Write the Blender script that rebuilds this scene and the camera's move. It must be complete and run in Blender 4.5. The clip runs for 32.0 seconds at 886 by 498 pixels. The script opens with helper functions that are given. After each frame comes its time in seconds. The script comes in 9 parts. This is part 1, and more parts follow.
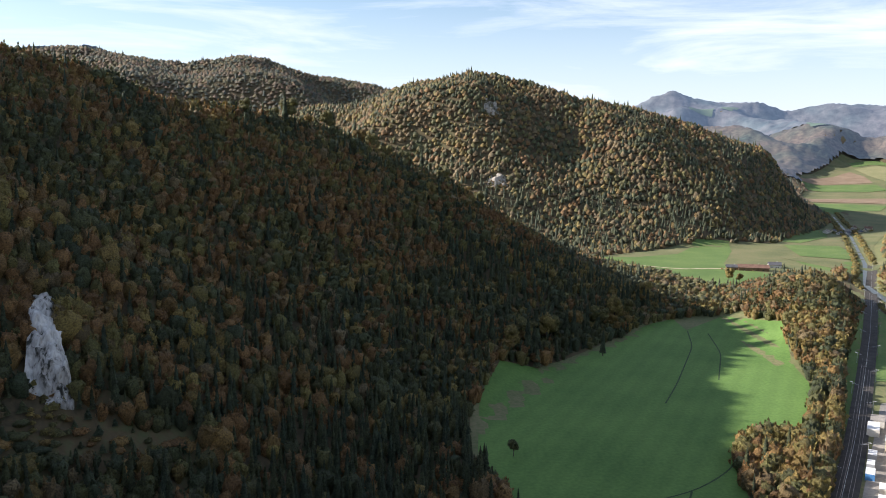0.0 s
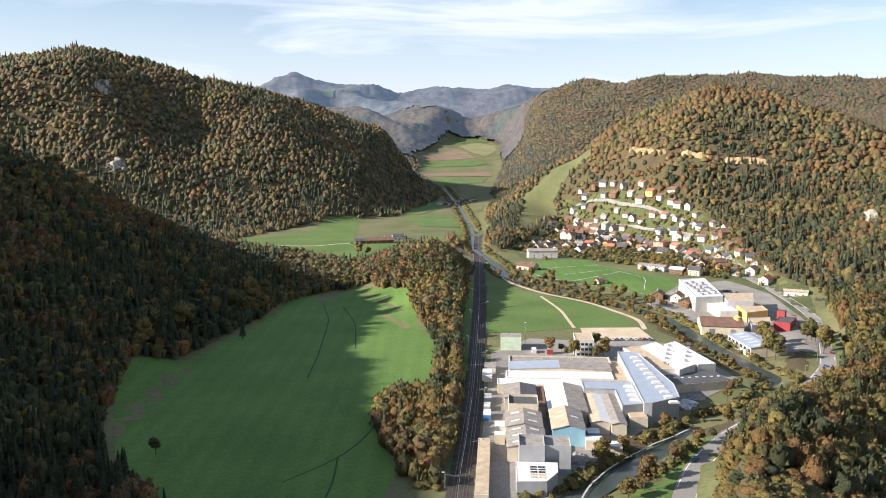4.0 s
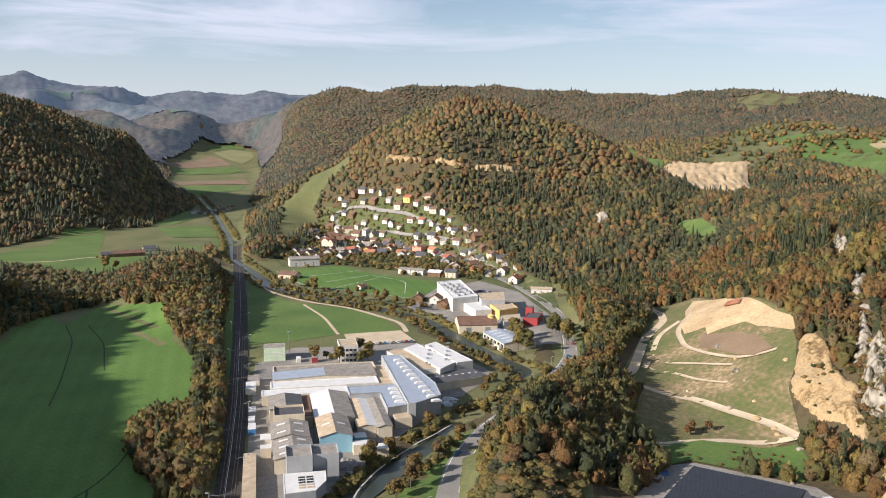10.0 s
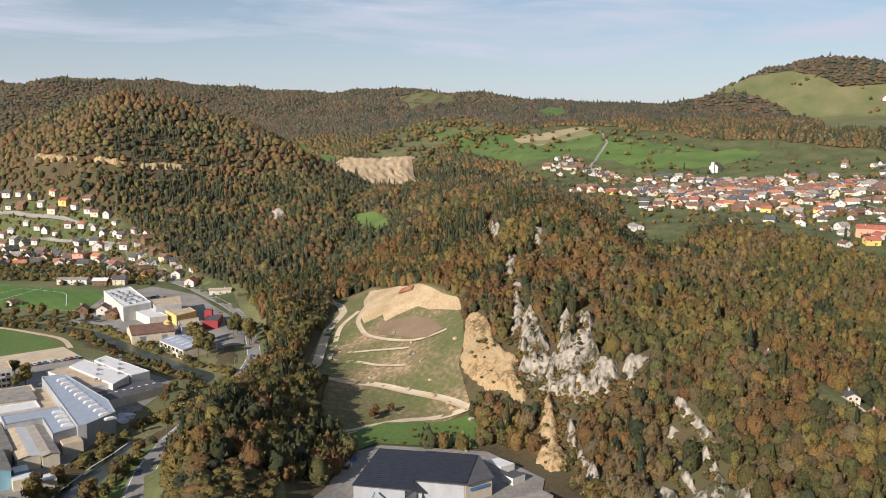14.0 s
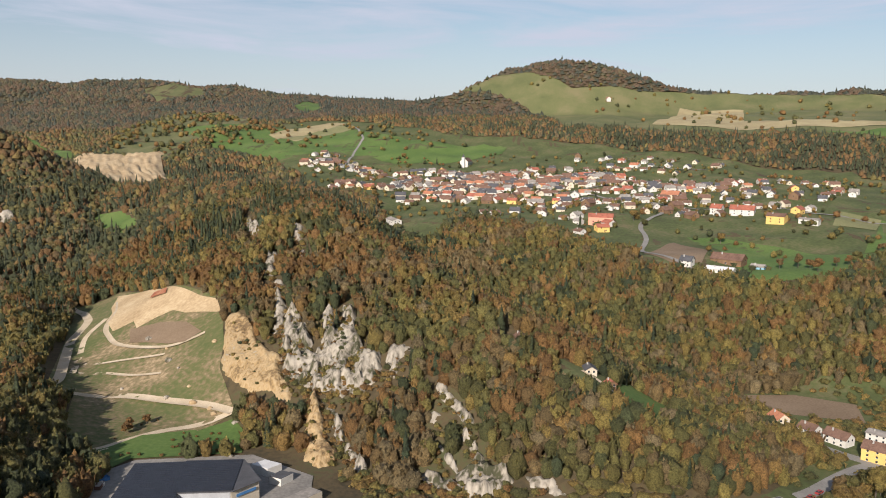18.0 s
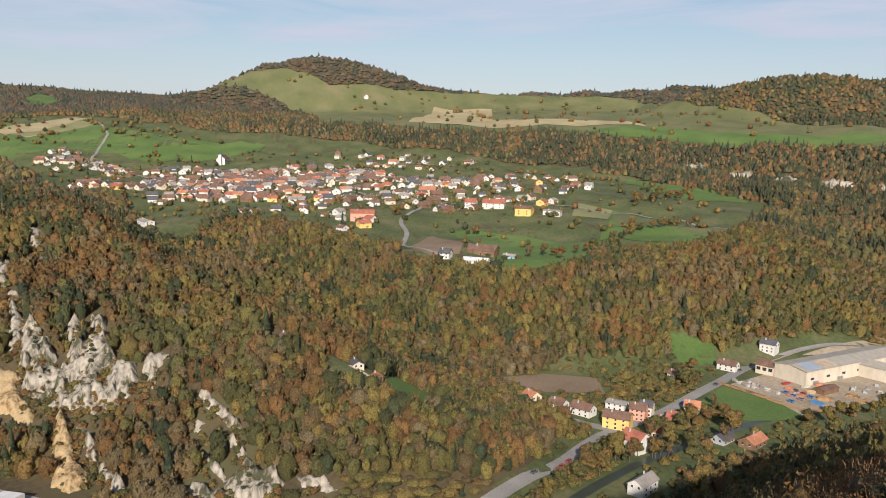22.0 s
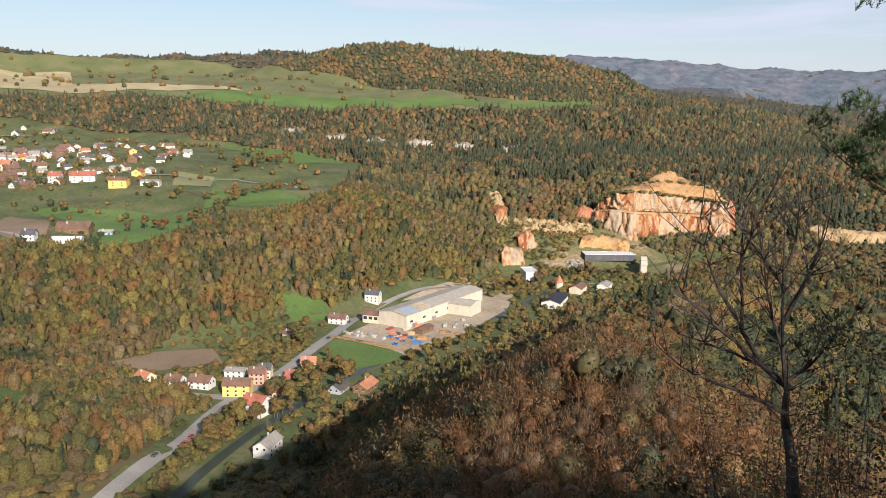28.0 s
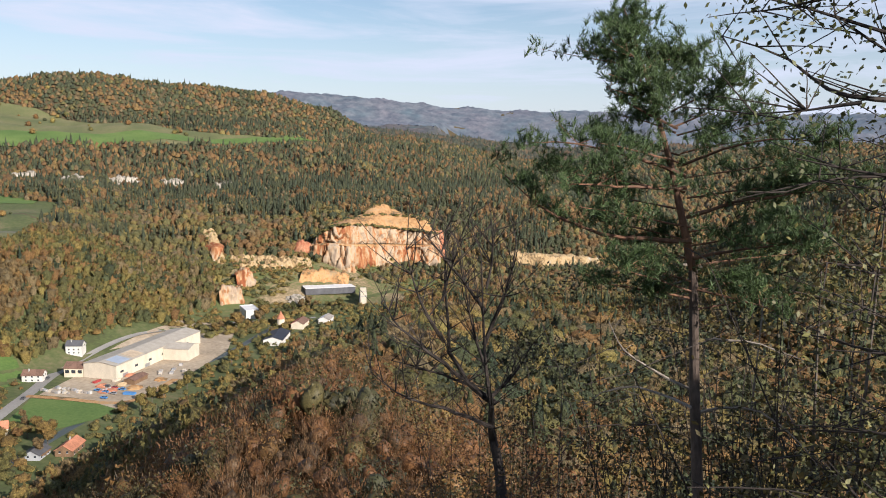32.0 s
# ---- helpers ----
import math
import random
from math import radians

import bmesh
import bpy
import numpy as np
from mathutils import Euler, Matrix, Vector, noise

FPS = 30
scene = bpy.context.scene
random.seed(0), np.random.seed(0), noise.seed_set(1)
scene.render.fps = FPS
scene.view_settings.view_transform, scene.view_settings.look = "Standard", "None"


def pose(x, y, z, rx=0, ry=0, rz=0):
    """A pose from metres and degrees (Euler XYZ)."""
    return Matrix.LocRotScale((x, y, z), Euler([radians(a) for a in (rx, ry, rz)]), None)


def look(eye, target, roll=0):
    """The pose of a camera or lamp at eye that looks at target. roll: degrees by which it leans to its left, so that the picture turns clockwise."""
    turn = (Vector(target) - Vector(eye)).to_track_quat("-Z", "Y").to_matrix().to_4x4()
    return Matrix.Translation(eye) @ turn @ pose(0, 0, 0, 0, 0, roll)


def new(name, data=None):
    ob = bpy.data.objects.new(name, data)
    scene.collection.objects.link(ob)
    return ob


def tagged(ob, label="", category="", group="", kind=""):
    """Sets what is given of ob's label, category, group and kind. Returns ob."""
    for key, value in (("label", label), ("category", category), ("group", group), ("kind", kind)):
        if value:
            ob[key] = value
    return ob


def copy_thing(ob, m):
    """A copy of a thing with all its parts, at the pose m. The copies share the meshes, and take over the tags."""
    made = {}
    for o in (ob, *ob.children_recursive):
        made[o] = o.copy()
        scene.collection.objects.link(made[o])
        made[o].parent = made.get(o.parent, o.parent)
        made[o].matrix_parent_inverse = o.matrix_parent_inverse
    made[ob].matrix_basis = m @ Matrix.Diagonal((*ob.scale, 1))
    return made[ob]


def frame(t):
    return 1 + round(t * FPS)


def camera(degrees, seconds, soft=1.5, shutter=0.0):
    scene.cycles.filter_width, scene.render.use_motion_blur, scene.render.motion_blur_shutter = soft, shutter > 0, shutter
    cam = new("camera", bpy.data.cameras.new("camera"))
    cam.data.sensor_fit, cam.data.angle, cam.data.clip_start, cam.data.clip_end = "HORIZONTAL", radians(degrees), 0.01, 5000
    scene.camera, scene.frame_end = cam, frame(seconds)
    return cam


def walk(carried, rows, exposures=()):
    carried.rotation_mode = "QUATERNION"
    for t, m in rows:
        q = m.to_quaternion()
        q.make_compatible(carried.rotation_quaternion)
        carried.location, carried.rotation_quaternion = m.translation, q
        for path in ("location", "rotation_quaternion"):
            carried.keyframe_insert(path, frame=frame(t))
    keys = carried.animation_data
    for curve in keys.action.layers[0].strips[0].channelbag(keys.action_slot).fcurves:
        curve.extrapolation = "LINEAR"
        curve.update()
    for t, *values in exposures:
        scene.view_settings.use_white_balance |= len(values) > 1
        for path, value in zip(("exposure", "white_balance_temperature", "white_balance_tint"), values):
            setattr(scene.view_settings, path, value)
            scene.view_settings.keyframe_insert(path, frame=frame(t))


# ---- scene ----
cam = camera(56.7, 32.0, 1.0)
EYE = 150.0  # the eye's height over the valley floor
REACH = 0.45  # the camera is held at arm's length and swung round the standing person
ROWS = [  # seconds, yaw, pitch, roll
    (0.0, 0.05, -7.14, -0.40),
    (0.5, -2.24, -7.13, -0.12),
    (1.0, -6.25, -6.88, -0.06),
    (1.5, -9.87, -6.54, -0.42),
    (2.0, -13.07, -7.08, -0.98),
    (2.5, -15.87, -8.20, -0.17),
    (3.0, -18.45, -8.71, 0.11),
    (3.5, -22.08, -8.64, 0.09),
    (4.0, -25.37, -8.39, 0.05),
    (4.5, -27.03, -8.11, 0.07),
    (6.5, -30.43, -7.99, -0.11),
    (7.0, -31.60, -8.07, -0.22),
    (7.5, -33.78, -7.96, -0.26),
    (8.0, -36.24, -7.79, -0.47),
    (8.5, -37.90, -7.87, -0.72),
    (9.0, -38.65, -7.85, -0.87),
    (9.5, -39.79, -7.86, -0.74),
    (10.0, -41.96, -7.81, -0.55),
    (10.5, -44.30, -7.78, -0.30),
    (11.0, -46.76, -7.93, -0.19),
    (11.5, -51.32, -7.82, -0.14),
    (12.0, -54.99, -7.93, -0.24),
    (12.5, -56.95, -8.31, -0.72),
    (13.0, -59.47, -8.24, -0.65),
    (13.5, -62.08, -8.00, -0.55),
    (15.5, -70.30, -7.94, -0.26),
    (16.0, -72.52, -7.95, -0.49),
    (16.5, -74.83, -7.88, -0.62),
    (17.0, -76.93, -7.90, -0.64),
    (17.5, -78.89, -7.92, -0.72),
    (18.0, -81.05, -8.00, -0.72),
    (18.5, -83.10, -8.17, -0.77),
    (19.0, -84.85, -8.42, -0.60),
    (19.5, -86.16, -8.26, -0.36),
    (20.0, -87.77, -7.96, -0.38),
    (20.5, -90.84, -7.93, 0.31),
    (21.0, -93.60, -7.94, -0.01),
    (21.5, -94.98, -7.91, -1.12),
    (22.0, -97.56, -7.96, -1.00),
    (22.5, -100.85, -7.87, -0.67),
    (23.0, -104.39, -7.82, -0.52),
    (23.5, -106.77, -8.04, -0.45),
    (24.0, -108.74, -8.27, -0.36),
    (24.5, -111.09, -8.47, -0.23),
    (25.0, -113.28, -8.54, -0.38),
    (25.5, -115.43, -8.57, -0.53),
    (26.0, -117.64, -8.71, -0.70),
    (26.5, -119.97, -8.87, -0.75),
    (28.5, -126.56, -10.22, -0.66),
    (29.0, -128.71, -10.07, -0.92),
    (29.5, -131.04, -9.31, -0.91),
    (30.0, -134.00, -8.66, -0.76),
    (30.5, -137.13, -8.10, -0.72),
    (31.0, -139.62, -7.66, -0.62),
    (31.5, -141.98, -7.52, -0.79),
    (32.0, -144.39, -7.35, -0.80),
]
EXPOSURES = [(0.0, 1.3, 6250, 10), (2.0, 0.92, 6300, 10), (4.0, 1.17, 6350, 10), (9.0, 0.85, 6400, 10), (13.0, 0.55, 6450, 10), (16.0, 0.45, 6500, 10), (22.0, 0.45, 6450, 10), (26.0, 0.5, 6450, 10), (29.0, 0.8, 6350, 10), (32.0, 0.78, 6250, 10)]
walk(cam, [(t, pose(-REACH * math.sin(radians(yaw)), REACH * math.cos(radians(yaw)), EYE, 90 + pitch, roll, yaw)) for t, yaw, pitch, roll in ROWS], EXPOSURES)

# ---- daylight ----
SUN_AZ, SUN_EL = -78.0, 25.5  # degrees, clockwise from +y; the sun stands behind the western slope
world = bpy.data.worlds.new("sky")
scene.world = world
world.use_nodes = True
wn, wl = world.node_tree.nodes, world.node_tree.links
wn.clear()
w_out = wn.new("ShaderNodeOutputWorld")
w_bg = wn.new("ShaderNodeBackground")
w_sky = wn.new("ShaderNodeTexSky")
w_sky.sky_type = "NISHITA"
w_sky.sun_disc = False
w_sky.sun_elevation = radians(SUN_EL)
w_sky.sun_rotation = radians(SUN_AZ)
w_sky.dust_density = 0.5
w_sky.ozone_density = 2.0
w_bg.inputs["Strength"].default_value = 0.066
# thin streaky cloud over the blue
w_tc = wn.new("ShaderNodeTexCoord")
w_map = wn.new("ShaderNodeMapping")
w_map.inputs["Scale"].default_value = (1.6, 1.6, 14.0)
w_noise = wn.new("ShaderNodeTexNoise")
w_noise.inputs["Scale"].default_value = 1.7
w_noise.inputs["Detail"].default_value = 7.0
w_noise.inputs["Roughness"].default_value = 0.6
w_noise.inputs["Distortion"].default_value = 0.5
w_ramp = wn.new("ShaderNodeValToRGB")
w_ramp.color_ramp.elements[0].position = 0.36
w_ramp.color_ramp.elements[1].position = 0.64
w_ramp.color_ramp.elements[1].color = (0.95, 0.95, 0.95, 1)
w_mix = wn.new("ShaderNodeMixRGB")
w_mix.inputs[2].default_value = (6.6, 7.0, 8.4, 1)
wl.new(w_tc.outputs["Generated"], w_map.inputs["Vector"])
wl.new(w_map.outputs["Vector"], w_noise.inputs["Vector"])
wl.new(w_noise.outputs["Fac"], w_ramp.inputs["Fac"])
# the veil thins out towards the zenith
w_sep = wn.new("ShaderNodeSeparateXYZ")
w_thin = wn.new("ShaderNodeMapRange")
w_thin.interpolation_type = "SMOOTHSTEP"
w_thin.inputs["From Min"].default_value, w_thin.inputs["From Max"].default_value = 0.22, 0.75
w_thin.inputs["To Min"].default_value, w_thin.inputs["To Max"].default_value = 1.0, 0.4
w_mul = wn.new("ShaderNodeMath")
w_mul.operation = "MULTIPLY"
wl.new(w_tc.outputs["Generated"], w_sep.inputs["Vector"])
wl.new(w_sep.outputs["Z"], w_thin.inputs["Value"])
wl.new(w_ramp.outputs["Color"], w_mul.inputs[0])
wl.new(w_thin.outputs["Result"], w_mul.inputs[1])
# pale haze along the horizon
w_haze = wn.new("ShaderNodeMapRange")
w_haze.inputs["From Min"].default_value, w_haze.inputs["From Max"].default_value = 0.0, 0.20
w_haze.inputs["To Min"].default_value, w_haze.inputs["To Max"].default_value = 0.72, 0.0
w_max = wn.new("ShaderNodeMath")
w_max.operation = "MAXIMUM"
wl.new(w_sep.outputs["Z"], w_haze.inputs["Value"])
wl.new(w_mul.outputs[0], w_max.inputs[0])
wl.new(w_haze.outputs["Result"], w_max.inputs[1])
wl.new(w_max.outputs[0], w_mix.inputs["Fac"])
wl.new(w_sky.outputs["Color"], w_mix.inputs[1])
wl.new(w_mix.outputs["Color"], w_bg.inputs["Color"])
wl.new(w_bg.outputs["Background"], w_out.inputs["Surface"])

sun_data = bpy.data.lights.new("sun", "SUN")
sun_data.energy = 5.0
sun_data.angle = radians(0.6)
sun_data.color = (0.985, 0.885, 0.80)
sun = new("sun", sun_data)
sun_way = Vector((math.sin(radians(SUN_AZ)) * math.cos(radians(SUN_EL)), math.cos(radians(SUN_AZ)) * math.cos(radians(SUN_EL)), math.sin(radians(SUN_EL))))
sun.matrix_world = look(tuple(sun_way * 900 + Vector((0, 0, 150))), (0, 0, 150))
tagged(sun, kind="structure")

# ---- materials ----
def nodes_of(name, rough=0.9, metal=0.0, spec=0.3):
    m = bpy.data.materials.new(name)
    m.use_nodes = True
    n, l = m.node_tree.nodes, m.node_tree.links
    b = n["Principled BSDF"]
    b.inputs["Roughness"].default_value = rough
    b.inputs["Metallic"].default_value = metal
    b.inputs["Specular IOR Level"].default_value = spec
    return m, n, l, b


def ramp_of(n, stops):
    r = n.new("ShaderNodeValToRGB")
    e = r.color_ramp.elements
    while len(e) < len(stops):
        e.new(0.5)
    for el, (p, c) in zip(e, stops):
        el.position, el.color = p, (*c, 1)
    return r


def noisy(name, stops, scale=0.2, fine=2.5, rough=0.9, metal=0.0, bump=0.0, bump_scale=None, spec=0.3, stretch=(1, 1, 1)):
    """Two scales of noise over world metres run through a colour ramp, with fine relief."""
    m, n, l, b = nodes_of(name, rough, metal, spec)
    g = n.new("ShaderNodeNewGeometry")
    mp = n.new("ShaderNodeMapping")
    mp.inputs["Scale"].default_value = stretch
    l.new(g.outputs["Position"], mp.inputs["Vector"])
    a, c = n.new("ShaderNodeTexNoise"), n.new("ShaderNodeTexNoise")
    a.inputs["Scale"].default_value, c.inputs["Scale"].default_value = scale, fine
    a.inputs["Detail"].default_value, c.inputs["Detail"].default_value = 5, 4
    mix = n.new("ShaderNodeMath")
    mix.operation = "MULTIPLY_ADD"
    mix.inputs[1].default_value = 0.45
    half = n.new("ShaderNodeMath")
    half.operation = "MULTIPLY"
    half.inputs[1].default_value = 0.55
    l.new(mp.outputs["Vector"], a.inputs["Vector"])
    l.new(mp.outputs["Vector"], c.inputs["Vector"])
    l.new(a.outputs["Fac"], half.inputs[0])
    l.new(c.outputs["Fac"], mix.inputs[0])
    l.new(half.outputs[0], mix.inputs[2])
    r = ramp_of(n, stops)
    l.new(mix.outputs[0], r.inputs["Fac"])
    l.new(r.outputs["Color"], b.inputs["Base Color"])
    if bump:
        bp = n.new("ShaderNodeBump")
        bp.inputs["Strength"].default_value = 0.8
        bp.inputs["Distance"].default_value = bump
        src = c
        if bump_scale:
            src = n.new("ShaderNodeTexNoise")
            src.inputs["Scale"].default_value = bump_scale
            src.inputs["Detail"].default_value = 6
            l.new(mp.outputs["Vector"], src.inputs["Vector"])
        l.new(src.outputs["Fac"], bp.inputs["Height"])
        l.new(bp.outputs["Normal"], b.inputs["Normal"])
    return m


def two(dark, light, lo=0.36, hi=0.64):
    return [(lo, dark), (hi, light)]


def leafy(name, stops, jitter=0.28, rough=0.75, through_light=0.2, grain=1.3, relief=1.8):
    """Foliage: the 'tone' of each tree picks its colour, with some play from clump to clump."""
    m, n, l, b = nodes_of(name, rough, 0, 0.4)
    at = n.new("ShaderNodeAttribute")
    at.attribute_name = "tone"
    isl = n.new("ShaderNodeNewGeometry")
    r = ramp_of(n, stops)
    l.new(at.outputs["Fac"], r.inputs["Fac"])
    hsv = n.new("ShaderNodeHueSaturation")
    mr = n.new("ShaderNodeMapRange")
    mr.inputs["To Min"].default_value, mr.inputs["To Max"].default_value = 1 - jitter, 1 + jitter
    l.new(isl.outputs["Random Per Island"], mr.inputs["Value"])
    l.new(mr.outputs["Result"], hsv.inputs["Value"])
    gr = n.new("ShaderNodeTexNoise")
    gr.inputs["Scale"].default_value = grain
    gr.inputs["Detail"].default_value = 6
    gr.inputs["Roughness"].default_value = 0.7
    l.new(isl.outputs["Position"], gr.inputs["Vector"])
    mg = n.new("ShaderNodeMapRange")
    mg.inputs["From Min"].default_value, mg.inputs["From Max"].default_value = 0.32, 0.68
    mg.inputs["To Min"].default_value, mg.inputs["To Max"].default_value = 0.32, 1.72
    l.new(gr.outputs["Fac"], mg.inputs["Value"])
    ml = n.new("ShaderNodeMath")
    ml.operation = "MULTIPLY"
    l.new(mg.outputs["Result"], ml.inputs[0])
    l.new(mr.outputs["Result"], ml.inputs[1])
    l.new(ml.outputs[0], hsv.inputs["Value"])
    if relief:
        bp = n.new("ShaderNodeBump")
        bp.inputs["Strength"].default_value = 1.0
        bp.inputs["Distance"].default_value = relief
        l.new(gr.outputs["Fac"], bp.inputs["Height"])
        l.new(bp.outputs["Normal"], b.inputs["Normal"])
    l.new(r.outputs["Color"], hsv.inputs["Color"])
    l.new(hsv.outputs["Color"], b.inputs["Base Color"])
    if through_light:
        tr = n.new("ShaderNodeBsdfTranslucent")
        l.new(hsv.outputs["Color"], tr.inputs["Color"])
        mx = n.new("ShaderNodeMixShader")
        mx.inputs["Fac"].default_value = through_light
        l.new(b.outputs["BSDF"], mx.inputs[1])
        l.new(tr.outputs["BSDF"], mx.inputs[2])
        l.new(mx.outputs["Shader"], n["Material Output"].inputs["Surface"])
    return m


CANOPY = [(0.0, (0.044, 0.064, 0.034)), (0.16, (0.064, 0.080, 0.032)), (0.30, (0.112, 0.114, 0.038)), (0.44, (0.205, 0.170, 0.048)),
          (0.56, (0.225, 0.145, 0.046)), (0.68, (0.205, 0.102, 0.040)), (0.80, (0.170, 0.086, 0.036)), (0.90, (0.158, 0.112, 0.056)), (1.0, (0.166, 0.134, 0.080))]
CANOPY = [(q, tuple((1 - 0.22 * min(1, q / 0.4)) * v + 0.32 * min(1, q / 0.4) * w for v, w in zip(c, (0.185, 0.130, 0.036)))) for q, c in CANOPY]
M_LEAF_FAR = leafy("hazed_far_woods", [(0.0, (0.045, 0.06, 0.06)), (0.5, (0.070, 0.070, 0.068)), (1.0, (0.085, 0.075, 0.074))], 0.08, through_light=0.0, grain=0.02, relief=0.0)
# the farthest hills are a backdrop of distance, haze painted in by a bluish glow
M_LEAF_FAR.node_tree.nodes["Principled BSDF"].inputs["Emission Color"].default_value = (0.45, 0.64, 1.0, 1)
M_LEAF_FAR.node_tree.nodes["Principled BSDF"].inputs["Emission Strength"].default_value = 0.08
M_LEAF_HAZY = leafy("hazed_autumn_woods", [(0.0, (0.030, 0.045, 0.032)), (0.5, (0.062, 0.052, 0.036)), (1.0, (0.078, 0.056, 0.040))], 0.08, through_light=0.0, grain=0.05, relief=0.0)
M_FIELD_FAR = noisy("hazed_far_meadow", two((0.060, 0.090, 0.045), (0.085, 0.115, 0.060)), 0.01, 0.05, 0.95)
# the same painted haze on the nearer distant woods and clearings
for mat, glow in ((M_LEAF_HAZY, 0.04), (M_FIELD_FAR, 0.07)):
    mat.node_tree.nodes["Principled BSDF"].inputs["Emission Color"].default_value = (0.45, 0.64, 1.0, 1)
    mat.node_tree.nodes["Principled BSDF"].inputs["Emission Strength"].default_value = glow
# canopy colours greyed to paint in distance haze, slightly first, strongly past 2 km
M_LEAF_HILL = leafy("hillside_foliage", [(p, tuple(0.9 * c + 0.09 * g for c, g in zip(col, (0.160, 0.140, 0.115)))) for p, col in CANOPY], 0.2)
M_LEAF_DIM = leafy("hazed_hill_foliage", [(p, tuple(0.62 * c + 0.34 * g for c, g in zip(col, (0.125, 0.128, 0.128)))) for p, col in CANOPY], 0.14)
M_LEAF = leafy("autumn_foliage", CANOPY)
M_NEEDLE = leafy("conifer_needles", [(0.0, (0.042, 0.076, 0.026)), (1.0, (0.095, 0.135, 0.042))], 0.4, 0.6, 0.15, 10.0, 0.0)
M_TRUNK = noisy("bark", two((0.06, 0.048, 0.038), (0.15, 0.125, 0.10)), 0.6, 6, 0.95)
M_GROUND = noisy("forest_floor", [(0.34, (0.050, 0.042, 0.024)), (0.5, (0.095, 0.070, 0.036)), (0.66, (0.075, 0.085, 0.035))], 0.03, 0.35, 0.95, bump=0.4)
M_MEADOW = noisy("meadow_grass", [(0.36, (0.066, 0.116, 0.028)), (0.5, (0.092, 0.148, 0.036)), (0.64, (0.128, 0.176, 0.050))], 0.02, 0.5, 0.9, bump=0.1)
M_PASTURE = noisy("dry_pasture", [(0.36, (0.085, 0.100, 0.040)), (0.5, (0.125, 0.132, 0.054)), (0.66, (0.180, 0.158, 0.080))], 0.018, 0.4, 0.95, bump=0.1)
M_STUBBLE = noisy("stubble_field", two((0.27, 0.215, 0.115), (0.40, 0.34, 0.19)), 0.02, 0.6, 0.95)
M_SOIL = noisy("ploughed_soil", two((0.155, 0.108, 0.066), (0.24, 0.175, 0.115)), 0.03, 0.8, 0.95)
M_ASPHALT = noisy("asphalt", two((0.20, 0.190, 0.172), (0.29, 0.275, 0.25)), 0.05, 1.2, 0.92)
M_GRAVEL = noisy("gravel_track", two((0.42, 0.335, 0.225), (0.56, 0.47, 0.34)), 0.1, 1.5, 0.95)
M_SAND = noisy("quarry_sand", [(0.36, (0.33, 0.235, 0.13)), (0.52, (0.47, 0.35, 0.205)), (0.66, (0.56, 0.45, 0.29))], 0.04, 0.5, 0.95, bump=0.4)
M_YARD = noisy("concrete_yard", two((0.17, 0.158, 0.14), (0.30, 0.28, 0.25)), 0.05, 0.7, 0.9)
M_WATER = noisy("river_water", two((0.030, 0.042, 0.034), (0.055, 0.065, 0.05)), 0.05, 0.6, 0.32, bump=0.05, bump_scale=0.8, spec=0.4)
M_ROCK = noisy("limestone", [(0.41, (0.060, 0.060, 0.032)), (0.455, (0.17, 0.15, 0.115)), (0.50, (0.28, 0.25, 0.20)), (0.57, (0.38, 0.34, 0.275)), (0.68, (0.45, 0.40, 0.325))], 0.055, 0.45, 0.95, bump=0.9, stretch=(1, 1, 0.45))
M_ROCK_WARM = noisy("yellow_limestone", [(0.40, (0.165, 0.112, 0.058)), (0.46, (0.320, 0.220, 0.105)), (0.52, (0.400, 0.295, 0.165)), (0.58, (0.330, 0.235, 0.115)), (0.64, (0.370, 0.325, 0.250))], 0.06, 0.5, 0.95, bump=1.2, stretch=(1, 1, 0.4))
M_ROCK_RED = noisy("orange_quarry_rock", [(0.40, (0.22, 0.072, 0.030)), (0.46, (0.32, 0.150, 0.064)), (0.50, (0.37, 0.235, 0.13)), (0.55, (0.39, 0.30, 0.205)), (0.62, (0.29, 0.22, 0.155))], 0.035, 0.26, 0.95, bump=1.2, stretch=(1, 1, 0.10))
M_SAND_ORANGE = noisy("orange_quarry_earth", [(0.38, (0.15, 0.105, 0.055)), (0.46, (0.35, 0.19, 0.078)), (0.54, (0.43, 0.255, 0.115)), (0.64, (0.31, 0.225, 0.125))], 0.07, 0.4, 0.95, bump=0.6)
M_LAWN = noisy("garden_lawn", [(0.36, (0.060, 0.068, 0.028)), (0.48, (0.078, 0.098, 0.034)), (0.56, (0.106, 0.112, 0.046)), (0.66, (0.145, 0.128, 0.066))], 0.03, 0.3, 0.95, bump=0.2)
M_QUARRY = noisy("patchy_quarry_ground", [(0.38, (0.090, 0.110, 0.038)), (0.48, (0.125, 0.125, 0.050)), (0.56, (0.20, 0.155, 0.085)), (0.66, (0.36, 0.27, 0.16))], 0.022, 0.35, 0.95, bump=0.4)
M_DUST = noisy("pale_quarry_dust", two((0.26, 0.205, 0.14), (0.42, 0.345, 0.25)), 0.05, 0.4, 0.95, bump=0.3)
M_LINE = noisy("white_paint", two((0.62, 0.62, 0.6), (0.8, 0.8, 0.78)), 0.3, 3)
# ballast colour darkened to paint in shade from the trees beside the line
M_BALLAST = noisy("railway_ballast", two((0.030, 0.027, 0.024), (0.070, 0.062, 0.054)), 0.2, 2.5, 0.95)
M_RAIL = noisy("rail_steel", two((0.16, 0.11, 0.08), (0.34, 0.30, 0.27)), 0.5, 4, 0.45, 0.7)
M_DITCH = noisy("ditch_grass", two((0.022, 0.040, 0.016), (0.045, 0.075, 0.026)), 0.1, 1.0)


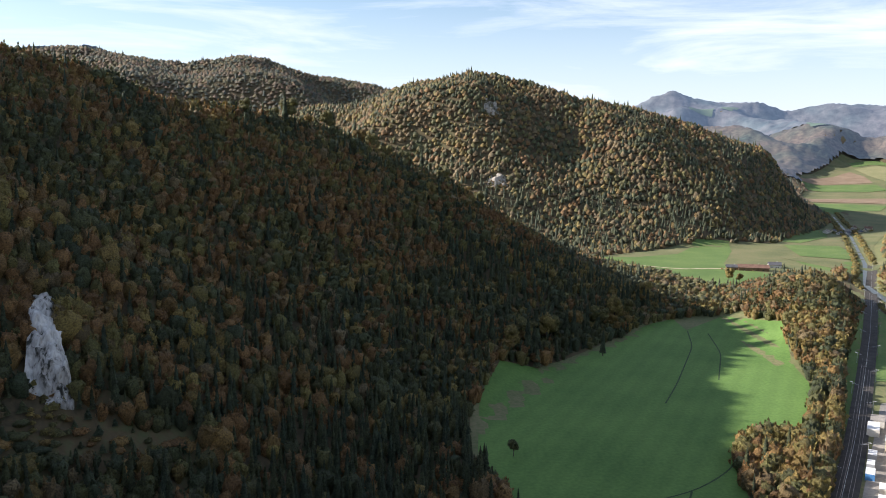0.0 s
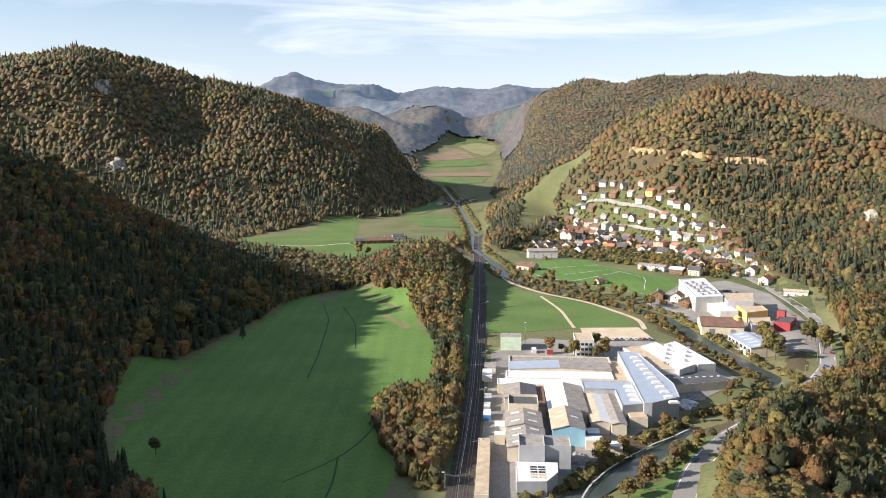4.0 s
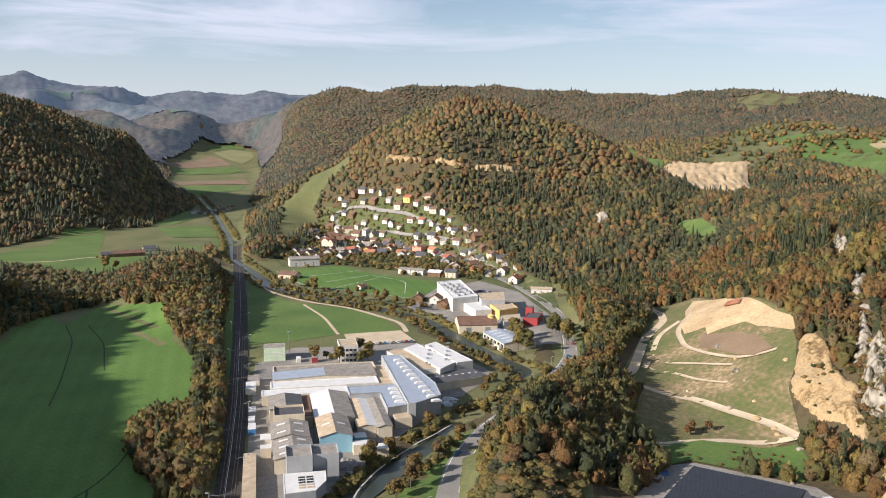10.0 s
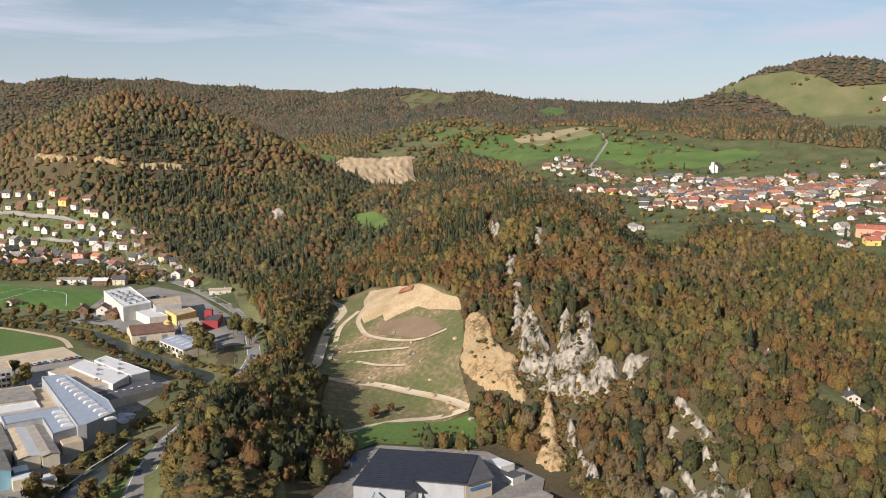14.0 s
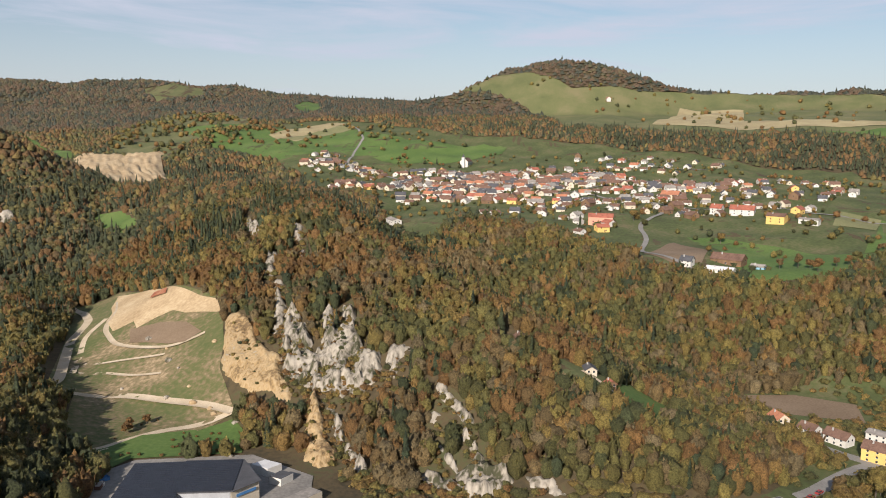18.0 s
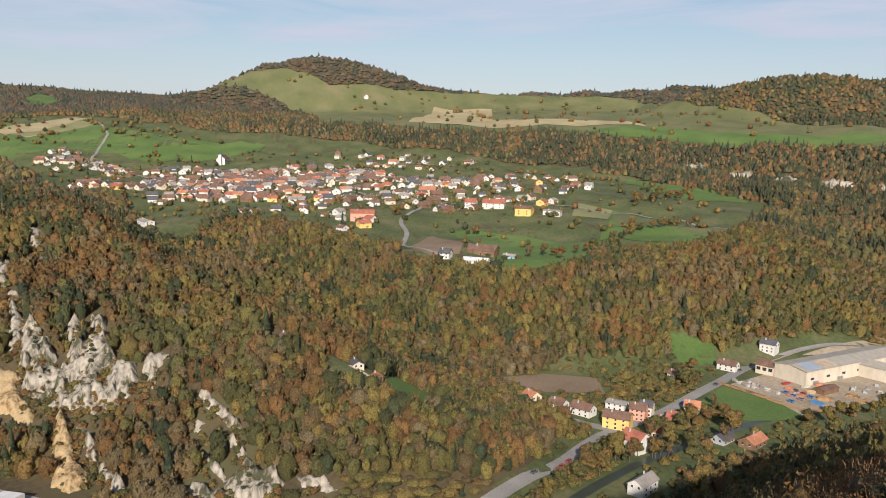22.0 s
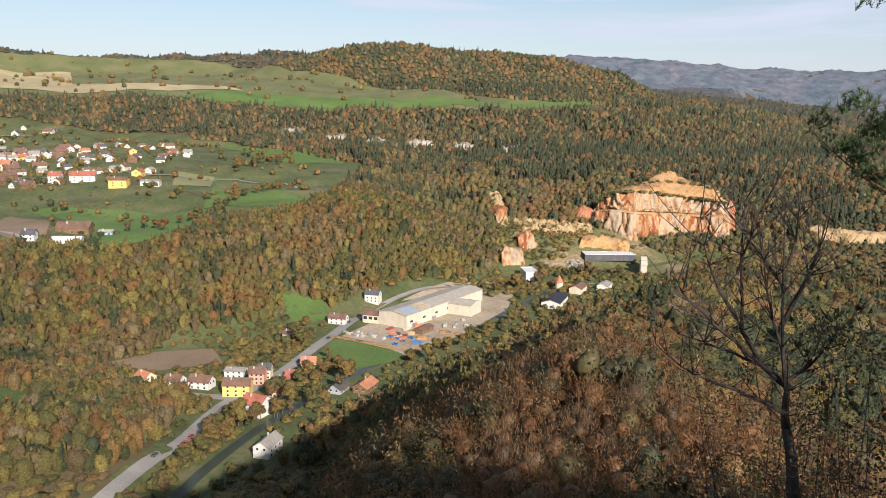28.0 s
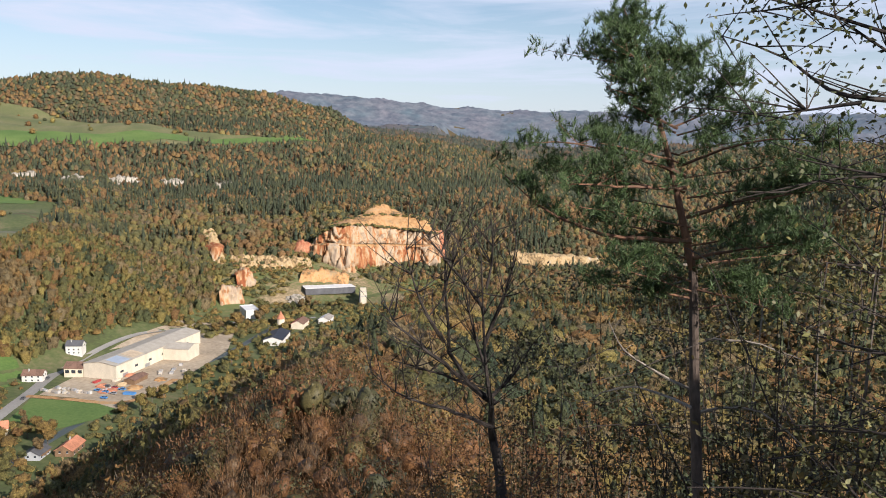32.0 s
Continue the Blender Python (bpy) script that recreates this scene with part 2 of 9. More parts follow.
def striped(name, a, b, width, angle):
    """Mown grass: soft stripes over the noise."""
    m = noisy(name, [(0.36, a), (0.5, tuple((p + q) / 2 for p, q in zip(a, b))), (0.64, b)], 0.02, 0.5, 0.9, bump=0.08)
    n, l = m.node_tree.nodes, m.node_tree.links
    g = n.new("ShaderNodeNewGeometry")
    mp = n.new("ShaderNodeMapping")
    mp.inputs["Rotation"].default_value = (0, 0, radians(angle))
    w = n.new("ShaderNodeTexWave")
    w.inputs["Scale"].default_value = 0.314 / width
    w.inputs["Distortion"].default_value = 1.2
    w.inputs["Detail"].default_value = 2
    hsv = n.new("ShaderNodeHueSaturation")
    mr = n.new("ShaderNodeMapRange")
    mr.inputs["To Min"].default_value, mr.inputs["To Max"].default_value = 0.95, 1.05
    l.new(g.outputs["Position"], mp.inputs["Vector"])
    l.new(mp.outputs["Vector"], w.inputs["Vector"])
    l.new(w.outputs["Fac"], mr.inputs["Value"])
    l.new(mr.outputs["Result"], hsv.inputs["Value"])
    b_ = n["Principled BSDF"]
    l.new(b_.inputs["Base Color"].links[0].from_socket, hsv.inputs["Color"])
    l.new(hsv.outputs["Color"], b_.inputs["Base Color"])
    return m


M_MOWN = striped("mown_meadow", (0.065, 0.130, 0.026), (0.115, 0.200, 0.044), 11.0, 26)


def plain(name, c, rough=0.8, metal=0.0, play=0.14, scale=0.25, fine=3.0, bump=0.0):
    """A painted or built surface: one colour with stains and streaks."""
    lo = tuple(v * (1 - play) for v in c)
    hi = tuple(min(0.9, v * (1 + play)) for v in c)
    return noisy(name, two(lo, hi), scale, fine, rough, metal, bump=bump, stretch=(1, 1, 0.5))


W_WHITE = plain("white_render", (0.56, 0.54, 0.49))
W_CREAM = plain("cream_render", (0.56, 0.49, 0.37))
W_YELLOW = plain("yellow_render", (0.66, 0.45, 0.15))
W_GREY = plain("grey_cladding", (0.34, 0.35, 0.36), 0.6)
W_TIMBER = plain("brown_timber", (0.17, 0.105, 0.06), 0.85, play=0.3)
W_PINK = plain("salmon_render", (0.62, 0.29, 0.20))
W_BEIGE = plain("beige_concrete", (0.52, 0.46, 0.36))
W_GREEN = plain("pale_green_glass_wall", (0.55, 0.66, 0.48), 0.35)
W_RED = plain("dark_red_paint", (0.30, 0.045, 0.045), 0.6)
W_BLUE = plain("blue_paint", (0.07, 0.20, 0.42), 0.6)
W_SKY = plain("light_blue_cladding", (0.25, 0.45, 0.55), 0.6)
R_RED = plain("red_tile", (0.33, 0.115, 0.075), 0.85, play=0.28, fine=1.2)
R_ORANGE = plain("orange_tile", (0.41, 0.175, 0.10), 0.85, play=0.25, fine=1.2)
R_BROWN = plain("brown_tile", (0.16, 0.095, 0.068), 0.85, play=0.28, fine=1.2)
R_DARK = plain("dark_grey_tile", (0.085, 0.085, 0.09), 0.7, play=0.25)
R_SLATE = plain("weathered_fibre_cement", (0.27, 0.245, 0.215), 0.9, play=0.25, fine=0.8)
R_TAN = plain("tan_gravel_roof", (0.44, 0.35, 0.245), 0.95, play=0.2, fine=0.6)
R_WHITE = plain("white_roof_sheet", (0.62, 0.615, 0.60), 0.55, play=0.1)
R_BLUEGREY = plain("blue_grey_metal_roof", (0.37, 0.42, 0.49), 0.45, 0.25, play=0.1)
R_PANEL = plain("solar_panel_glass", (0.022, 0.025, 0.034), 0.45, play=0.25)
M_GLASS = plain("dark_window_glass", (0.035, 0.04, 0.048), 0.08, play=0.3)
M_FRAME = plain("white_frame", (0.70, 0.70, 0.68), 0.5)
R_WEATHERED = plain("weathered_roof_sheet", (0.36, 0.325, 0.27), 0.7, play=0.15)
M_STEEL = plain("galvanised_steel", (0.42, 0.43, 0.44), 0.45, 0.7)
M_CONCRETE = plain("grey_concrete", (0.40, 0.385, 0.36), 0.9, play=0.2)
M_TYRE = plain("black_rubber", (0.02, 0.02, 0.02), 0.8)
M_PINE = noisy("pine_bark", [(0.36, (0.10, 0.062, 0.042)), (0.5, (0.15, 0.085, 0.055)), (0.64, (0.24, 0.125, 0.07))], 2.0, 18, 0.95, bump=0.02, stretch=(1, 1, 0.35))
M_LEAF_DARK = leafy("dark_beech_leaf", CANOPY, 0.4, 0.55, 0.3, 30.0, 0.0)
# canopy colours reddened, and darkened to paint in the near slope's shade
M_LEAF_NEAR = leafy("darkened_near_leaf", [(q, (0.72 * c[0], 0.62 * c[1], 0.68 * c[2])) for q, c in CANOPY], 0.5, 0.6, 0.3, 8.0, 0.0)
M_STUBBLE_GREEN = striped("garden_rows", (0.16, 0.17, 0.07), (0.24, 0.22, 0.11), 3.0, 60)
M_ROCK_DEEP = noisy("iron_red_rock", [(0.36, (0.25, 0.070, 0.038)), (0.5, (0.37, 0.160, 0.085)), (0.64, (0.43, 0.27, 0.16))], 0.08, 0.5, 0.95, bump=0.8, stretch=(1, 1, 0.3))
M_PINE_LOW = noisy("old_pine_bark", [(0.36, (0.055, 0.042, 0.034)), (0.5, (0.10, 0.076, 0.060)), (0.64, (0.17, 0.125, 0.10))], 2.0, 18, 0.95, bump=0.02, stretch=(1, 1, 0.35))
M_DEAD = noisy("grey_dead_wood", two((0.14, 0.115, 0.09), (0.30, 0.265, 0.22)), 3.0, 20, 0.95)
M_DARK_BARK = noisy("dark_bark", two((0.022, 0.018, 0.015), (0.06, 0.048, 0.04)), 2.0, 12, 0.9)
M_ROCK_PALE = noisy("white_limestone", [(0.43, (0.05, 0.05, 0.04)), (0.48, (0.36, 0.34, 0.31)), (0.56, (0.54, 0.52, 0.48)), (0.66, (0.66, 0.64, 0.60))], 0.09, 0.6, 0.95, bump=0.9, stretch=(1, 1, 0.3))

# ---- the lie of the land ----
def at(az, d):
    """The plan place at a bearing (degrees clockwise from +y) and a distance in metres from the viewpoint."""
    return d * math.sin(radians(az)), d * math.cos(radians(az))


def crest(*rows):
    """Rows of bearing, distance, height, width of the slope on the left and on the right of the line."""
    return np.array([(*at(az, d), z, wl_, wr_) for az, d, z, wl_, wr_ in rows])


def along(X, Y, line):
    """Distance to a polyline, the side of it (+1 left), and its further columns there, blended softly from stretch to stretch."""
    best = np.full(X.shape, 1e12)
    side = np.ones(X.shape)
    vals = np.zeros((line.shape[1] - 2, *X.shape))
    total = np.zeros(X.shape)
    for a, b in zip(line[:-1], line[1:]):
        dx, dy = b[0] - a[0], b[1] - a[1]
        s = np.clip(((X - a[0]) * dx + (Y - a[1]) * dy) / (dx * dx + dy * dy + 1e-9), 0, 1)
        ex, ey = X - a[0] - s * dx, Y - a[1] - s * dy
        d2 = ex * ex + ey * ey
        near = d2 < best
        best = np.where(near, d2, best)
        side = np.where(near, np.sign(dx * ey - dy * ex), side)
        w = 1.0 / (d2 + 9.0) ** 4
        total = total + w
        for k in range(len(vals)):
            vals[k] += w * (a[2 + k] + s * (b[2 + k] - a[2 + k]))
    return np.sqrt(best), side, vals / total


def smooth(a, b, x):
    s = np.clip((x - a) / (b - a), 0, 1)
    return s * s * (3 - 2 * s)


def hill(X, Y, line, sharp=0.5, gully=0.0):
    d, side, (z, wl_, wr_) = along(X, Y, line)
    w = wr_ + (wl_ - wr_) * (0.5 + 0.5 * np.tanh(side * d / 40))
    s = np.clip(d / w, 0, 1)
    if gully:  # spurs and side valleys between the crest and the foot
        z = z * (1 + gully * 4 * s * (1 - s) * wave(X, Y, 520, 23))
    return z * (sharp * (1 - s) + (1 - sharp) * (0.5 + 0.5 * np.cos(np.pi * s)))


def wave(X, Y, size, seed):
    """Smooth unevenness between about -1 and 1."""
    r = np.random.RandomState(seed)
    out = np.zeros(X.shape)
    for k in range(7):
        a, ph, q = r.uniform(0, np.pi), r.uniform(0, 6.28), r.uniform(0.6, 1.7)
        out = out + np.sin((X * np.cos(a) + Y * np.sin(a)) * 6.28 * q / size + ph + 1.3 * np.sin((Y * np.cos(a) - X * np.sin(a)) * 3.5 * q / size + ph * 2))
    return out / 3.6


HILLS = {
    # its first two rows lie out of view, raised to throw shade on the meadow
    "west_slope": (crest((-75, 420, 266, 400, 330), (-50, 520, 256, 380, 330), (-28, 600, 203, 350, 330), (-18, 650, 178, 300, 300), (-10, 715, 167, 300, 270), (-5.7, 760, 147, 280, 250),
                         (-1, 800, 118, 250, 235), (1.8, 830, 95, 230, 220), (4.6, 870, 65, 200, 190), (8.5, 930, 29, 140, 150), (10.5, 985, 7, 100, 110)), 0.6),
    "second_hill": (crest((-14, 2000, 212, 600, 520), (-5.7, 1780, 234, 600, 500), (-1.5, 1720, 284, 600, 520), (2.1, 1700, 299, 600, 500), (6.3, 1700, 274, 600, 480), (9.4, 1700, 244, 600, 470), (12.4, 1730, 228, 600, 450),
                          (15, 1760, 208, 560, 420), (19, 1870, 162, 480, 370), (22.9, 2080, 97, 350, 300), (25.4, 2380, 40, 250, 200)), 0.6),
    "left_back": (crest((-30, 2700, 412, 900, 900), (-24, 2700, 432, 900, 900), (-17, 2600, 390, 900, 800), (-13.5, 2600, 428, 900, 800), (-8.7, 2650, 367, 800, 800), (-5, 2700, 332, 800, 800), (0, 2900, 262, 700, 700)), 0.7),
    "far_north": (crest((5, 4200, 292, 900, 900), (12.5, 4300, 357, 900, 800), (15.3, 4300, 422, 900, 700), (18.7, 4300, 362, 900, 700), (22.2, 4400, 350, 900, 700), (26.6, 4500, 367, 900, 700), (30, 4500, 370, 900, 800), (34, 4500, 352, 800, 800)), 0.7),
    "valley_spur": (crest((16, 3700, 230, 500, 600), (19.5, 3500, 235, 500, 650), (22, 3300, 170, 500, 500), (24, 3000, 70, 300, 350)), 0.7),
    "valley_spur_b": (crest((22.5, 3900, 270, 500, 500), (25.5, 3500, 225, 500, 500), (27.2, 3150, 100, 350, 350)), 0.7),
    "valley_spur_c": (crest((21, 2900, 60, 300, 300), (23.5, 2700, 82, 350, 320), (26, 2550, 55, 250, 250)), 0.7),
    "dome": (crest((30, 3500, 244, 600, 700), (33, 3050, 284, 600, 600), (35, 2900, 316, 600, 600), (37, 2800, 294, 600, 600), (39.2, 2800, 314, 600, 700), (45.4, 2800, 320, 700, 800), (50.7, 2800, 300, 700, 800), (56.8, 2800, 290, 700, 900),
                   (61.2, 2800, 310, 700, 900), (66.6, 2750, 289, 700, 900), (70.8, 2700, 266, 700, 900), (76.4, 2600, 246, 700, 700), (81, 2500, 250, 700, 600)), 0.75),
    "village_hill": (crest((27.9, 1020, 14, 60, 60), (29.2, 1350, 52, 200, 150), (31.5, 1420, 70, 250, 260), (34.6, 1430, 100, 350, 420), (37.7, 1420, 154, 450, 520), (40.4, 1400, 186, 450, 560), (43.1, 1390, 215, 450, 600), (46.2, 1370, 208, 450, 600), (49.2, 1320, 174, 420, 560),
                           (53, 1230, 134, 380, 480), (54.4, 1180, 106, 350, 430), (56.3, 1100, 80, 300, 380), (57.5, 950, 48, 200, 220)), 0.6),
    "rock_ridge": (crest((60.5, 1080, 78, 260, 230), (62.5, 1000, 82, 230, 210), (65, 930, 88, 210, 215), (67.6, 850, 92, 190, 195), (70, 740, 93, 180, 185), (72.9, 640, 90, 150, 215), (77.8, 530, 71, 130, 185), (82.9, 460, 58, 120, 140), (86.8, 425, 48, 110, 110), (89.7, 400, 35, 100, 95),
                         (93.8, 375, 25, 90, 75), (99, 358, 14, 70, 55), (105, 350, 1, 40, 40)), 0.7),
    "summit": (crest((79, 2350, 237, 500, 500), (81.2, 2300, 264, 450, 450), (85.4, 2300, 332, 450, 520), (88.5, 2300, 358, 450, 560), (91.6, 2300, 346, 450, 520), (96.1, 2300, 294, 450, 450), (98.7, 2300, 272, 450, 450), (104, 2300, 267, 450, 500), (112.7, 2250, 278, 450, 500),
                     (115, 2050, 268, 450, 500), (118, 1950, 276, 450, 450), (121.8, 1900, 285, 450, 450), (127, 1900, 272, 450, 450), (133, 1880, 253, 400, 420), (137, 1870, 214, 350, 380), (139.8, 1850, 160, 300, 330), (142, 1850, 122, 260, 260)), 0.7),
    "far_south": (crest((118, 4600, 352, 900, 900), (126, 4500, 352, 900, 900), (134, 4500, 417, 900, 900), (140, 4500, 382, 900, 900), (145.5, 4500, 340, 900, 900), (152, 4500, 327, 900, 900), (158, 4500, 337, 900, 900), (166, 4500, 312, 900, 900), (178, 4400, 322, 900, 900)), 0.7),
    "south_swell": (crest((140, 2300, 118, 500, 500), (146, 2400, 128, 500, 700), (152, 2500, 138, 600, 800), (158, 2300, 150, 700, 800), (166, 2000, 150, 700, 700), (175, 1800, 160, 700, 700)), 0.8),
    "south_bank": (crest((168, 520, 60, 150, 200), (172, 800, 90, 200, 300), (175, 1200, 130, 300, 400)), 0.7),
    "field_knoll": (crest((25.0, 640, 9, 40, 36), (24.6, 760, 24, 75, 48), (24.4, 850, 30, 80, 52), (23.5, 920, 14, 60, 50)), 0.3),
    "road_knoll": (crest((46, 300, 20, 45, 55), (49, 375, 25, 50, 55), (51.5, 470, 17, 45, 60), (53, 590, 15, 45, 60), (53, 700, 22, 60, 80)), 0.4),
}
GULLIES = {"second_hill": 0.17, "left_back": 0.15, "far_north": 0.3, "valley_spur": 0.2, "valley_spur_b": 0.2}
LOOKOUT = np.array([(-420, -130, 240), (-200, -70, 195), (-70, -25, 168), (-6, -4, 154.0), (4, -2, 153.0), (25, -26, 138.0), (60, -62, 120.0), (115, -118, 98.0), (165, -180, 82.0), (190, -235, 76.0), (200, -290, 74.0), (185, -350, 62.0), (150, -430, 50)])
LOOKOUT = np.column_stack([LOOKOUT, [340, 300, 250, 190, 190, 180, 170, 150, 140, 150, 160, 170, 180], [300, 260, 220, 200, 190, 180, 170, 170, 170, 180, 190, 200, 200]])
# the brink of the lower tableland: place, height there, width of the slope below it
BRINK = np.array([(2300, 2400, 120, 900), (1500, 1150, 72, 500), (1150, 760, 66, 420), (1000, 330, 62, 200), (806, 119, 58, 170), (680, -40, 52, 140), (615, -105, 48, 110), (595, -190, 48, 100), (640, -320, 56, 130),
                  (770, -480, 66, 240), (740, -620, 66, 260), (655, -770, 72, 170), (590, -930, 70, 190), (540, -1150, 66, 230), (560, -1500, 60, 260), (600, -2600, 60, 300)])
UPPER = np.array([(900, 2700, 70, 700), (1500, 1700, 66, 600), (1750, 1000, 62, 500), (1750, 350, 52, 420), (1720, 0, 52, 380), (1640, -260, 52, 350), (1450, -720, 58, 330), (1250, -1040, 62, 380), (1150, -1300, 58, 420), (1250, -1700, 50, 500), (1800, -2500, 50, 600)])


def table(X, Y, line, gain):
    d, side, (z, w) = along(X, Y, line)
    inside = side > 0
    rise = np.minimum(d, 900) * gain
    fall = np.clip(d / w, 0, 1)
    return np.where(inside, z + rise, z * (0.6 * (1 - fall) + 0.4 * (0.5 + 0.5 * np.cos(np.pi * fall))))


def skyline(bearing):
    """How high over the eye's level the near slope may reach, its trees included, in degrees."""
    return np.interp(bearing, [-60, -8, 8, 20, 97, 104, 110, 116.5, 119.8, 123.1, 127.2, 131.6, 136, 140, 143.7, 150, 178], [-17, -20, -26, -29, -29, -28.5, -27.5, -24.2, -20.8, -18.0, -15.8, -14.0, -12.9, -11.5, -10.3, -8.8, -7.5])


def land(X, Y):
    """Height of the ground over the valley floor."""
    X, Y = np.asarray(X, float), np.asarray(Y, float)
    low = table(X, Y, BRINK, 0.062)
    up = table(X, Y, UPPER, 0.075)
    hills = np.zeros(X.shape)
    for name, (line, sharp) in HILLS.items():
        h = hill(X, Y, line, sharp, GULLIES.get(name, 0.0))
        hills = np.maximum(hills, h)
    z = np.maximum(hills, low + up)
    z = np.maximum(z, 12.0 * smooth(470, 700, np.hypot(X - 60, Y + 40)) * smooth(54, 58, np.degrees(np.arctan2(X, Y))) * smooth(74, 66, np.degrees(np.arctan2(X, Y))))
    # gullies and swells on the slopes, none on the flats
    rough = np.clip(z / 60, 0, 1)
    z = z + rough * (5.0 * wave(X, Y, 260, 3) + 2.2 * wave(X, Y, 90, 5)) * smooth(60, 160, np.hypot(X, Y))
    own = hill(X, Y, LOOKOUT, 0.85)
    # steep broken ground falls away below the viewpoint towards the valley
    r = np.hypot(X, Y)
    bearing = np.degrees(np.arctan2(X, Y))
    face = smooth(-75, -40, bearing) * smooth(118, 96, bearing)
    drop = 148.4 - 60 * smooth(7, 60, r) - np.clip(r - 40, 0, 400) * 0.42
    steep = 148.4 - 0.85 * np.clip(r - 1.8, 0, 24) - 0.45 * np.clip(r - 25.8, 0, 90)
    under = EYE + r * np.tan(np.radians(skyline(bearing))) - 12.5
    wooded_side = steep + (np.minimum(under, steep + 40) - steep) * smooth(30, 130, r)
    wooded_side = np.where(r > 40, np.minimum(wooded_side, under + 4 * smooth(90, 40, r)), wooded_side)
    own = np.where(bearing > -100, np.minimum(own, wooded_side * (1 - face) + np.minimum(drop, steep) * face), own)
    own = np.minimum(own, np.where(r < 12, steep, 1e3))
    z = np.maximum(z, own)
    # the flat-bottomed valley that winds away between the hills
    d, _, (level, half) = along(X, Y, VALE)
    z = np.where(r > 1000, level + (z - level) * smooth(half, half + 130, d), z)
    # the river's bed
    d, _, _ = along(X, Y, RIVER)
    z = z * smooth(9, 30, d) - 2.2 * smooth(13, 6, d)
    # cuttings and level beds for the main road and the quarry
    d, _, _ = along(X, Y, ROAD)
    z = 0.4 + (z - 0.4) * smooth(7, 24, d)
    return z


VALE = np.array([(*at(a, d), z, w) for a, d, z, w in ((24.9, 1180, 0, 45), (25.1, 1400, 0, 56), (26.3, 1700, 0, 40), (26.6, 2000, 4, 62), (26.4, 2250, 11, 92), (26.8, 2650, 26, 110), (27.3, 3000, 52, 125), (27.7, 3400, 96, 75))])
ROAD = np.array([(150, 165, 0), (185, 205, 0), (222, 242, 0), (250, 266, 0), (290, 288, 0), (325, 300, 0), (380, 320, 0), (432, 347, 0), (470, 380, 0), (524, 430, 0), (560, 480, 0), (606, 560, 0), (640, 640, 0), (690, 740, 0)], float)
RIVER = np.array([(60, 205, 0), (120, 238, 0), (182, 262, 0), (235, 284, 0), (286, 302, 0), (325, 308, 0), (366, 322, 0), (388, 345, 0), (395, 380, 0), (405, 415, 0), (425, 475, 0), (438, 515, 0), (432, 580, 0), (415, 650, 0), (413, 716, 0), (440, 790, 0), (470, 900, 0), (560, 1080, 0), (700, 1400, 0), (900, 1900, 0)], float)


def axis(lo, hi, fine_lo, fine_hi, step):
    mid = np.arange(fine_lo, fine_hi + step, step)
    out, s, v = [], step, fine_hi + step
    while v < hi:
        s *= 1.045
        v += s
        out.append(v)
    low, s, v = [], step, fine_lo
    while v > lo:
        s *= 1.045
        v -= s
        low.append(v)
    return np.array(low[::-1] + list(mid) + out)


def finer(lines, reach, step):
    """More grid lines close to the viewpoint."""
    return np.concatenate([lines[lines < -reach], np.arange(-reach, reach, step), lines[lines >= reach]])


GX = finer(axis(-4800, 4800, -260, 900, 7.5), 30, 1.5)
GY = finer(axis(-4800, 4800, -720, 1150, 7.5), 30, 1.5)
GZ = land(*np.meshgrid(GX, GY, indexing="ij"))


def ground(x, y):
    """Height of the ground sheet, between its own corners."""
    x, y = np.asarray(x, float), np.asarray(y, float)
    i = np.clip(np.searchsorted(GX, x) - 1, 0, len(GX) - 2)
    j = np.clip(np.searchsorted(GY, y) - 1, 0, len(GY) - 2)
    u, v = (x - GX[i]) / (GX[i + 1] - GX[i]), (y - GY[j]) / (GY[j + 1] - GY[j])
    return GZ[i, j] * (1 - u) * (1 - v) + GZ[i + 1, j] * u * (1 - v) + GZ[i, j + 1] * (1 - u) * v + GZ[i + 1, j + 1] * u * v


def gz(x, y):
    return float(ground(x, y))


def mesh_of(name, verts, faces, material=None, flat=True, tone=None):
    """A mesh from numpy arrays; faces all have the same number of corners."""
    me = bpy.data.meshes.new(name)
    verts, faces = np.ascontiguousarray(verts, dtype=np.float32), np.ascontiguousarray(faces, dtype=np.int32)
    k = faces.shape[1]
    me.vertices.add(len(verts))
    me.vertices.foreach_set("co", verts.ravel())
    me.loops.add(faces.size)
    me.loops.foreach_set("vertex_index", faces.ravel())
    me.polygons.add(len(faces))
    me.polygons.foreach_set("loop_start", np.arange(0, faces.size, k, dtype=np.int32))
    me.polygons.foreach_set("loop_total", np.full(len(faces), k, dtype=np.int32))
    if not flat:
        me.polygons.foreach_set("use_smooth", np.ones(len(faces), dtype=bool))
    me.update(calc_edges=True)
    if tone is not None:
        a = me.attributes.new("tone", "FLOAT", "POINT")
        a.data.foreach_set("value", np.ascontiguousarray(tone, dtype=np.float32))
    if material:
        me.materials.append(material)
    return me


def grid_faces(nu, nv):
    i, j = np.meshgrid(np.arange(nu - 1), np.arange(nv - 1), indexing="ij")
    a = (i * nv + j).ravel()
    return np.stack([a, a + nv, a + nv + 1, a + 1], 1)


gx_, gy_ = np.meshgrid(GX, GY, indexing="ij")
land_ob = new("ground", mesh_of("ground", np.stack([gx_.ravel(), gy_.ravel(), GZ.ravel()], 1), grid_faces(len(GX), len(GY)), M_GROUND, flat=False))
tagged(land_ob, "valley floor and hills of brown leaf litter and rough grass", "ground", kind="structure")


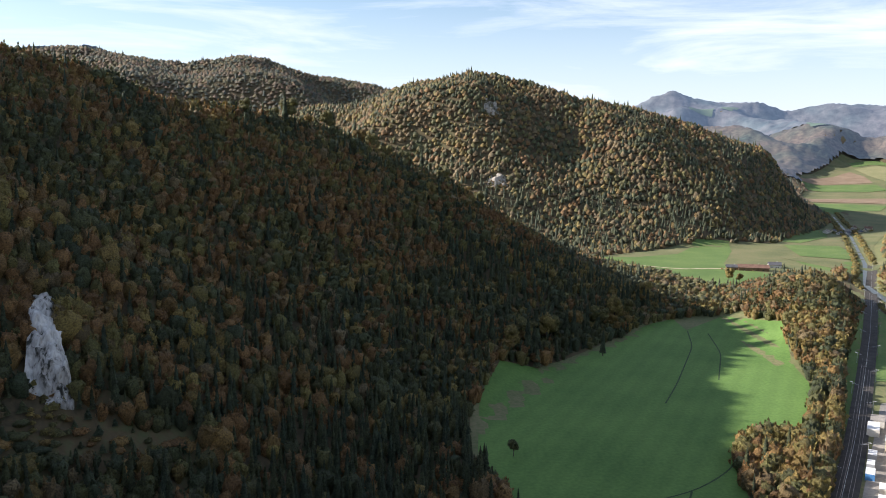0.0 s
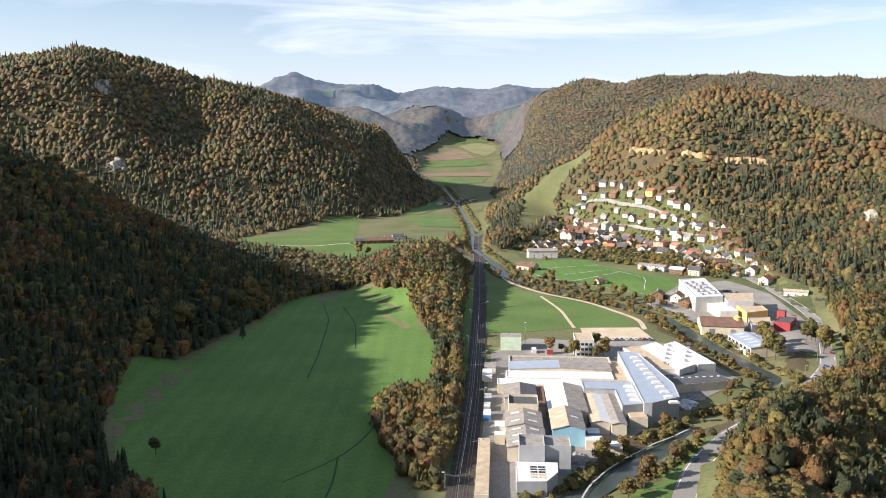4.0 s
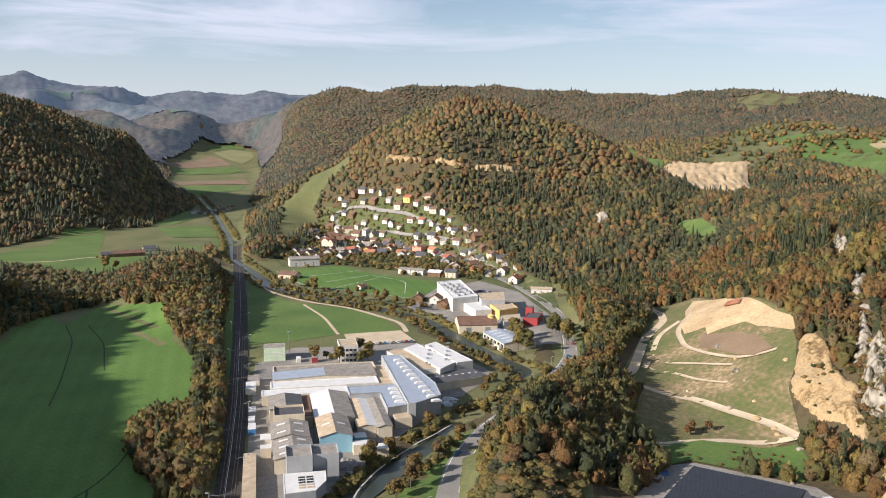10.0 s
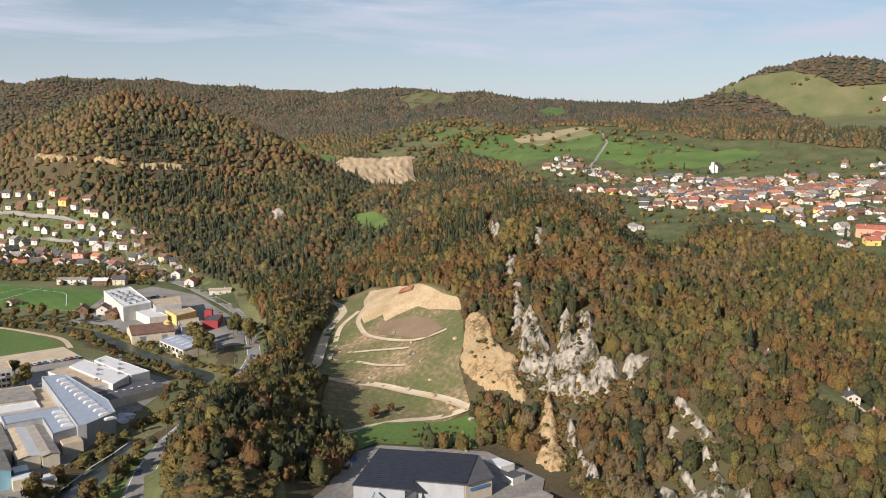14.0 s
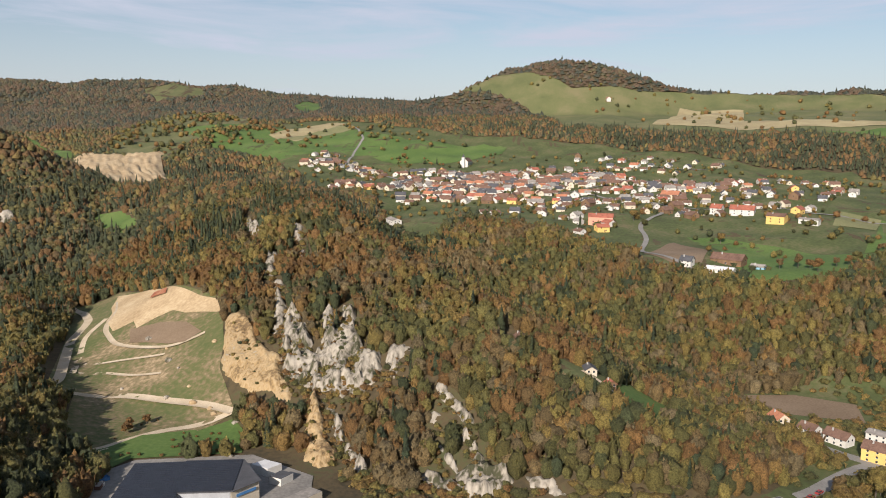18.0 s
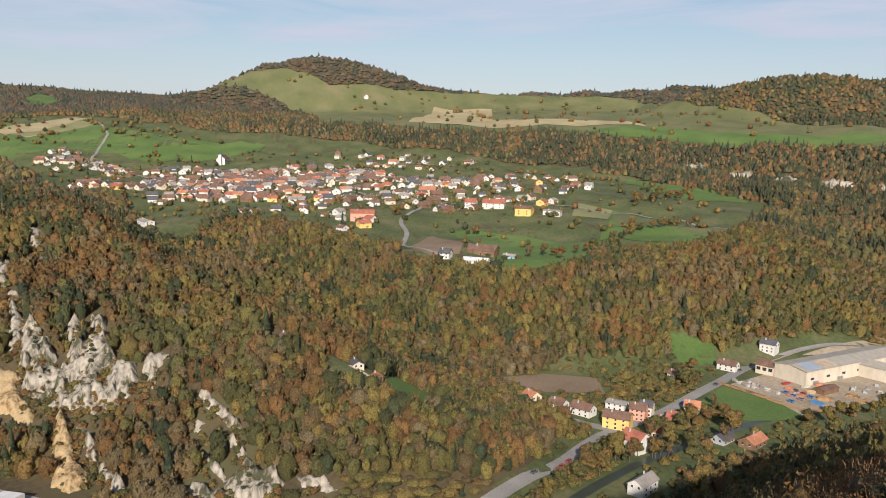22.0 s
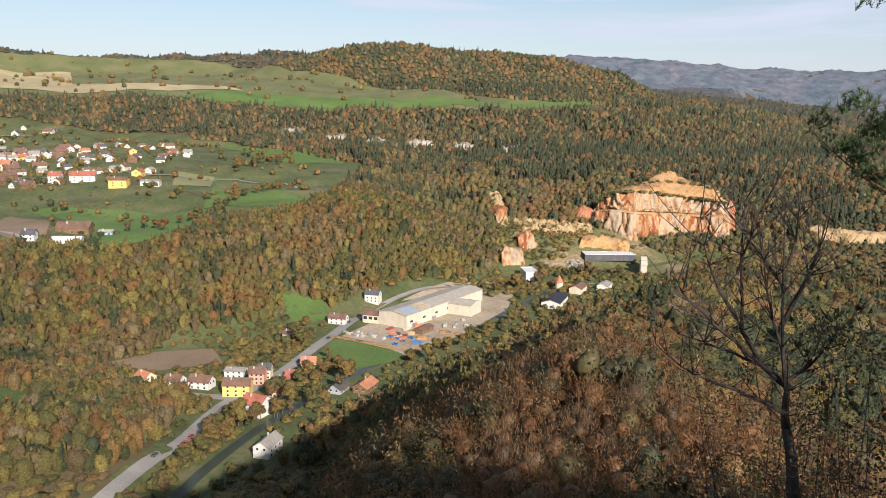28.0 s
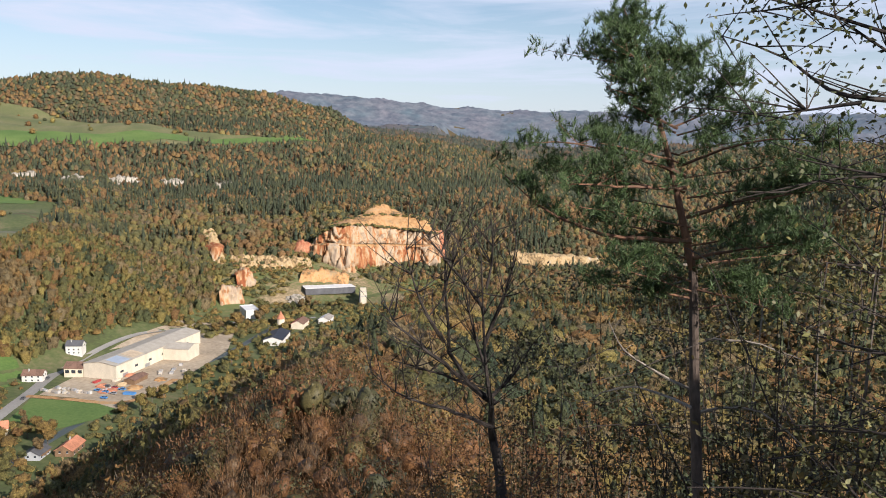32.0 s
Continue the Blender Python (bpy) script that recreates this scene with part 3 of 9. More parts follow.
def inside(x, y, poly):
    """Which points lie in a polygon."""
    x, y = np.asarray(x, float), np.asarray(y, float)
    hit = np.zeros(x.shape, bool)
    n = len(poly)
    for k in range(n):
        (x1, y1), (x2, y2) = poly[k], poly[(k + 1) % n]
        if y1 == y2:
            continue
        cross = ((y1 > y) != (y2 > y)) & (x < (x2 - x1) * (y - y1) / (y2 - y1) + x1)
        hit ^= cross
    return hit


def band_dist(x, y, line):
    return along(np.asarray(x, float), np.asarray(y, float), np.array([(*p, 0.0) for p in line], float))[0]


OPEN = []  # polygons kept clear of woodland
CLEAR = []  # lines kept clear: (points, half width)


def patch(name, poly, material, label, category="field", lift=0.25, step=8.0, clear=True):
    """A sheet of ground cover draped over the land inside a polygon."""
    xs, ys = [p[0] for p in poly], [p[1] for p in poly]
    bm = bmesh.new()
    vs = [bm.verts.new((x, y, 0)) for x, y in poly]
    bm.faces.new(vs)
    for k, (lo, hi) in enumerate(((min(xs), max(xs)), (min(ys), max(ys)))):
        v = lo + step
        while v < hi:
            co, no = [0, 0, 0], [0, 0, 0]
            co[k], no[k] = v, 1
            bmesh.ops.bisect_plane(bm, geom=bm.verts[:] + bm.edges[:] + bm.faces[:], plane_co=co, plane_no=no)
            v += step
    co = np.array([v.co[:] for v in bm.verts])
    z = ground(co[:, 0], co[:, 1]) + lift
    for v, h in zip(bm.verts, z):
        v.co.z = h
    bmesh.ops.recalc_face_normals(bm, faces=bm.faces[:])
    if sum(f.normal.z for f in bm.faces) < 0:
        bmesh.ops.reverse_faces(bm, faces=bm.faces[:])
    me = bpy.data.meshes.new(name)
    bm.to_mesh(me)
    bm.free()
    me.materials.append(material)
    me.polygons.foreach_set("use_smooth", [True] * len(me.polygons))
    ob = new(name, me)
    tagged(ob, label, category, kind="structure")
    if clear:
        OPEN.append(poly)
    return ob


def resample(points, step):
    p = np.array(points, float)
    seg = np.hypot(*np.diff(p[:, :2], axis=0).T)
    s = np.concatenate([[0], np.cumsum(seg)])
    t = np.linspace(0, s[-1], max(2, int(s[-1] / step) + 1))
    # smooth the bends
    q = np.stack([np.interp(t, s, p[:, k]) for k in range(p.shape[1])], 1)
    for _ in range(3):
        q[1:-1] = 0.25 * q[:-2] + 0.5 * q[1:-1] + 0.25 * q[2:]
    return q


def ribbon(name, points, width, material, label, category, lift=0.3, step=8.0, clear=3.0, level=None, thick=0.0):
    """A strip along a line, laid on the land (or at a set level)."""
    q = resample(points, step)
    d = np.gradient(q[:, :2], axis=0)
    d /= np.hypot(*d.T)[:, None] + 1e-9
    nrm = np.stack([-d[:, 1], d[:, 0]], 1)
    across = np.linspace(-0.5, 0.5, 3)
    w = np.full(len(q), float(width)) if q.shape[1] < 3 else q[:, 2]
    P = q[:, None, :2] + nrm[:, None, :] * (across[None, :, None] * w[:, None, None])
    z = (ground(P[..., 0], P[..., 1]) if level is None else np.full(P.shape[:2], level)) + lift
    if level is None:
        z = np.maximum(z, z.mean(axis=1, keepdims=True))
    V = np.concatenate([P, z[..., None]], 2).reshape(-1, 3)
    ob = new(name, mesh_of(name, V, grid_faces(len(q), 3)[:, ::-1], material, flat=False))
    tagged(ob, label, category, kind="structure")
    if clear is not None:
        CLEAR.append(([tuple(r[:2]) for r in q], float(np.max(w)) / 2 + clear))
    return ob

# ---- fields, roads and water ----
FLOOR_A = [(70, 270), (26, 340), (14, 395), (16, 445), (30, 480), (72, 548), (110, 598), (150, 650), (130, 800), (150, 1000), (206, 1121), (390, 1262), (532, 1300), (632, 1432), (722, 1552), (802, 1690), (900, 1900), (980, 1850), (800, 1400), (640, 900), (760, 740), (560, 420), (445, 330), (300, 230), (150, 100)]
FLOOR_B = [(322, -66), (342, -85), (382, -111), (402, -122), (420, -112), (445, -105), (470, -97), (487, -96), (500, -130), (520, -160), (620, -380), (700, -700), (500, -760), (420, -420), (340, -180), (280, -90)]
patch("valley_grass", FLOOR_A, M_PASTURE, "rough grass of the wide valley floor", "grass", lift=0.1, step=12, clear=False)
patch("lower_valley_grass", FLOOR_B, M_LAWN, "rough grass of the lower valley floor", "grass", lift=0.1, step=12, clear=False)
patch("meadow_main", [(29, 338), (18, 392), (22, 466), (38, 524), (67, 536), (107, 589), (141, 634), (176, 686), (203, 712), (202, 667), (252, 725), (277, 656), (246, 566), (232, 489), (220, 447), (195, 415), (169, 418), (149, 401), (136, 359), (130, 320), (100, 280), (50, 290)], M_MOWN, "broad green meadow with mown stripes", "meadow")
patch("meadow_farm", [(206, 1121), (270, 1125), (334, 1158), (390, 1262), (447, 1277), (423, 1194), (365, 1058), (400, 956), (330, 880), (306, 876), (290, 893), (262, 948), (224, 986)], M_MEADOW, "green pasture below the second wooded hill", "meadow")
patch("field_river", [(411, 764), (281, 522), (312, 510), (349, 505), (394, 485), (408, 524), (411, 577), (391, 620), (386, 640), (399, 716)], M_MEADOW, "bright green field between railway and river", "field")
patch("meadow_strip", [(370, 720), (385, 729), (313, 596), (250, 480), (213, 418), (243, 484), (301, 594)], M_MEADOW, "narrow grass strip beside the railway", "meadow")
patch("pitch", [(463, 787), (547, 780), (535, 730), (557, 630), (538, 604), (484, 571), (469, 622), (456, 660), (440, 697)], M_MOWN, "mown green football pitches with white lines", "sports pitch")
patch("field_beyond", [(480, 1135), (516, 1167), (557, 1073), (542, 1037), (510, 967), (475, 986), (470, 1064)], M_MEADOW, "green field beyond the railway bridge", "field")
patch("field_hamlet", [(504, 1213), (573, 1330), (612, 1359), (585, 1212), (559, 1149), (530, 1158)], M_PASTURE, "pale green field below the hamlet", "field")
VALE_EDGE = [(465, 1130), (532, 1300), (632, 1432), (722, 1552), (802, 1690), (866, 1870), (930, 2070), (950, 2200), (1060, 2400), (1120, 2620), (1260, 2800), (1480, 3080), (1640, 3060), (1570, 2800), (1440, 2560), (1310, 2310), (1070, 1920), (900, 1640), (818, 1500), (665, 1260), (610, 1150), (560, 1020), (500, 1000)]
patch("vale_grass", VALE_EDGE, M_PASTURE, "rough grass of the valley winding away between the hills", "grass", lift=0.45, step=20)
patch("field_vale", [(531, 1273), (612, 1260), (567, 1100), (500, 1140)], M_MEADOW, "green field in the bend of the river", "field", lift=1.0, clear=False)
patch("field_vale", [(655, 1524), (695, 1500), (655, 1390), (569, 1299), (548, 1317)], M_MEADOW, "green field before the hamlet", "field", lift=1.0, clear=False)
patch("field_vale", [(926, 2090), (1085, 2000), (1002, 1885), (843, 1897)], M_MEADOW, "green field far up the valley", "field", lift=1.1, step=14, clear=False)
patch("field_vale", [(923, 2186), (1180, 2173), (1119, 2036), (937, 2114)], M_SOIL, "brown ploughed field far up the valley", "field", lift=1.4, step=14, clear=False)
patch("field_vale", [(1074, 2558), (1167, 2642), (1399, 2840), (1391, 2720), (1339, 2565), (1222, 2555)], M_SOIL, "pale brown tilled field far up the valley", "field", lift=1.2, step=20, clear=False)
patch("field_vale", [(1090, 2540), (1215, 2536), (1325, 2520), (1291, 2390), (1216, 2358), (1063, 2401)], M_MEADOW, "long green field far up the valley", "field", lift=1.4, step=20, clear=False)
patch("field_vale", [(1446, 2906), (1552, 2958), (1572, 2848), (1516, 2721), (1398, 2593), (1412, 2733)], M_STUBBLE_GREEN, "pale stubble field at the valley's bend", "field", lift=1.3, step=20, clear=False)
patch("field_vale", [(1477, 3029), (1600, 3070), (1640, 3036), (1600, 2942), (1548, 2990), (1461, 2945)], M_MEADOW, "green field closing the view up the valley", "field", lift=1.3, step=20, clear=False)
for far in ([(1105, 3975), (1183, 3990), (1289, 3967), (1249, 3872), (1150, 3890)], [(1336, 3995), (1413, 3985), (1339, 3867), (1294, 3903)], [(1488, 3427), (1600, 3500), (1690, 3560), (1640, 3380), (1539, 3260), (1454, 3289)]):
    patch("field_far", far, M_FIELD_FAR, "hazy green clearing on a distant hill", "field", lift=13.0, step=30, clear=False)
patch("meadow_hillside", [(562, 968), (699, 1159), (762, 1172), (790, 1165), (808, 1138), (779, 1088), (755, 1115), (741, 1113), (719, 1105), (699, 1059), (669, 1059), (591, 965)], M_PASTURE, "steep grassy meadow on the village hill", "meadow", lift=0.5)
patch("village_gardens", [(485, 811), (507, 867), (579, 917), (672, 1033), (726, 1091), (735, 994), (735, 884), (738, 799), (715, 726), (678, 660), (640, 589), (615, 521), (510, 416), (498, 427), (510, 494), (571, 620), (577, 702), (548, 770)], M_LAWN, "garden lawns between the village houses", "lawn", lift=0.3)
patch("trade_yard", [(538, 604), (595, 603), (582, 535), (504, 414), (456, 376), (432, 384), (421, 413), (442, 440), (444, 487), (452, 549)], M_YARD, "grey yards between the trade buildings", "yard", lift=0.4)
patch("factory_yard", [(148, 296), (180, 336), (260, 472), (302, 493), (332, 472), (375, 455), (382, 431), (370, 368), (363, 351), (298, 330), (253, 310), (204, 286), (170, 262), (140, 270)], M_YARD, "pale concrete yard of the factory", "yard", lift=0.3)
patch("parking", [(353, 503), (394, 485), (381, 452), (335, 470)], M_GRAVEL, "pale gravel car park", "car park", lift=0.4)
patch("verge_grass", [(150, 215), (215, 262), (262, 285), (285, 292), (268, 272), (225, 250), (190, 215), (150, 180)], M_MEADOW, "bright grass verge beside the road", "grass")
patch("quarry_meadow", [(399, 283), (486, 330), (587, 387), (600, 354), (536, 277), (498, 223), (443, 198), (423, 192), (401, 177), (388, 168), (381, 175), (331, 216), (340, 235), (400, 267)], M_QUARRY, "restored quarry ground of rough grass and bare earth", "quarry ground", lift=0.3)
patch("quarry_sand", [(589, 350), (561, 305), (528, 269), (508, 243), (496, 223), (479, 215), (487, 232), (491, 245), (499, 258), (496, 270), (491, 280), (502, 288), (496, 300), (518, 318), (536, 324), (553, 335)], M_SAND, "pale bulldozed sand of the quarry", "quarry ground", lift=0.6, step=6)
patch("quarry_earth", [(492, 285), (488, 262), (479, 239), (463, 221), (457, 230), (459, 241), (473, 275)], M_SOIL, "dark turned earth below the quarry sand", "quarry ground", lift=0.7, step=6)
patch("quarry_earth", [(545, 296), (534, 280), (524, 276), (528, 290)], M_ROCK_DEEP, "heap of red-brown earth on the quarry sand", "quarry ground", lift=1.6, step=6)
patch("quarry_lawn", [(334, 218), (362, 206), (383, 167), (371, 155), (350, 149), (334, 196), (319, 200)], M_MEADOW, "green grass above the recycling hall", "grass", lift=0.5)
patch("recycling_yard", [(225, 150), (254, 183), (276, 187), (319, 200), (333, 193), (349, 143), (331, 108), (300, 100), (260, 110)], M_YARD, "grey concrete recycling yard", "yard", lift=0.4)
patch("dorf_meadow", [(1457, 547), (1358, 491), (1076, 327), (1026, 253), (848, 185), (775, 148), (765, 124), (836, 124), (791, 61), (770, 17), (735, 6), (707, -38), (644, -57), (625, -106), (598, -130), (596, -181), (660, -230), (650, -280), (688, -359), (897, -504), (1205, -450), (1227, -403), (1270, -399), (1359, -240), (1514, -86), (1584, 17), (1670, 247), (1810, 394), (1864, 537), (1765, 660), (1749, 781), (1590, 746)], M_LAWN, "fields, gardens and orchards of the upper village", "meadow", step=12)
patch("field_dorf_green", [(1472, 363), (1583, 169), (1543, 122), (1472, 126), (1418, 309)], M_MEADOW, "bright green field above the village", "field", lift=0.7, clear=False)
patch("field_dorf_stubble", [(1629, 610), (1772, 511), (1748, 479), (1584, 548)], M_STUBBLE, "pale stubble strips above the village", "field", lift=0.7, clear=False)
patch("field_dorf_soil", [(682, -60), (765, -93), (703, -114), (655, -102), (653, -80)], M_SOIL, "bare brown field beside the farm", "field", lift=0.6, clear=False)
patch("field_terrace", [(876, -307), (708, -370), (668, -303), (713, -244)], M_MEADOW, "green terrace field with a hedge across", "field", lift=0.6, clear=False)
patch("field_orchard", [(1197, -442), (1072, -486), (944, -508), (913, -484), (973, -409), (1122, -411)], M_MEADOW, "long bright green field under the wood", "field", lift=0.6, clear=False)
patch("field_gardens", [(900, -275), (876, -307), (810, -280), (821, -245)], M_STUBBLE_GREEN, "allotment strips of pale and green rows", "field", lift=0.75, clear=False)
patch("field_long", [(865, -303), (708, -370), (681, -355), (800, -283)], M_PASTURE, "long pale grass field", "field", lift=0.75, clear=False)
patch("field_hedged", [(782, -268), (743, -331), (705, -285), (701, -235)], M_MEADOW, "green field beside a hedge", "field", lift=0.8, clear=False)
patch("field_south", [(798, -109), (697, -239), (612, -191), (600, -127), (684, -128)], M_MEADOW, "green field below the upper village", "field", lift=0.5, clear=False)
patch("upper_pasture", [(2370, 449), (2300, 280), (2240, 133), (2152, 8), (2194, -159), (2230, -250), (2260, -420), (2196, -584), (2049, -767), (1756, -795), (1586, -852), (1423, -893), (1343, -975), (1208, -1005), (1133, -1073), (1084, -1220), (1106, -1048), (1180, -858), (1263, -794), (1305, -725), (1330, -624), (1401, -567), (1484, -467), (1536, -355), (1588, -224), (1690, -60), (1760, 20), (2000, 60), (2107, 139), (2184, 233)], M_PASTURE, "pale upland pasture dotted with bushes", "pasture", lift=1.6, step=14)
patch("upper_stubble", [(1725, -156), (2160, -262), (2133, -410), (1783, -345), (1592, -584), (1527, -597), (1561, -503), (1622, -239)], M_STUBBLE, "pale cut field on the upland", "field", lift=2.4, step=14, clear=False)
patch("upper_green", [(1526, -426), (1516, -614), (1430, -671), (1167, -1011), (1118, -1184), (1109, -1051), (1333, -626), (1409, -570)], M_MEADOW, "green field on the upland", "field", lift=2.4, step=14, clear=False)
patch("brook_meadow", [(403, -24), (430, -33), (421, -52), (376, -46), (375, -36)], M_MEADOW, "small green clearing in the wood", "meadow")
patch("slope_meadow", [(470, -97), (487, -98), (494, -133), (482, -164), (451, -159), (457, -125)], M_SOIL, "dry sloping meadow below the wood", "meadow")
GREEN = [(426, -203), (460, -237), (411, -262), (398, -249), (399, -223), (408, -205)]
patch("works_field", GREEN, M_MEADOW, "small bright green field beside the works yard", "field")
patch("works_meadow", [(540, -236), (528, -263), (494, -253), (492, -232), (520, -228)], M_MEADOW, "steep meadow behind the houses", "meadow")
YARD = [(463, -243), (482, -277), (500, -282), (560, -420), (520, -440), (459, -379), (423, -311), (405, -256), (440, -253)]
patch("works_yard", YARD, M_DUST, "pale dusty works yard", "yard", lift=0.3)
patch("lower_village_lawn", [(425, -123), (445, -161), (417, -182), (425, -206), (480, -260), (406, -233), (379, -174), (352, -134), (373, -117)], M_LAWN, "garden ground between the lower village houses", "lawn", lift=0.2)
patch("quarry_floor", [(556, -452), (600, -480), (622, -520), (612, -570), (570, -630), (500, -640), (476, -600), (510, -540), (530, -490)], M_QUARRY, "pale gravelly quarry floor", "quarry ground")
patch("rough_pasture", [(1431, 809), (1501, 904), (1705, 981), (1966, 1044), (2111, 928), (1920, 780), (1699, 640), (1599, 663), (1570, 765), (1381, 684)], M_PASTURE, "rough sloping pasture dotted with bushes behind the clay pit", "pasture", step=16)
patch("field_hilltop", [(2335, 1282), (2451, 1241), (2474, 1160), (2390, 1110), (2250, 1190)], M_PASTURE, "pale clearing on the far wooded ridge", "pasture", step=20)
patch("field_hilltop", [(2100, 715), (2224, 774), (2376, 793), (2362, 738), (2113, 659)], M_MEADOW, "small green field on the far ridge", "field", step=20)
patch("field_plateau", [(1762, 890), (1807, 751), (1666, 565), (1784, 530), (1673, 422), (1602, 295), (1560, 130), (1470, 200), (1459, 285), (1498, 443), (1425, 524), (1489, 664)], M_MEADOW, "green meadows above the upper village", "meadow", lift=0.4, step=14)
patch("field_strip", [(1648, 627), (1845, 536), (1800, 500), (1600, 590)], M_STUBBLE, "pale stubble strip above the upper village", "field", lift=0.9, clear=False)
patch("field_strip", [(1600, 585), (1795, 495), (1739, 457), (1592, 551)], M_STUBBLE_GREEN, "pale green strip above the upper village", "field", lift=0.9, clear=False)
patch("chalet_meadow", [(405, -22), (413, -50), (400, -56), (364, -42), (370, -28), (388, -20)], M_MEADOW, "small green meadow below the chalet on the ridge", "meadow", step=6)
patch("chalet_garden", [(412, 6), (411, -20), (380, -18), (386, 0)], M_PASTURE, "rough grass before the chalet on the ridge", "grass", step=6)
ribbon("chalet_lane", [(404, -8), (401, -16), (395, -24), (390, -23)], 2.2, M_GRAVEL, "pale lane past the chalet on the ridge", "track", lift=0.6, clear=2)
patch("wood_clearing", [(845, 528), (839, 489), (787, 444), (748, 429), (779, 468), (816, 502)], M_MEADOW, "small green clearing between the woods", "meadow")
patch("pit_meadow", [(836, 523), (823, 472), (766, 432), (775, 466)], M_MEADOW, "green clearing above the quarry", "meadow")
patch("back_meadow", [(1648, 1203), (1473, 986), (1422, 910), (1360, 910), (1530, 1086)], M_MEADOW, "green meadow behind the clay pit", "meadow", step=14)

ribbon("road_main", ROAD[:, :2], 10.0, M_ASPHALT, "grey main road curving through the valley", "road")
for off in (-4.2, 4.2):
    q = resample(ROAD[:, :2], 8.0)
    dd = np.gradient(q, axis=0)
    dd /= np.hypot(*dd.T)[:, None]
    ribbon("road_edge_line", q + off * np.stack([-dd[:, 1], dd[:, 0]], 1), 0.35, M_LINE, "white edge line on the main road", "road marking", lift=0.36, clear=None)
ribbon("road_lower", [(230, 30), (270, -20), (300, -50), (318, -70), (333, -84), (350, -104), (373, -122), (389, -139), (402, -160), (417, -182), (447, -214), (476, -248), (492, -264), (503, -280)], 7.5, M_ASPHALT, "grey main road through the lower village", "road")
ribbon("road_works", [(503, -280), (520, -315), (532, -350), (540, -400), (530, -440), (505, -470), (490, -500)], 5.0, M_ASPHALT, "narrow road behind the works hall to the quarry", "road")
ribbon("road_side", [(425, -112), (411, -122), (401, -132), (392, -143)], 7.0, M_ASPHALT, "grey side road joining the main road", "road", lift=0.36)
for street in ([(500, 800), (560, 800), (593, 860), (631, 870), (653, 830), (680, 790), (699, 739), (668, 664), (606, 560)], [(631, 870), (660, 1000), (700, 985), (712, 930), (708, 859), (705, 774), (695, 702)], [(700, 985), (722, 1060), (728, 1018), (726, 959), (722, 836), (715, 740)]):
    ribbon("road_village", street, 4.5, M_ASPHALT, "narrow grey village street", "road", lift=0.5, clear=1)
ribbon("lane_fields", [(394, 478), (411, 505), (413, 577), (398, 627), (396, 684), (425, 770), (445, 840)], 4.0, M_GRAVEL, "pale gravel lane between field and river", "track", lift=0.4)
ribbon("lane_path", [(349, 505), (374, 561), (389, 616)], 2.6, M_GRAVEL, "thin pale path across the green field", "track", lift=0.5)
for trk, wd in (([(583, 387), (567, 366), (534, 341), (495, 331), (454, 308), (414, 285), (394, 280), (414, 252), (403, 218), (395, 187), (388, 170)], 6.0), ([(388, 170), (384, 175), (372, 198), (353, 211), (334, 218)], 5.0), ([(334, 200), (345, 188), (356, 170), (366, 158)], 3.0),
                ([(570, 339), (537, 320), (525, 317), (502, 310), (477, 288), (463, 264), (455, 239), (457, 226), (461, 218)], 3.6), ([(461, 306), (455, 293), (453, 272), (449, 239)], 2.8), ([(439, 294), (443, 278), (433, 251), (429, 231)], 2.8), ([(527, 323), (498, 322), (478, 312), (436, 291)], 3.6)):
    ribbon("track_quarry", trk, wd, M_GRAVEL, "pale gravel haul road winding through the quarry", "track", lift=0.45, step=5)
CLEAR.append(([(394, 189), (400, 210), (411, 242), (409, 265), (402, 281), (415, 293), (486, 330)], 5.0))
ribbon("river", np.column_stack([RIVER[:, :2], np.interp(np.arange(len(RIVER)), [0, 13, 16, 19], [11.5, 11.5, 6.0, 3.5])]), 11.5, M_WATER, "dark green river with small rapids", "water", lift=0.0, level=-0.9, clear=3)
ribbon("lower_river", [(250, -10), (290, -75), (315, -100), (345, -135), (372, -178), (400, -230), (430, -300), (455, -380), (490, -450)], 5.5, M_WATER, "shaded river beside the lower village", "water", lift=0.15, clear=2)
ribbon("lane_farm", [(384, 1000), (340, 1020), (300, 1010), (262, 1030), (225, 1060)], 3.5, M_GRAVEL, "pale farm lane across the pasture", "track", lift=0.5)
for street in ([(640, -95), (700, -58), (768, -70), (831, -67), (880, -90), (960, -110), (1000, -60), (1090, 20), (1140, 120)], [(1140, 120), (1180, 230), (1290, 300), (1411, 393), (1526, 408), (1600, 411), (1755, 468)], [(960, -110), (930, -190), (852, -318), (797, -361), (698, -364)], [(1090, 20), (1150, -100), (1140, -240), (1120, -350)], [(1140, 120), (1260, 150), (1340, 50), (1360, -80), (1300, -200)]):
    ribbon("lane_dorf", street, 4.5, M_ASPHALT, "pale lane through the upper village", "road", lift=0.9, clear=1)
RAIL = [(118, 240), (142, 285), (167, 327), (208, 398), (269, 509), (332, 625), (419, 790), (470, 890), (560, 1060)]
ribbon("railway_bed", RAIL, 11.0, M_BALLAST, "dark ballast bed of a double-track railway", "railway", lift=0.6)
for off in (-3.0, -1.55, 1.55, 3.0):
    q = resample(RAIL, 8.0)
    dd = np.gradient(q, axis=0)
    dd /= np.hypot(*dd.T)[:, None]
    ribbon("rail", q + off * np.stack([-dd[:, 1], dd[:, 0]], 1), 0.16, M_RAIL, "rust-brown steel rail with a bright top", "railway", lift=0.78, clear=None)
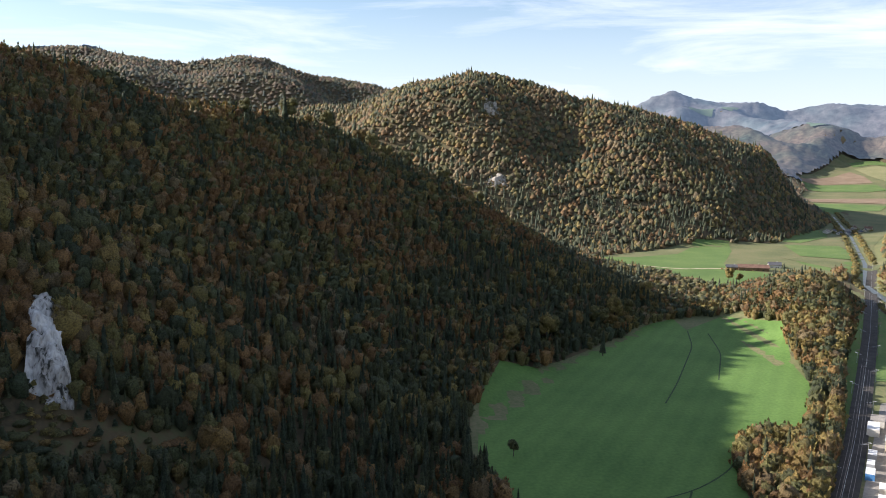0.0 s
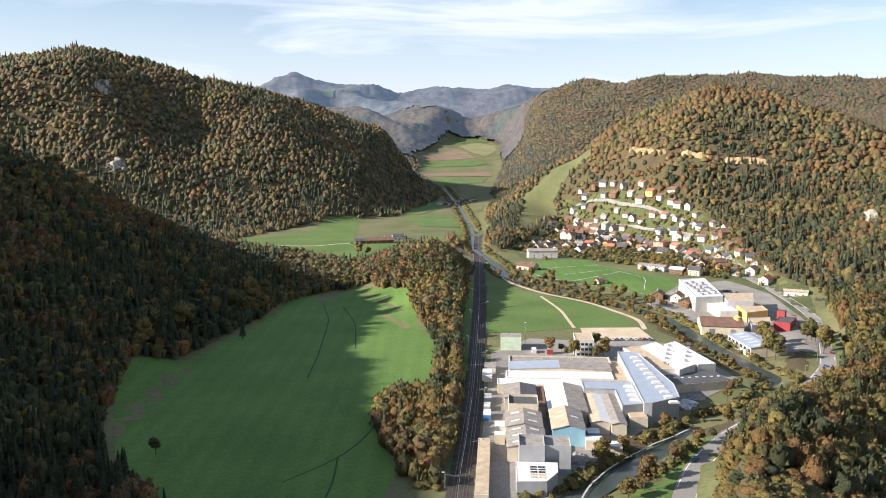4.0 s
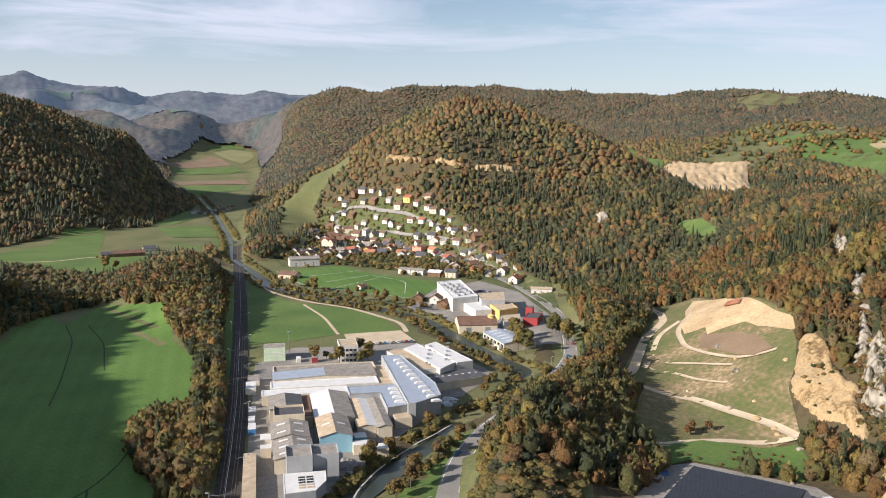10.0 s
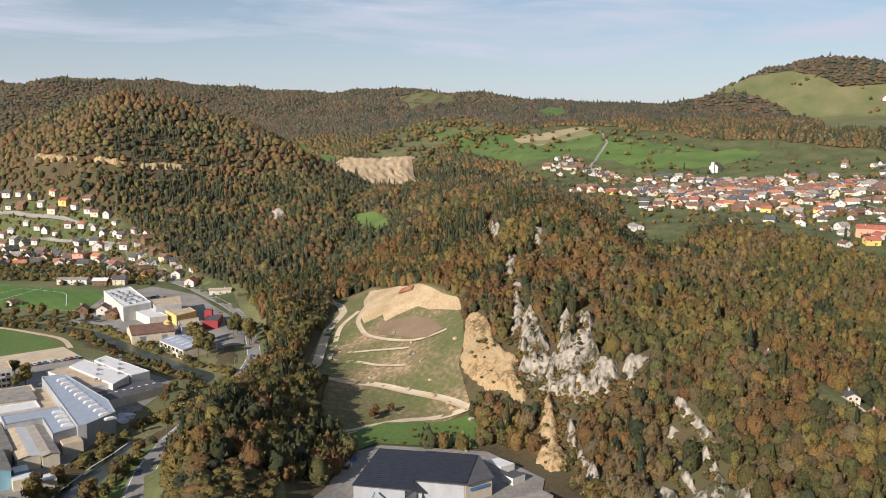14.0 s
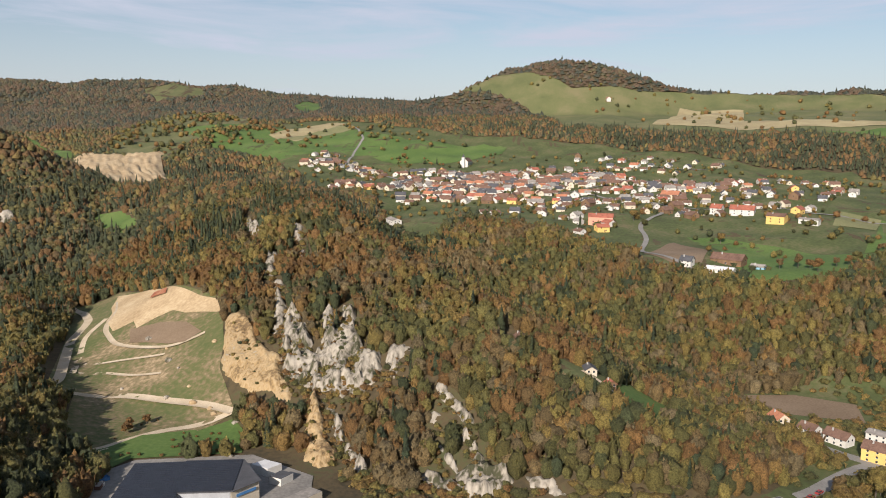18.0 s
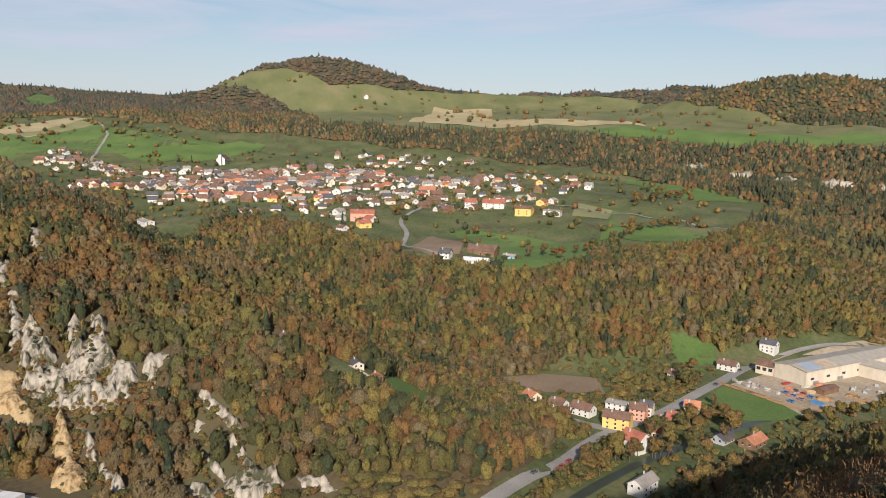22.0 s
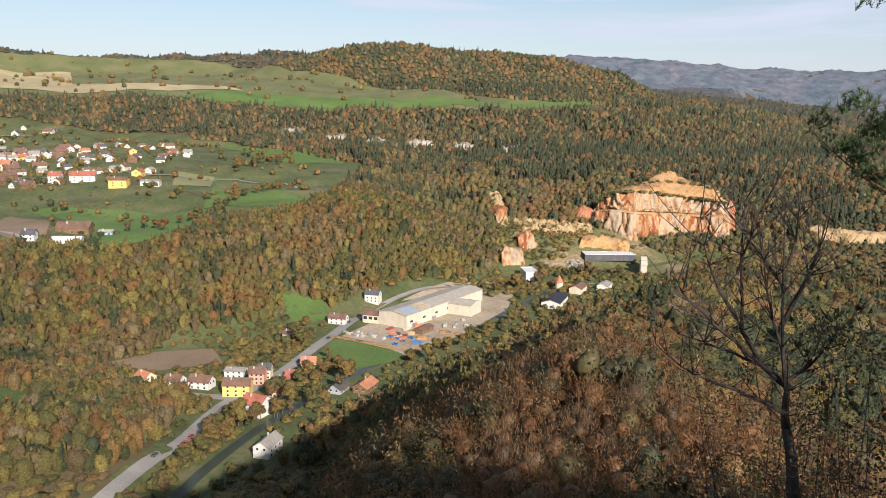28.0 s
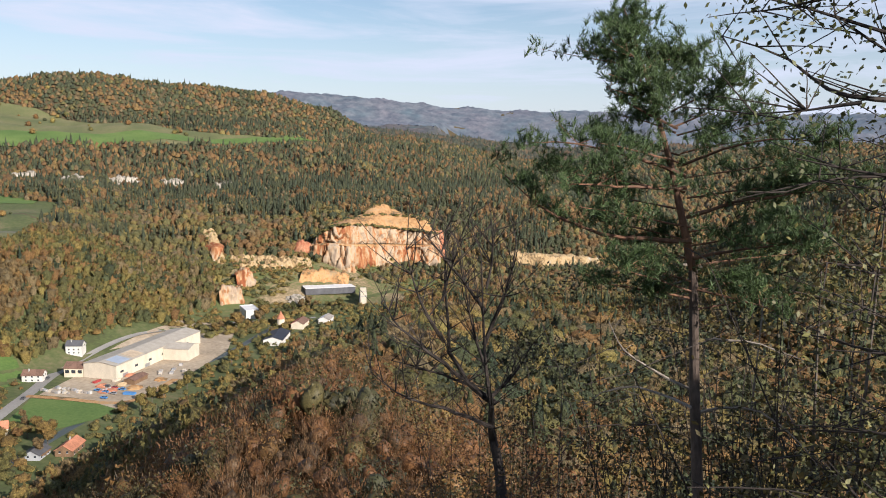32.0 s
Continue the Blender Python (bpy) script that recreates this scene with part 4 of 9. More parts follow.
for line in ([(463, 787), (440, 697), (484, 571)], [(452, 742), (538, 735)], [(455, 665), (540, 690)], [(470, 700), (530, 705)], [(492, 600), (535, 650), (530, 700)]):
    ribbon("pitch_line", line, 0.5, M_LINE, "white chalk line on the football pitch", "pitch marking", lift=0.5, clear=None)
# ditches and wheel tracks across the main meadow
for line in ([(202, 664), (190, 610), (170, 560), (150, 510), (132, 470)], [(169, 418), (150, 398), (138, 372), (112, 345), (80, 330)], [(216, 655), (205, 590), (180, 520)], [(110, 345), (100, 320), (88, 300)]):
    ribbon("ditch", line, 0.9, M_DITCH, "dark grassy ditch across the meadow", "ditch", lift=0.36, clear=None)

# ---- rock faces ----
SCRUB = []  # low growth at the foot of the rocks
BARE = []  # polygons without trees


def part(name, bm, material, parent, label=""):
    """Links a bmesh as one mesh object under a thing or a part."""
    me = bpy.data.meshes.new(name)
    bmesh.ops.recalc_face_normals(bm, faces=bm.faces[:])
    bm.to_mesh(me)
    bm.free()
    me.materials.append(material)
    ob = new(name, me)
    ob.parent = parent
    if label:
        tagged(ob, label)
    return ob


def thing(name, place, turn, label, category, group="", kind=""):
    ob = new(name)
    ob.empty_display_size = 0.5
    ob.matrix_basis = pose(*place, 0, 0, turn)
    return tagged(ob, label, category, group, kind)


def fbm(p, scale, octaves=4):
    return noise.fractal(Vector(p) * scale, 0.9, 2.1, octaves, noise_basis="PERLIN_ORIGINAL")


def rock(rows, material, label, amp=3.0, nu=40, nv=24, proud=2.0, flute=0.0, name="rock_face", kind="", ragged=1.2, front=26.0, level=False):
    """A craggy face lofted through rows of (x, y, rise over the ground), from its foot to its brow; its rim sinks into the slope."""
    lines = []
    for row in rows:
        pts = np.array([(x, y, h if level else gz(x, y) + h) for x, y, h in row], float)
        lines.append(resample(pts, max(0.3, np.hypot(*np.diff(pts[:, :2], axis=0).T).sum() / (nu - 1) * 0.999))[: nu + 6])
    fixed = []
    for q in lines:
        t = np.linspace(0, 1, len(q))
        fixed.append(np.stack([np.interp(np.linspace(0, 1, nu), t, q[:, k]) for k in range(3)], 1))
    L = np.array(fixed)
    s = np.linspace(0, len(rows) - 1, nv)
    P = np.stack([np.stack([np.interp(s, np.arange(len(rows)), L[:, i, k]) for k in range(3)], 1) for i in range(nu)], 0)
    du, dv = np.gradient(P, axis=0), np.gradient(P, axis=1)
    N = np.cross(du, dv)
    N /= np.linalg.norm(N, axis=2, keepdims=True) + 1e-9
    mid = P.reshape(-1, 3).mean(0)
    if np.dot(N.reshape(-1, 3).mean(0), np.array([0, 0, EYE]) - mid) < 0:
        N = -N
    for i in range(nu):
        for j in range(nv):
            p = P[i, j]
            rim = min(i, nu - 1 - i, j * 1.5, (nv - 1 - j) * 1.5) / 4.0
            rim = max(0.0, min(1.0, rim + ragged * min(1.0, rim) * fbm(p, 0.09, 3)))
            ridge = 1 - 2 * abs(noise.noise(Vector((p[0], p[1], p[2] * 0.3)) * 0.085))
            block = noise.cell(Vector((p[0] * 0.21 + 0.05 * p[2], p[1] * 0.21, p[2] * 0.09))) - 0.5
            chip = noise.cell(Vector((p[0] * 0.5, p[1] * 0.5 + 0.1 * p[2], p[2] * 0.22))) - 0.5
            d = amp * (0.45 * ridge + 0.5 * fbm((p[0], p[1], p[2] * 0.5), 0.16, 4) + 0.35 * block + 0.2 * chip)
            if flute:
                d -= flute * (abs(noise.noise(Vector((p[0], p[1], p[2] * 0.07)) * 0.16)) < 0.10) + 0.5 * flute * noise.cell(Vector((p[0] * 0.15, p[1] * 0.15, p[2] * 0.012)))
            P[i, j] = p + N[i, j] * ((d + proud) * rim - 2.0 * (1 - rim))
    ob = new(name, mesh_of(name, P.reshape(-1, 3), grid_faces(nu, nv), material))
    tagged(ob, label, "rock face", kind=kind)
    c = P.reshape(-1, 3)[:, :2].mean(0)
    xy = [tuple(c + (P[i, 1, :2] - c) * 0.9) for i in range(0, nu, 3)] + [tuple(c + (P[i, -3, :2] - c) * 0.82) for i in range(nu - 1, -1, -3)]
    BARE.append(xy)
    # no tall trees straight below the face
    way = -c / np.hypot(*c)
    SCRUB.append([tuple(np.array(q) + way * front) for q in xy])
    BARE.append(SCRUB[-1])
    BARE.append([tuple(np.array(q) + way * front * 0.5) for q in xy])
    return ob


WARM = "yellow and cream quarried limestone wall"


TUFTS = []  # where bushes cling to the rock


def crag(poly, material, label, rise=4.5, ledge=15.0, rib=2.2, step=1.7, front=15.0, scrub=True, tufts=0.96, proud=2.2, rough=1.0):
    """Broken rock standing out of a slope inside a plan outline: ledges that climb away from the valley, cut by ribs and gullies."""
    p = np.array(poly, float)
    c = p.mean(0)
    away = c / np.hypot(*c)
    side = np.array([away[1], -away[0]])
    u, v = (p - c) @ side, (p - c) @ away
    U, W = np.meshgrid(np.arange(u.min() - 3, u.max() + 3 + step, step), np.arange(v.min() - 4, v.max() + 4 + step, step), indexing="ij")
    X, Y = c[0] + U * side[0] + W * away[0], c[1] + U * side[1] + W * away[1]
    rim = np.full(X.shape, 1e9)
    for a, b in zip(p, np.roll(p, -1, axis=0)):
        e = b - a
        s_ = np.clip(((X - a[0]) * e[0] + (Y - a[1]) * e[1]) / (e @ e + 1e-9), 0, 1)
        rim = np.minimum(rim, np.hypot(X - a[0] - s_ * e[0], Y - a[1] - s_ * e[1]))
    rim = np.where(inside(X, Y, [tuple(q) for q in p]), rim, -rim)
    Z = ground(X, Y)
    V = np.empty((*X.shape, 3))
    for i in range(X.shape[0]):
        for j in range(X.shape[1]):
            uu, ww = U[i, j], W[i, j]
            q = Vector((X[i, j], Y[i, j], Z[i, j]))
            edge = rim[i, j] + 1.4 * fbm(q, 0.16, 3)
            body = max(0.0, min(1.0, (edge + 0.6) / 4.0))
            warp = ww + 5.0 * fbm((uu * 0.9, ww * 0.4, 3.1), 0.10, 3) + 4.0 * noise.cell(Vector((uu * 0.13, 7.7, 0)))
            saw = (warp / ledge) % 1.0
            shelf = rise * (min(1.0, saw / 0.22) - saw)
            ribs = rib * (1 - 2 * abs(noise.noise(Vector((uu * 0.13, ww * 0.022, 5.5))))) + 0.8 * rib * (noise.cell(Vector((uu * 0.34 + 0.04 * ww, ww * 0.09, 1.5))) - 0.5)
            chips = rough * (0.8 * fbm((q.x, q.y, q.z), 0.34, 4) + 1.0 * (noise.cell(Vector((uu * 0.22, ww * 0.12 + 0.3 * noise.cell(Vector((uu * 0.22, 0, 2))), 0.5))) - 0.5) + 0.8 * (noise.cell(Vector((uu * 0.55, ww * 0.3, 4.5))) - 0.5))
            V[i, j] = (q.x, q.y, q.z - 2.4 * (1 - body) + body * (proud + shelf + 0.7 * ribs + chips))
            push = body * (0.5 * ribs + 0.6 * chips)
            V[i, j, :2] -= away * push
            if body > 0.6 and noise.cell(Vector((uu * 1.7, ww * 1.7, 9.5))) > 0.5 + 0.44 * tufts and fbm(q, 0.07, 2) > -0.1:
                TUFTS.append((V[i, j, 0], V[i, j, 1], V[i, j, 2]))
    ok = rim > -3.6
    F = grid_faces(*X.shape)
    F = F[ok.ravel()[F].all(axis=1)]
    ob = new("rock_face", mesh_of("rock_face", V.reshape(-1, 3), F, material))
    tagged(ob, label, "rock face")
    BARE.append([tuple(q) for q in p])
    for k in (0.5, 1.0):
        BARE.append([tuple(q - away * front * k) for q in p])
    if scrub:
        SCRUB.append([tuple(q - away * (front * 0.6)) for q in p])
    return ob


crag([(659, 274), (660, 267), (632, 253), (610, 239), (568, 222), (566, 225), (585, 236), (598, 248)], M_ROCK, "pale grey limestone crag high in the wood")
crag([(583, 206), (585, 195), (562, 188), (560, 196)], M_ROCK, "small grey limestone outcrop in the wood", 3, 9, 1.2)
crag([(553, 190), (555, 184), (538, 180), (536, 185)], M_ROCK, "small pale rock among the trees", 3, 9, 1.0)
crag([(543, 211), (548, 202), (529, 196), (504, 189), (511, 200)], M_ROCK, "grey limestone crag standing out of the wood")
crag([(503, 190), (499, 180), (479, 174), (469, 166), (461, 166), (439, 158), (441, 170), (462, 176)], M_ROCK, "narrow limestone spine climbing through the wood", 5.0, 12)
crag([(461, 168), (473, 165), (462, 158), (447, 147), (438, 143), (427, 138), (434, 136), (458, 143), (468, 145), (467, 139), (449, 133), (444, 129), (468, 135), (474, 130), (461, 121), (446, 118), (428, 110), (417, 102), (418, 97), (402, 93), (396, 97), (391, 102), (390, 112), (395, 124), (400, 135), (407, 144), (414, 153), (429, 159)], M_ROCK, "tall pale grey limestone cliff with ledges above the recycling hall", 5.5, 21, 2.8, 1.1, 17, True, 0.965, 2.6)
crag([(473, 210), (471, 197), (456, 183), (443, 177), (430, 164), (427, 156), (415, 152), (401, 140), (391, 138), (390, 144), (400, 154), (400, 166), (414, 186), (428, 194)], M_ROCK_WARM, "yellow quarried wall above a fan of grey scree", 1.0, 40, 0.7, 1.3, 10, False, 1.0, 2.8, 0.45)
crag([(395, 132), (396, 126), (385, 118), (378, 117), (367, 112), (359, 107), (355, 101), (346, 102), (338, 108), (346, 118), (370, 126)], M_ROCK_WARM, "tall cream and yellow rock pillar beside the recycling hall", 3.0, 44, 1.8, 1.1, 8, True, 0.99, 3.2, 0.8)
crag([(394, 128), (392, 120), (376, 107), (363, 101), (348, 88), (334, 80), (331, 87), (351, 99), (361, 107), (374, 114)], M_ROCK, "narrow pale rock rib running down through the wood", 4.0, 12, 1.8)
crag([(420, 95), (424, 83), (419, 79), (411, 86), (396, 83), (400, 90), (411, 95)], M_ROCK, "small pale crag at the edge of the cliff", 4.0, 10, 1.6)
crag([(400, 72), (396, 64), (386, 53), (365, 37), (363, 44), (381, 59)], M_ROCK, "narrow band of pale broken rock", 3.0, 9, 1.5, 1.4)
crag([(363, 59), (350, 50), (338, 42), (339, 39), (349, 41), (361, 49), (364, 43), (350, 35), (340, 30), (338, 24), (332, 19), (325, 23), (320, 31), (321, 41), (332, 45), (343, 51), (356, 59)], M_ROCK, "steep bare limestone ribs joining in the wood", 4.5, 12, 2.2, 1.3)
crag([(341, 66), (339, 57), (333, 46), (326, 37), (325, 46), (329, 59)], M_ROCK, "low pale ledge among russet trees", 3.0, 9, 1.5)
crag([(336, 18), (331, 1), (322, -3), (320, 3), (327, 13)], M_ROCK, "low pale rock step beside the river", 2.5, 9, 1.2)
crag([(377, 66), (375, 59), (368, 55), (366, 62)], M_ROCK, "low grey outcrop among the trees", 3.0, 9, 1.2)
rock([[(-155, 294, 0), (-138, 301, 0)], [(-158, 306, 10), (-145, 312, 9)], [(-164, 322, 10), (-156, 325, 9)], [(-171, 343, 0), (-163, 346, 0)]], M_ROCK_PALE, "white limestone slab in the shaded wood", 3.5, 26, 44, 1.5, 2, ragged=2.6, front=16)
rock([[(71, 1362, 0), (110, 1360, 0)], [(76, 1378, 5), (104, 1376, 5)], [(80, 1400, 0), (106, 1396, 0)]], M_ROCK, "grey crag in the far hillside wood", 5, 20, 18, 0.5, 0, ragged=3.0, front=10)
rock([[(70, 1510, 0), (106, 1516, 0)], [(74, 1525, 5), (102, 1530, 5)], [(76, 1560, 0), (104, 1560, 0)]], M_ROCK, "grey crag in the far hillside wood", 5, 20, 18, 0.5, 0, ragged=3.0, front=10)
rock([[(790, 606, 0), (797, 590, 0)], [(800, 614, 9), (806, 600, 9)], [(824, 628, 0), (826, 612, 0)]], M_ROCK, "pale crag in the wood above the houses", 3, 18, 18, 0.5, 0, ragged=3.0, front=10)
for a_, b_ in (((760, 975), (764, 900)), ((775, 880), (795, 842)), ((805, 828), (850, 784))):
    rock([[(*a_, 0), (*b_, 0)], [(a_[0] + 4, a_[1] + 3, 4), (b_[0] + 4, b_[1] + 3, 4)], [(a_[0] + 12, a_[1] + 10, 0), (b_[0] + 12, b_[1] + 9, 0)]], M_ROCK_WARM, "thin line of pale rock along the wooded hill", 4, 30, 7, 2.5)
# the orange quarry and its smaller faces


def seen(az, el, d):
    """A place by its bearing, its angle over the eye's level and its distance from the viewpoint."""
    return Vector((d * math.sin(radians(az)), d * math.cos(radians(az)), EYE + d * math.tan(radians(el))))


def tier(*row):
    return [tuple(seen(*q)) for q in row]


FOOT = tier((135.2, -8.2, 852), (136.4, -8.5, 842), (137.4, -8.9, 838), (138.2, -9.4, 836), (139.3, -8.6, 862), (140.9, -8.5, 880), (142.4, -8.3, 892), (143.3, -8.5, 890), (144.4, -8.5, 896))
MIDDLE = tier((135.3, -7.04, 856), (136.4, -6.95, 848), (137.3, -7.0, 845), (138.3, -7.1, 846), (139.3, -7.1, 872), (140.8, -7.1, 890), (142.3, -7.1, 900), (143.3, -7.1, 898), (144.3, -7.1, 902))
SHELF = tier((135.3, -7.0, 860), (136.4, -6.9, 854), (137.3, -6.95, 851), (138.3, -7.0, 854), (139.3, -6.98, 880), (140.8, -6.95, 899), (142.3, -7.0, 908), (143.3, -7.0, 906), (144.3, -7.05, 908))
BROW = tier((135.5, -6.6, 864), (136.2, -6.1, 859), (136.9, -5.75, 857), (138.0, -5.7, 862), (139.3, -5.72, 888), (140.7, -5.9, 907), (142.3, -6.02, 915), (143.3, -6.13, 914), (144.2, -6.3, 914))
BENCH = tier((135.6, -6.5, 880), (136.4, -5.98, 890), (137.1, -5.5, 900), (138.4, -5.24, 905), (139.5, -4.95, 925), (140.7, -5.0, 940), (142.3, -5.1, 935), (143.3, -5.4, 930), (144.1, -6.1, 925))
CROWN = tier((135.8, -6.7, 905), (136.7, -6.0, 915), (137.5, -5.5, 925), (138.8, -5.05, 930), (139.6, -4.35, 950), (140.5, -4.25, 960), (141.4, -4.9, 955), (142.8, -5.1, 945), (143.8, -5.9, 935))
BACK = tier((136.0, -7.4, 930), (136.9, -6.9, 940), (137.7, -6.4, 950), (138.9, -6.0, 960), (139.7, -5.6, 985), (140.5, -5.5, 995), (141.5, -5.9, 985), (142.9, -6.2, 970), (143.9, -6.9, 950))
rock([FOOT, MIDDLE], M_ROCK_RED, "lower bench of the orange quarry wall", 1.8, 170, 20, 0.6, 4.0, ragged=0.15, front=20, level=True)
rock([SHELF, BROW], M_ROCK_RED, "tall upper quarry wall of cream rock streaked orange", 1.8, 170, 26, 0.6, 5.0, ragged=0.15, front=4, level=True)
rock([MIDDLE, SHELF], M_SAND_ORANGE, "narrow sandy shelf between the quarry walls", 0.4, 60, 5, 0.4, ragged=0.1, front=1, level=True)
rock([BROW, BENCH, CROWN, BACK], M_SAND_ORANGE, "benched orange earth above the quarry wall", 1.6, 70, 30, 0.4, 0, ragged=0.5, front=0.1, level=True)
rock([[(544, -724, -2), (532, -756, -2)], [(554, -736, 16), (544, -768, 12)], [(570, -752, 14), (558, -784, 8)], [(586, -768, 0), (574, -796, 0)]], M_ROCK_DEEP, "iron-red broken end of the quarry wall", 3.0, 34, 30, 2.5, 2, front=16)
rock([[(618, -598, 0), (600, -608, 0)], [(622, -606, 9), (604, -616, 10)], [(632, -616, 0), (616, -628, 0)]], M_ROCK_DEEP, "small iron-red buttress of the quarry", 2.0, 18, 18, 2.0, 1, front=10)
crag([(706, -552), (692, -560), (652, -535), (630, -525), (638, -514), (667, -526)], M_ROCK_WARM, "chain of small yellow crags in the wood", 4, 9, 1.5, 1.5, 10)
crag([(642, -530), (626, -555), (611, -581), (594, -604), (582, -590), (597, -552), (617, -526)], M_ROCK_WARM, "low broken wall of yellow and grey quarry rock", 4, 9, 1.5, 1.5, 10)
rock([[(640, -516, 0), (646, -536, 0)], [(648, -518, 6), (654, -538, 6)], [(672, -522, 0), (684, -536, 0)]], M_ROCK_RED, "small orange rock face in the wood", 2.5, 14, 14, 2, 2)
rock([[(572, -466, 0), (566, -490, 0)], [(578, -470, 13), (573, -490, 14)], [(596, -480, 0), (592, -506, 0)]], M_ROCK_RED, "orange rock wall behind the white works", 4.0, 30, 20, 2, 2.5, ragged=4.0)
rock([[(590, -502, 0), (586, -520, 0)], [(598, -506, 11), (596, -524, 11)], [(620, -514, 0), (618, -530, 0)]], M_ROCK_RED, WARM, 4.0, 26, 18, 2, 2.5, ragged=4.0)
rock([[(568, -556, 0), (541, -598, 0)], [(572, -566, 9), (546, -606, 9)], [(588, -580, 0), (562, -618, 0)]], M_SAND_ORANGE, "heap of ochre spoil on the quarry floor", 4.0, 40, 16, 1, ragged=3.0)
rock([[(486, -814, 0), (448, -846, 0), (416, -918, 0)], [(490, -824, 9), (456, -858, 8), (422, -924, 5)], [(502, -838, 0), (478, -870, 0), (436, -932, 0)]], M_ROCK_WARM, "pale quarry terrace far down the valley", 3.5, 44, 14, 0.3, 1, ragged=2.6, front=10)
for x_, y_, w_ in ((1225, -560, 30), (1170, -606, 34), (1120, -650, 24), (1062, -690, 36), (1010, -738, 26), (960, -790, 20)):
    rock([[(x_ - 8, y_ + w_ * 0.7, 0), (x_ - 20, y_ - w_ * 0.7, 0)], [(x_ + 4, y_ + w_ * 0.6, 5), (x_ - 8, y_ - w_ * 0.6, 6)], [(x_ + 22, y_ + w_ * 0.4, 0), (x_ + 12, y_ - w_ * 0.5, 0)]], M_ROCK, "patch of pale scree below the upland wood", 5, 26, 14, 0.5, 0, ragged=2.5, front=10)
rock([[(1040, 630, -2), (1100, 600, -2), (1160, 590, -2)], [(1170, 745, 12), (1215, 705, 14), (1260, 660, 12)], [(1380, 900, 5), (1420, 820, 8), (1432, 755, 5)], [(1430, 930, 0), (1470, 840, 0), (1470, 760, 0)]], M_SAND, "bare tan clay pit cut in the wooded slope", 5, 40, 26, 3)

# ---- buildings ----
def box(bm, x0, x1, y0, y1, z0, z1):
    vs = [bm.verts.new((x, y, z)) for z in (z0, z1) for x, y in ((x0, y0), (x1, y0), (x1, y1), (x0, y1))]
    for f in ((3, 2, 1, 0), (4, 5, 6, 7), (0, 1, 5, 4), (1, 2, 6, 5), (2, 3, 7, 6), (3, 0, 4, 7)):
        bm.faces.new([vs[i] for i in f])
    return bm


def boxed(*a):
    return box(bmesh.new(), *a)


def prism(poly, z0, z1):
    bm = bmesh.new()
    lo, hi = [bm.verts.new((x, y, z0)) for x, y in poly], [bm.verts.new((x, y, z1)) for x, y in poly]
    n = len(poly)
    bm.faces.new(lo[::-1])
    bm.faces.new(hi)
    for k in range(n):
        bm.faces.new([lo[k], lo[(k + 1) % n], hi[(k + 1) % n], hi[k]])
    return bm


def extrude_x(profile, x0, x1):
    """A solid of one profile (y, z) along x."""
    bm = bmesh.new()
    a, b = [bm.verts.new((x0, y, z)) for y, z in profile], [bm.verts.new((x1, y, z)) for y, z in profile]
    n = len(profile)
    bm.faces.new(a[::-1])
    bm.faces.new(b)
    for k in range(n):
        bm.faces.new([a[k], a[(k + 1) % n], b[(k + 1) % n], b[k]])
    return bm


def tube(bm, points, radii, sides=6):
    """A round bar through points."""
    rings = []
    pts = [Vector(p) for p in points]
    for k, p in enumerate(pts):
        d = (pts[min(k + 1, len(pts) - 1)] - pts[max(k - 1, 0)]).normalized()
        u = d.cross(Vector((0.3, 0.9, 0.31))).normalized()
        v = d.cross(u)
        rings.append([bm.verts.new(p + (u * math.cos(6.2832 * s / sides) + v * math.sin(6.2832 * s / sides)) * radii[k]) for s in range(sides)])
    for a, b in zip(rings, rings[1:]):
        for s in range(sides):
            bm.faces.new([a[s], a[(s + 1) % sides], b[(s + 1) % sides], b[s]])
    bm.faces.new(rings[0][::-1])
    bm.faces.new(rings[-1])
    return bm


def keep_clear(x, y, r):
    CLEAR.append(([(x - 0.5, y), (x + 0.5, y)], r))


def window_part(parent, x0, x1, y0, y1, z0, z1, deep=False):
    w = part("window", boxed(x0, x1, y0, y1, z0, z1), M_GLASS, parent)
    if deep:
        across_x = abs(x1 - x0) > abs(y1 - y0)
        if across_x:
            part("window_sill", boxed(x0 - 0.1, x1 + 0.1, y0 - 0.05, y1 + 0.05, z0 - 0.12, z0 - 0.002), M_FRAME, w)
        else:
            part("window_sill", boxed(x0 - 0.05, x1 + 0.05, y0 - 0.1, y1 + 0.1, z0 - 0.12, z0 - 0.002), M_FRAME, w)
    return w


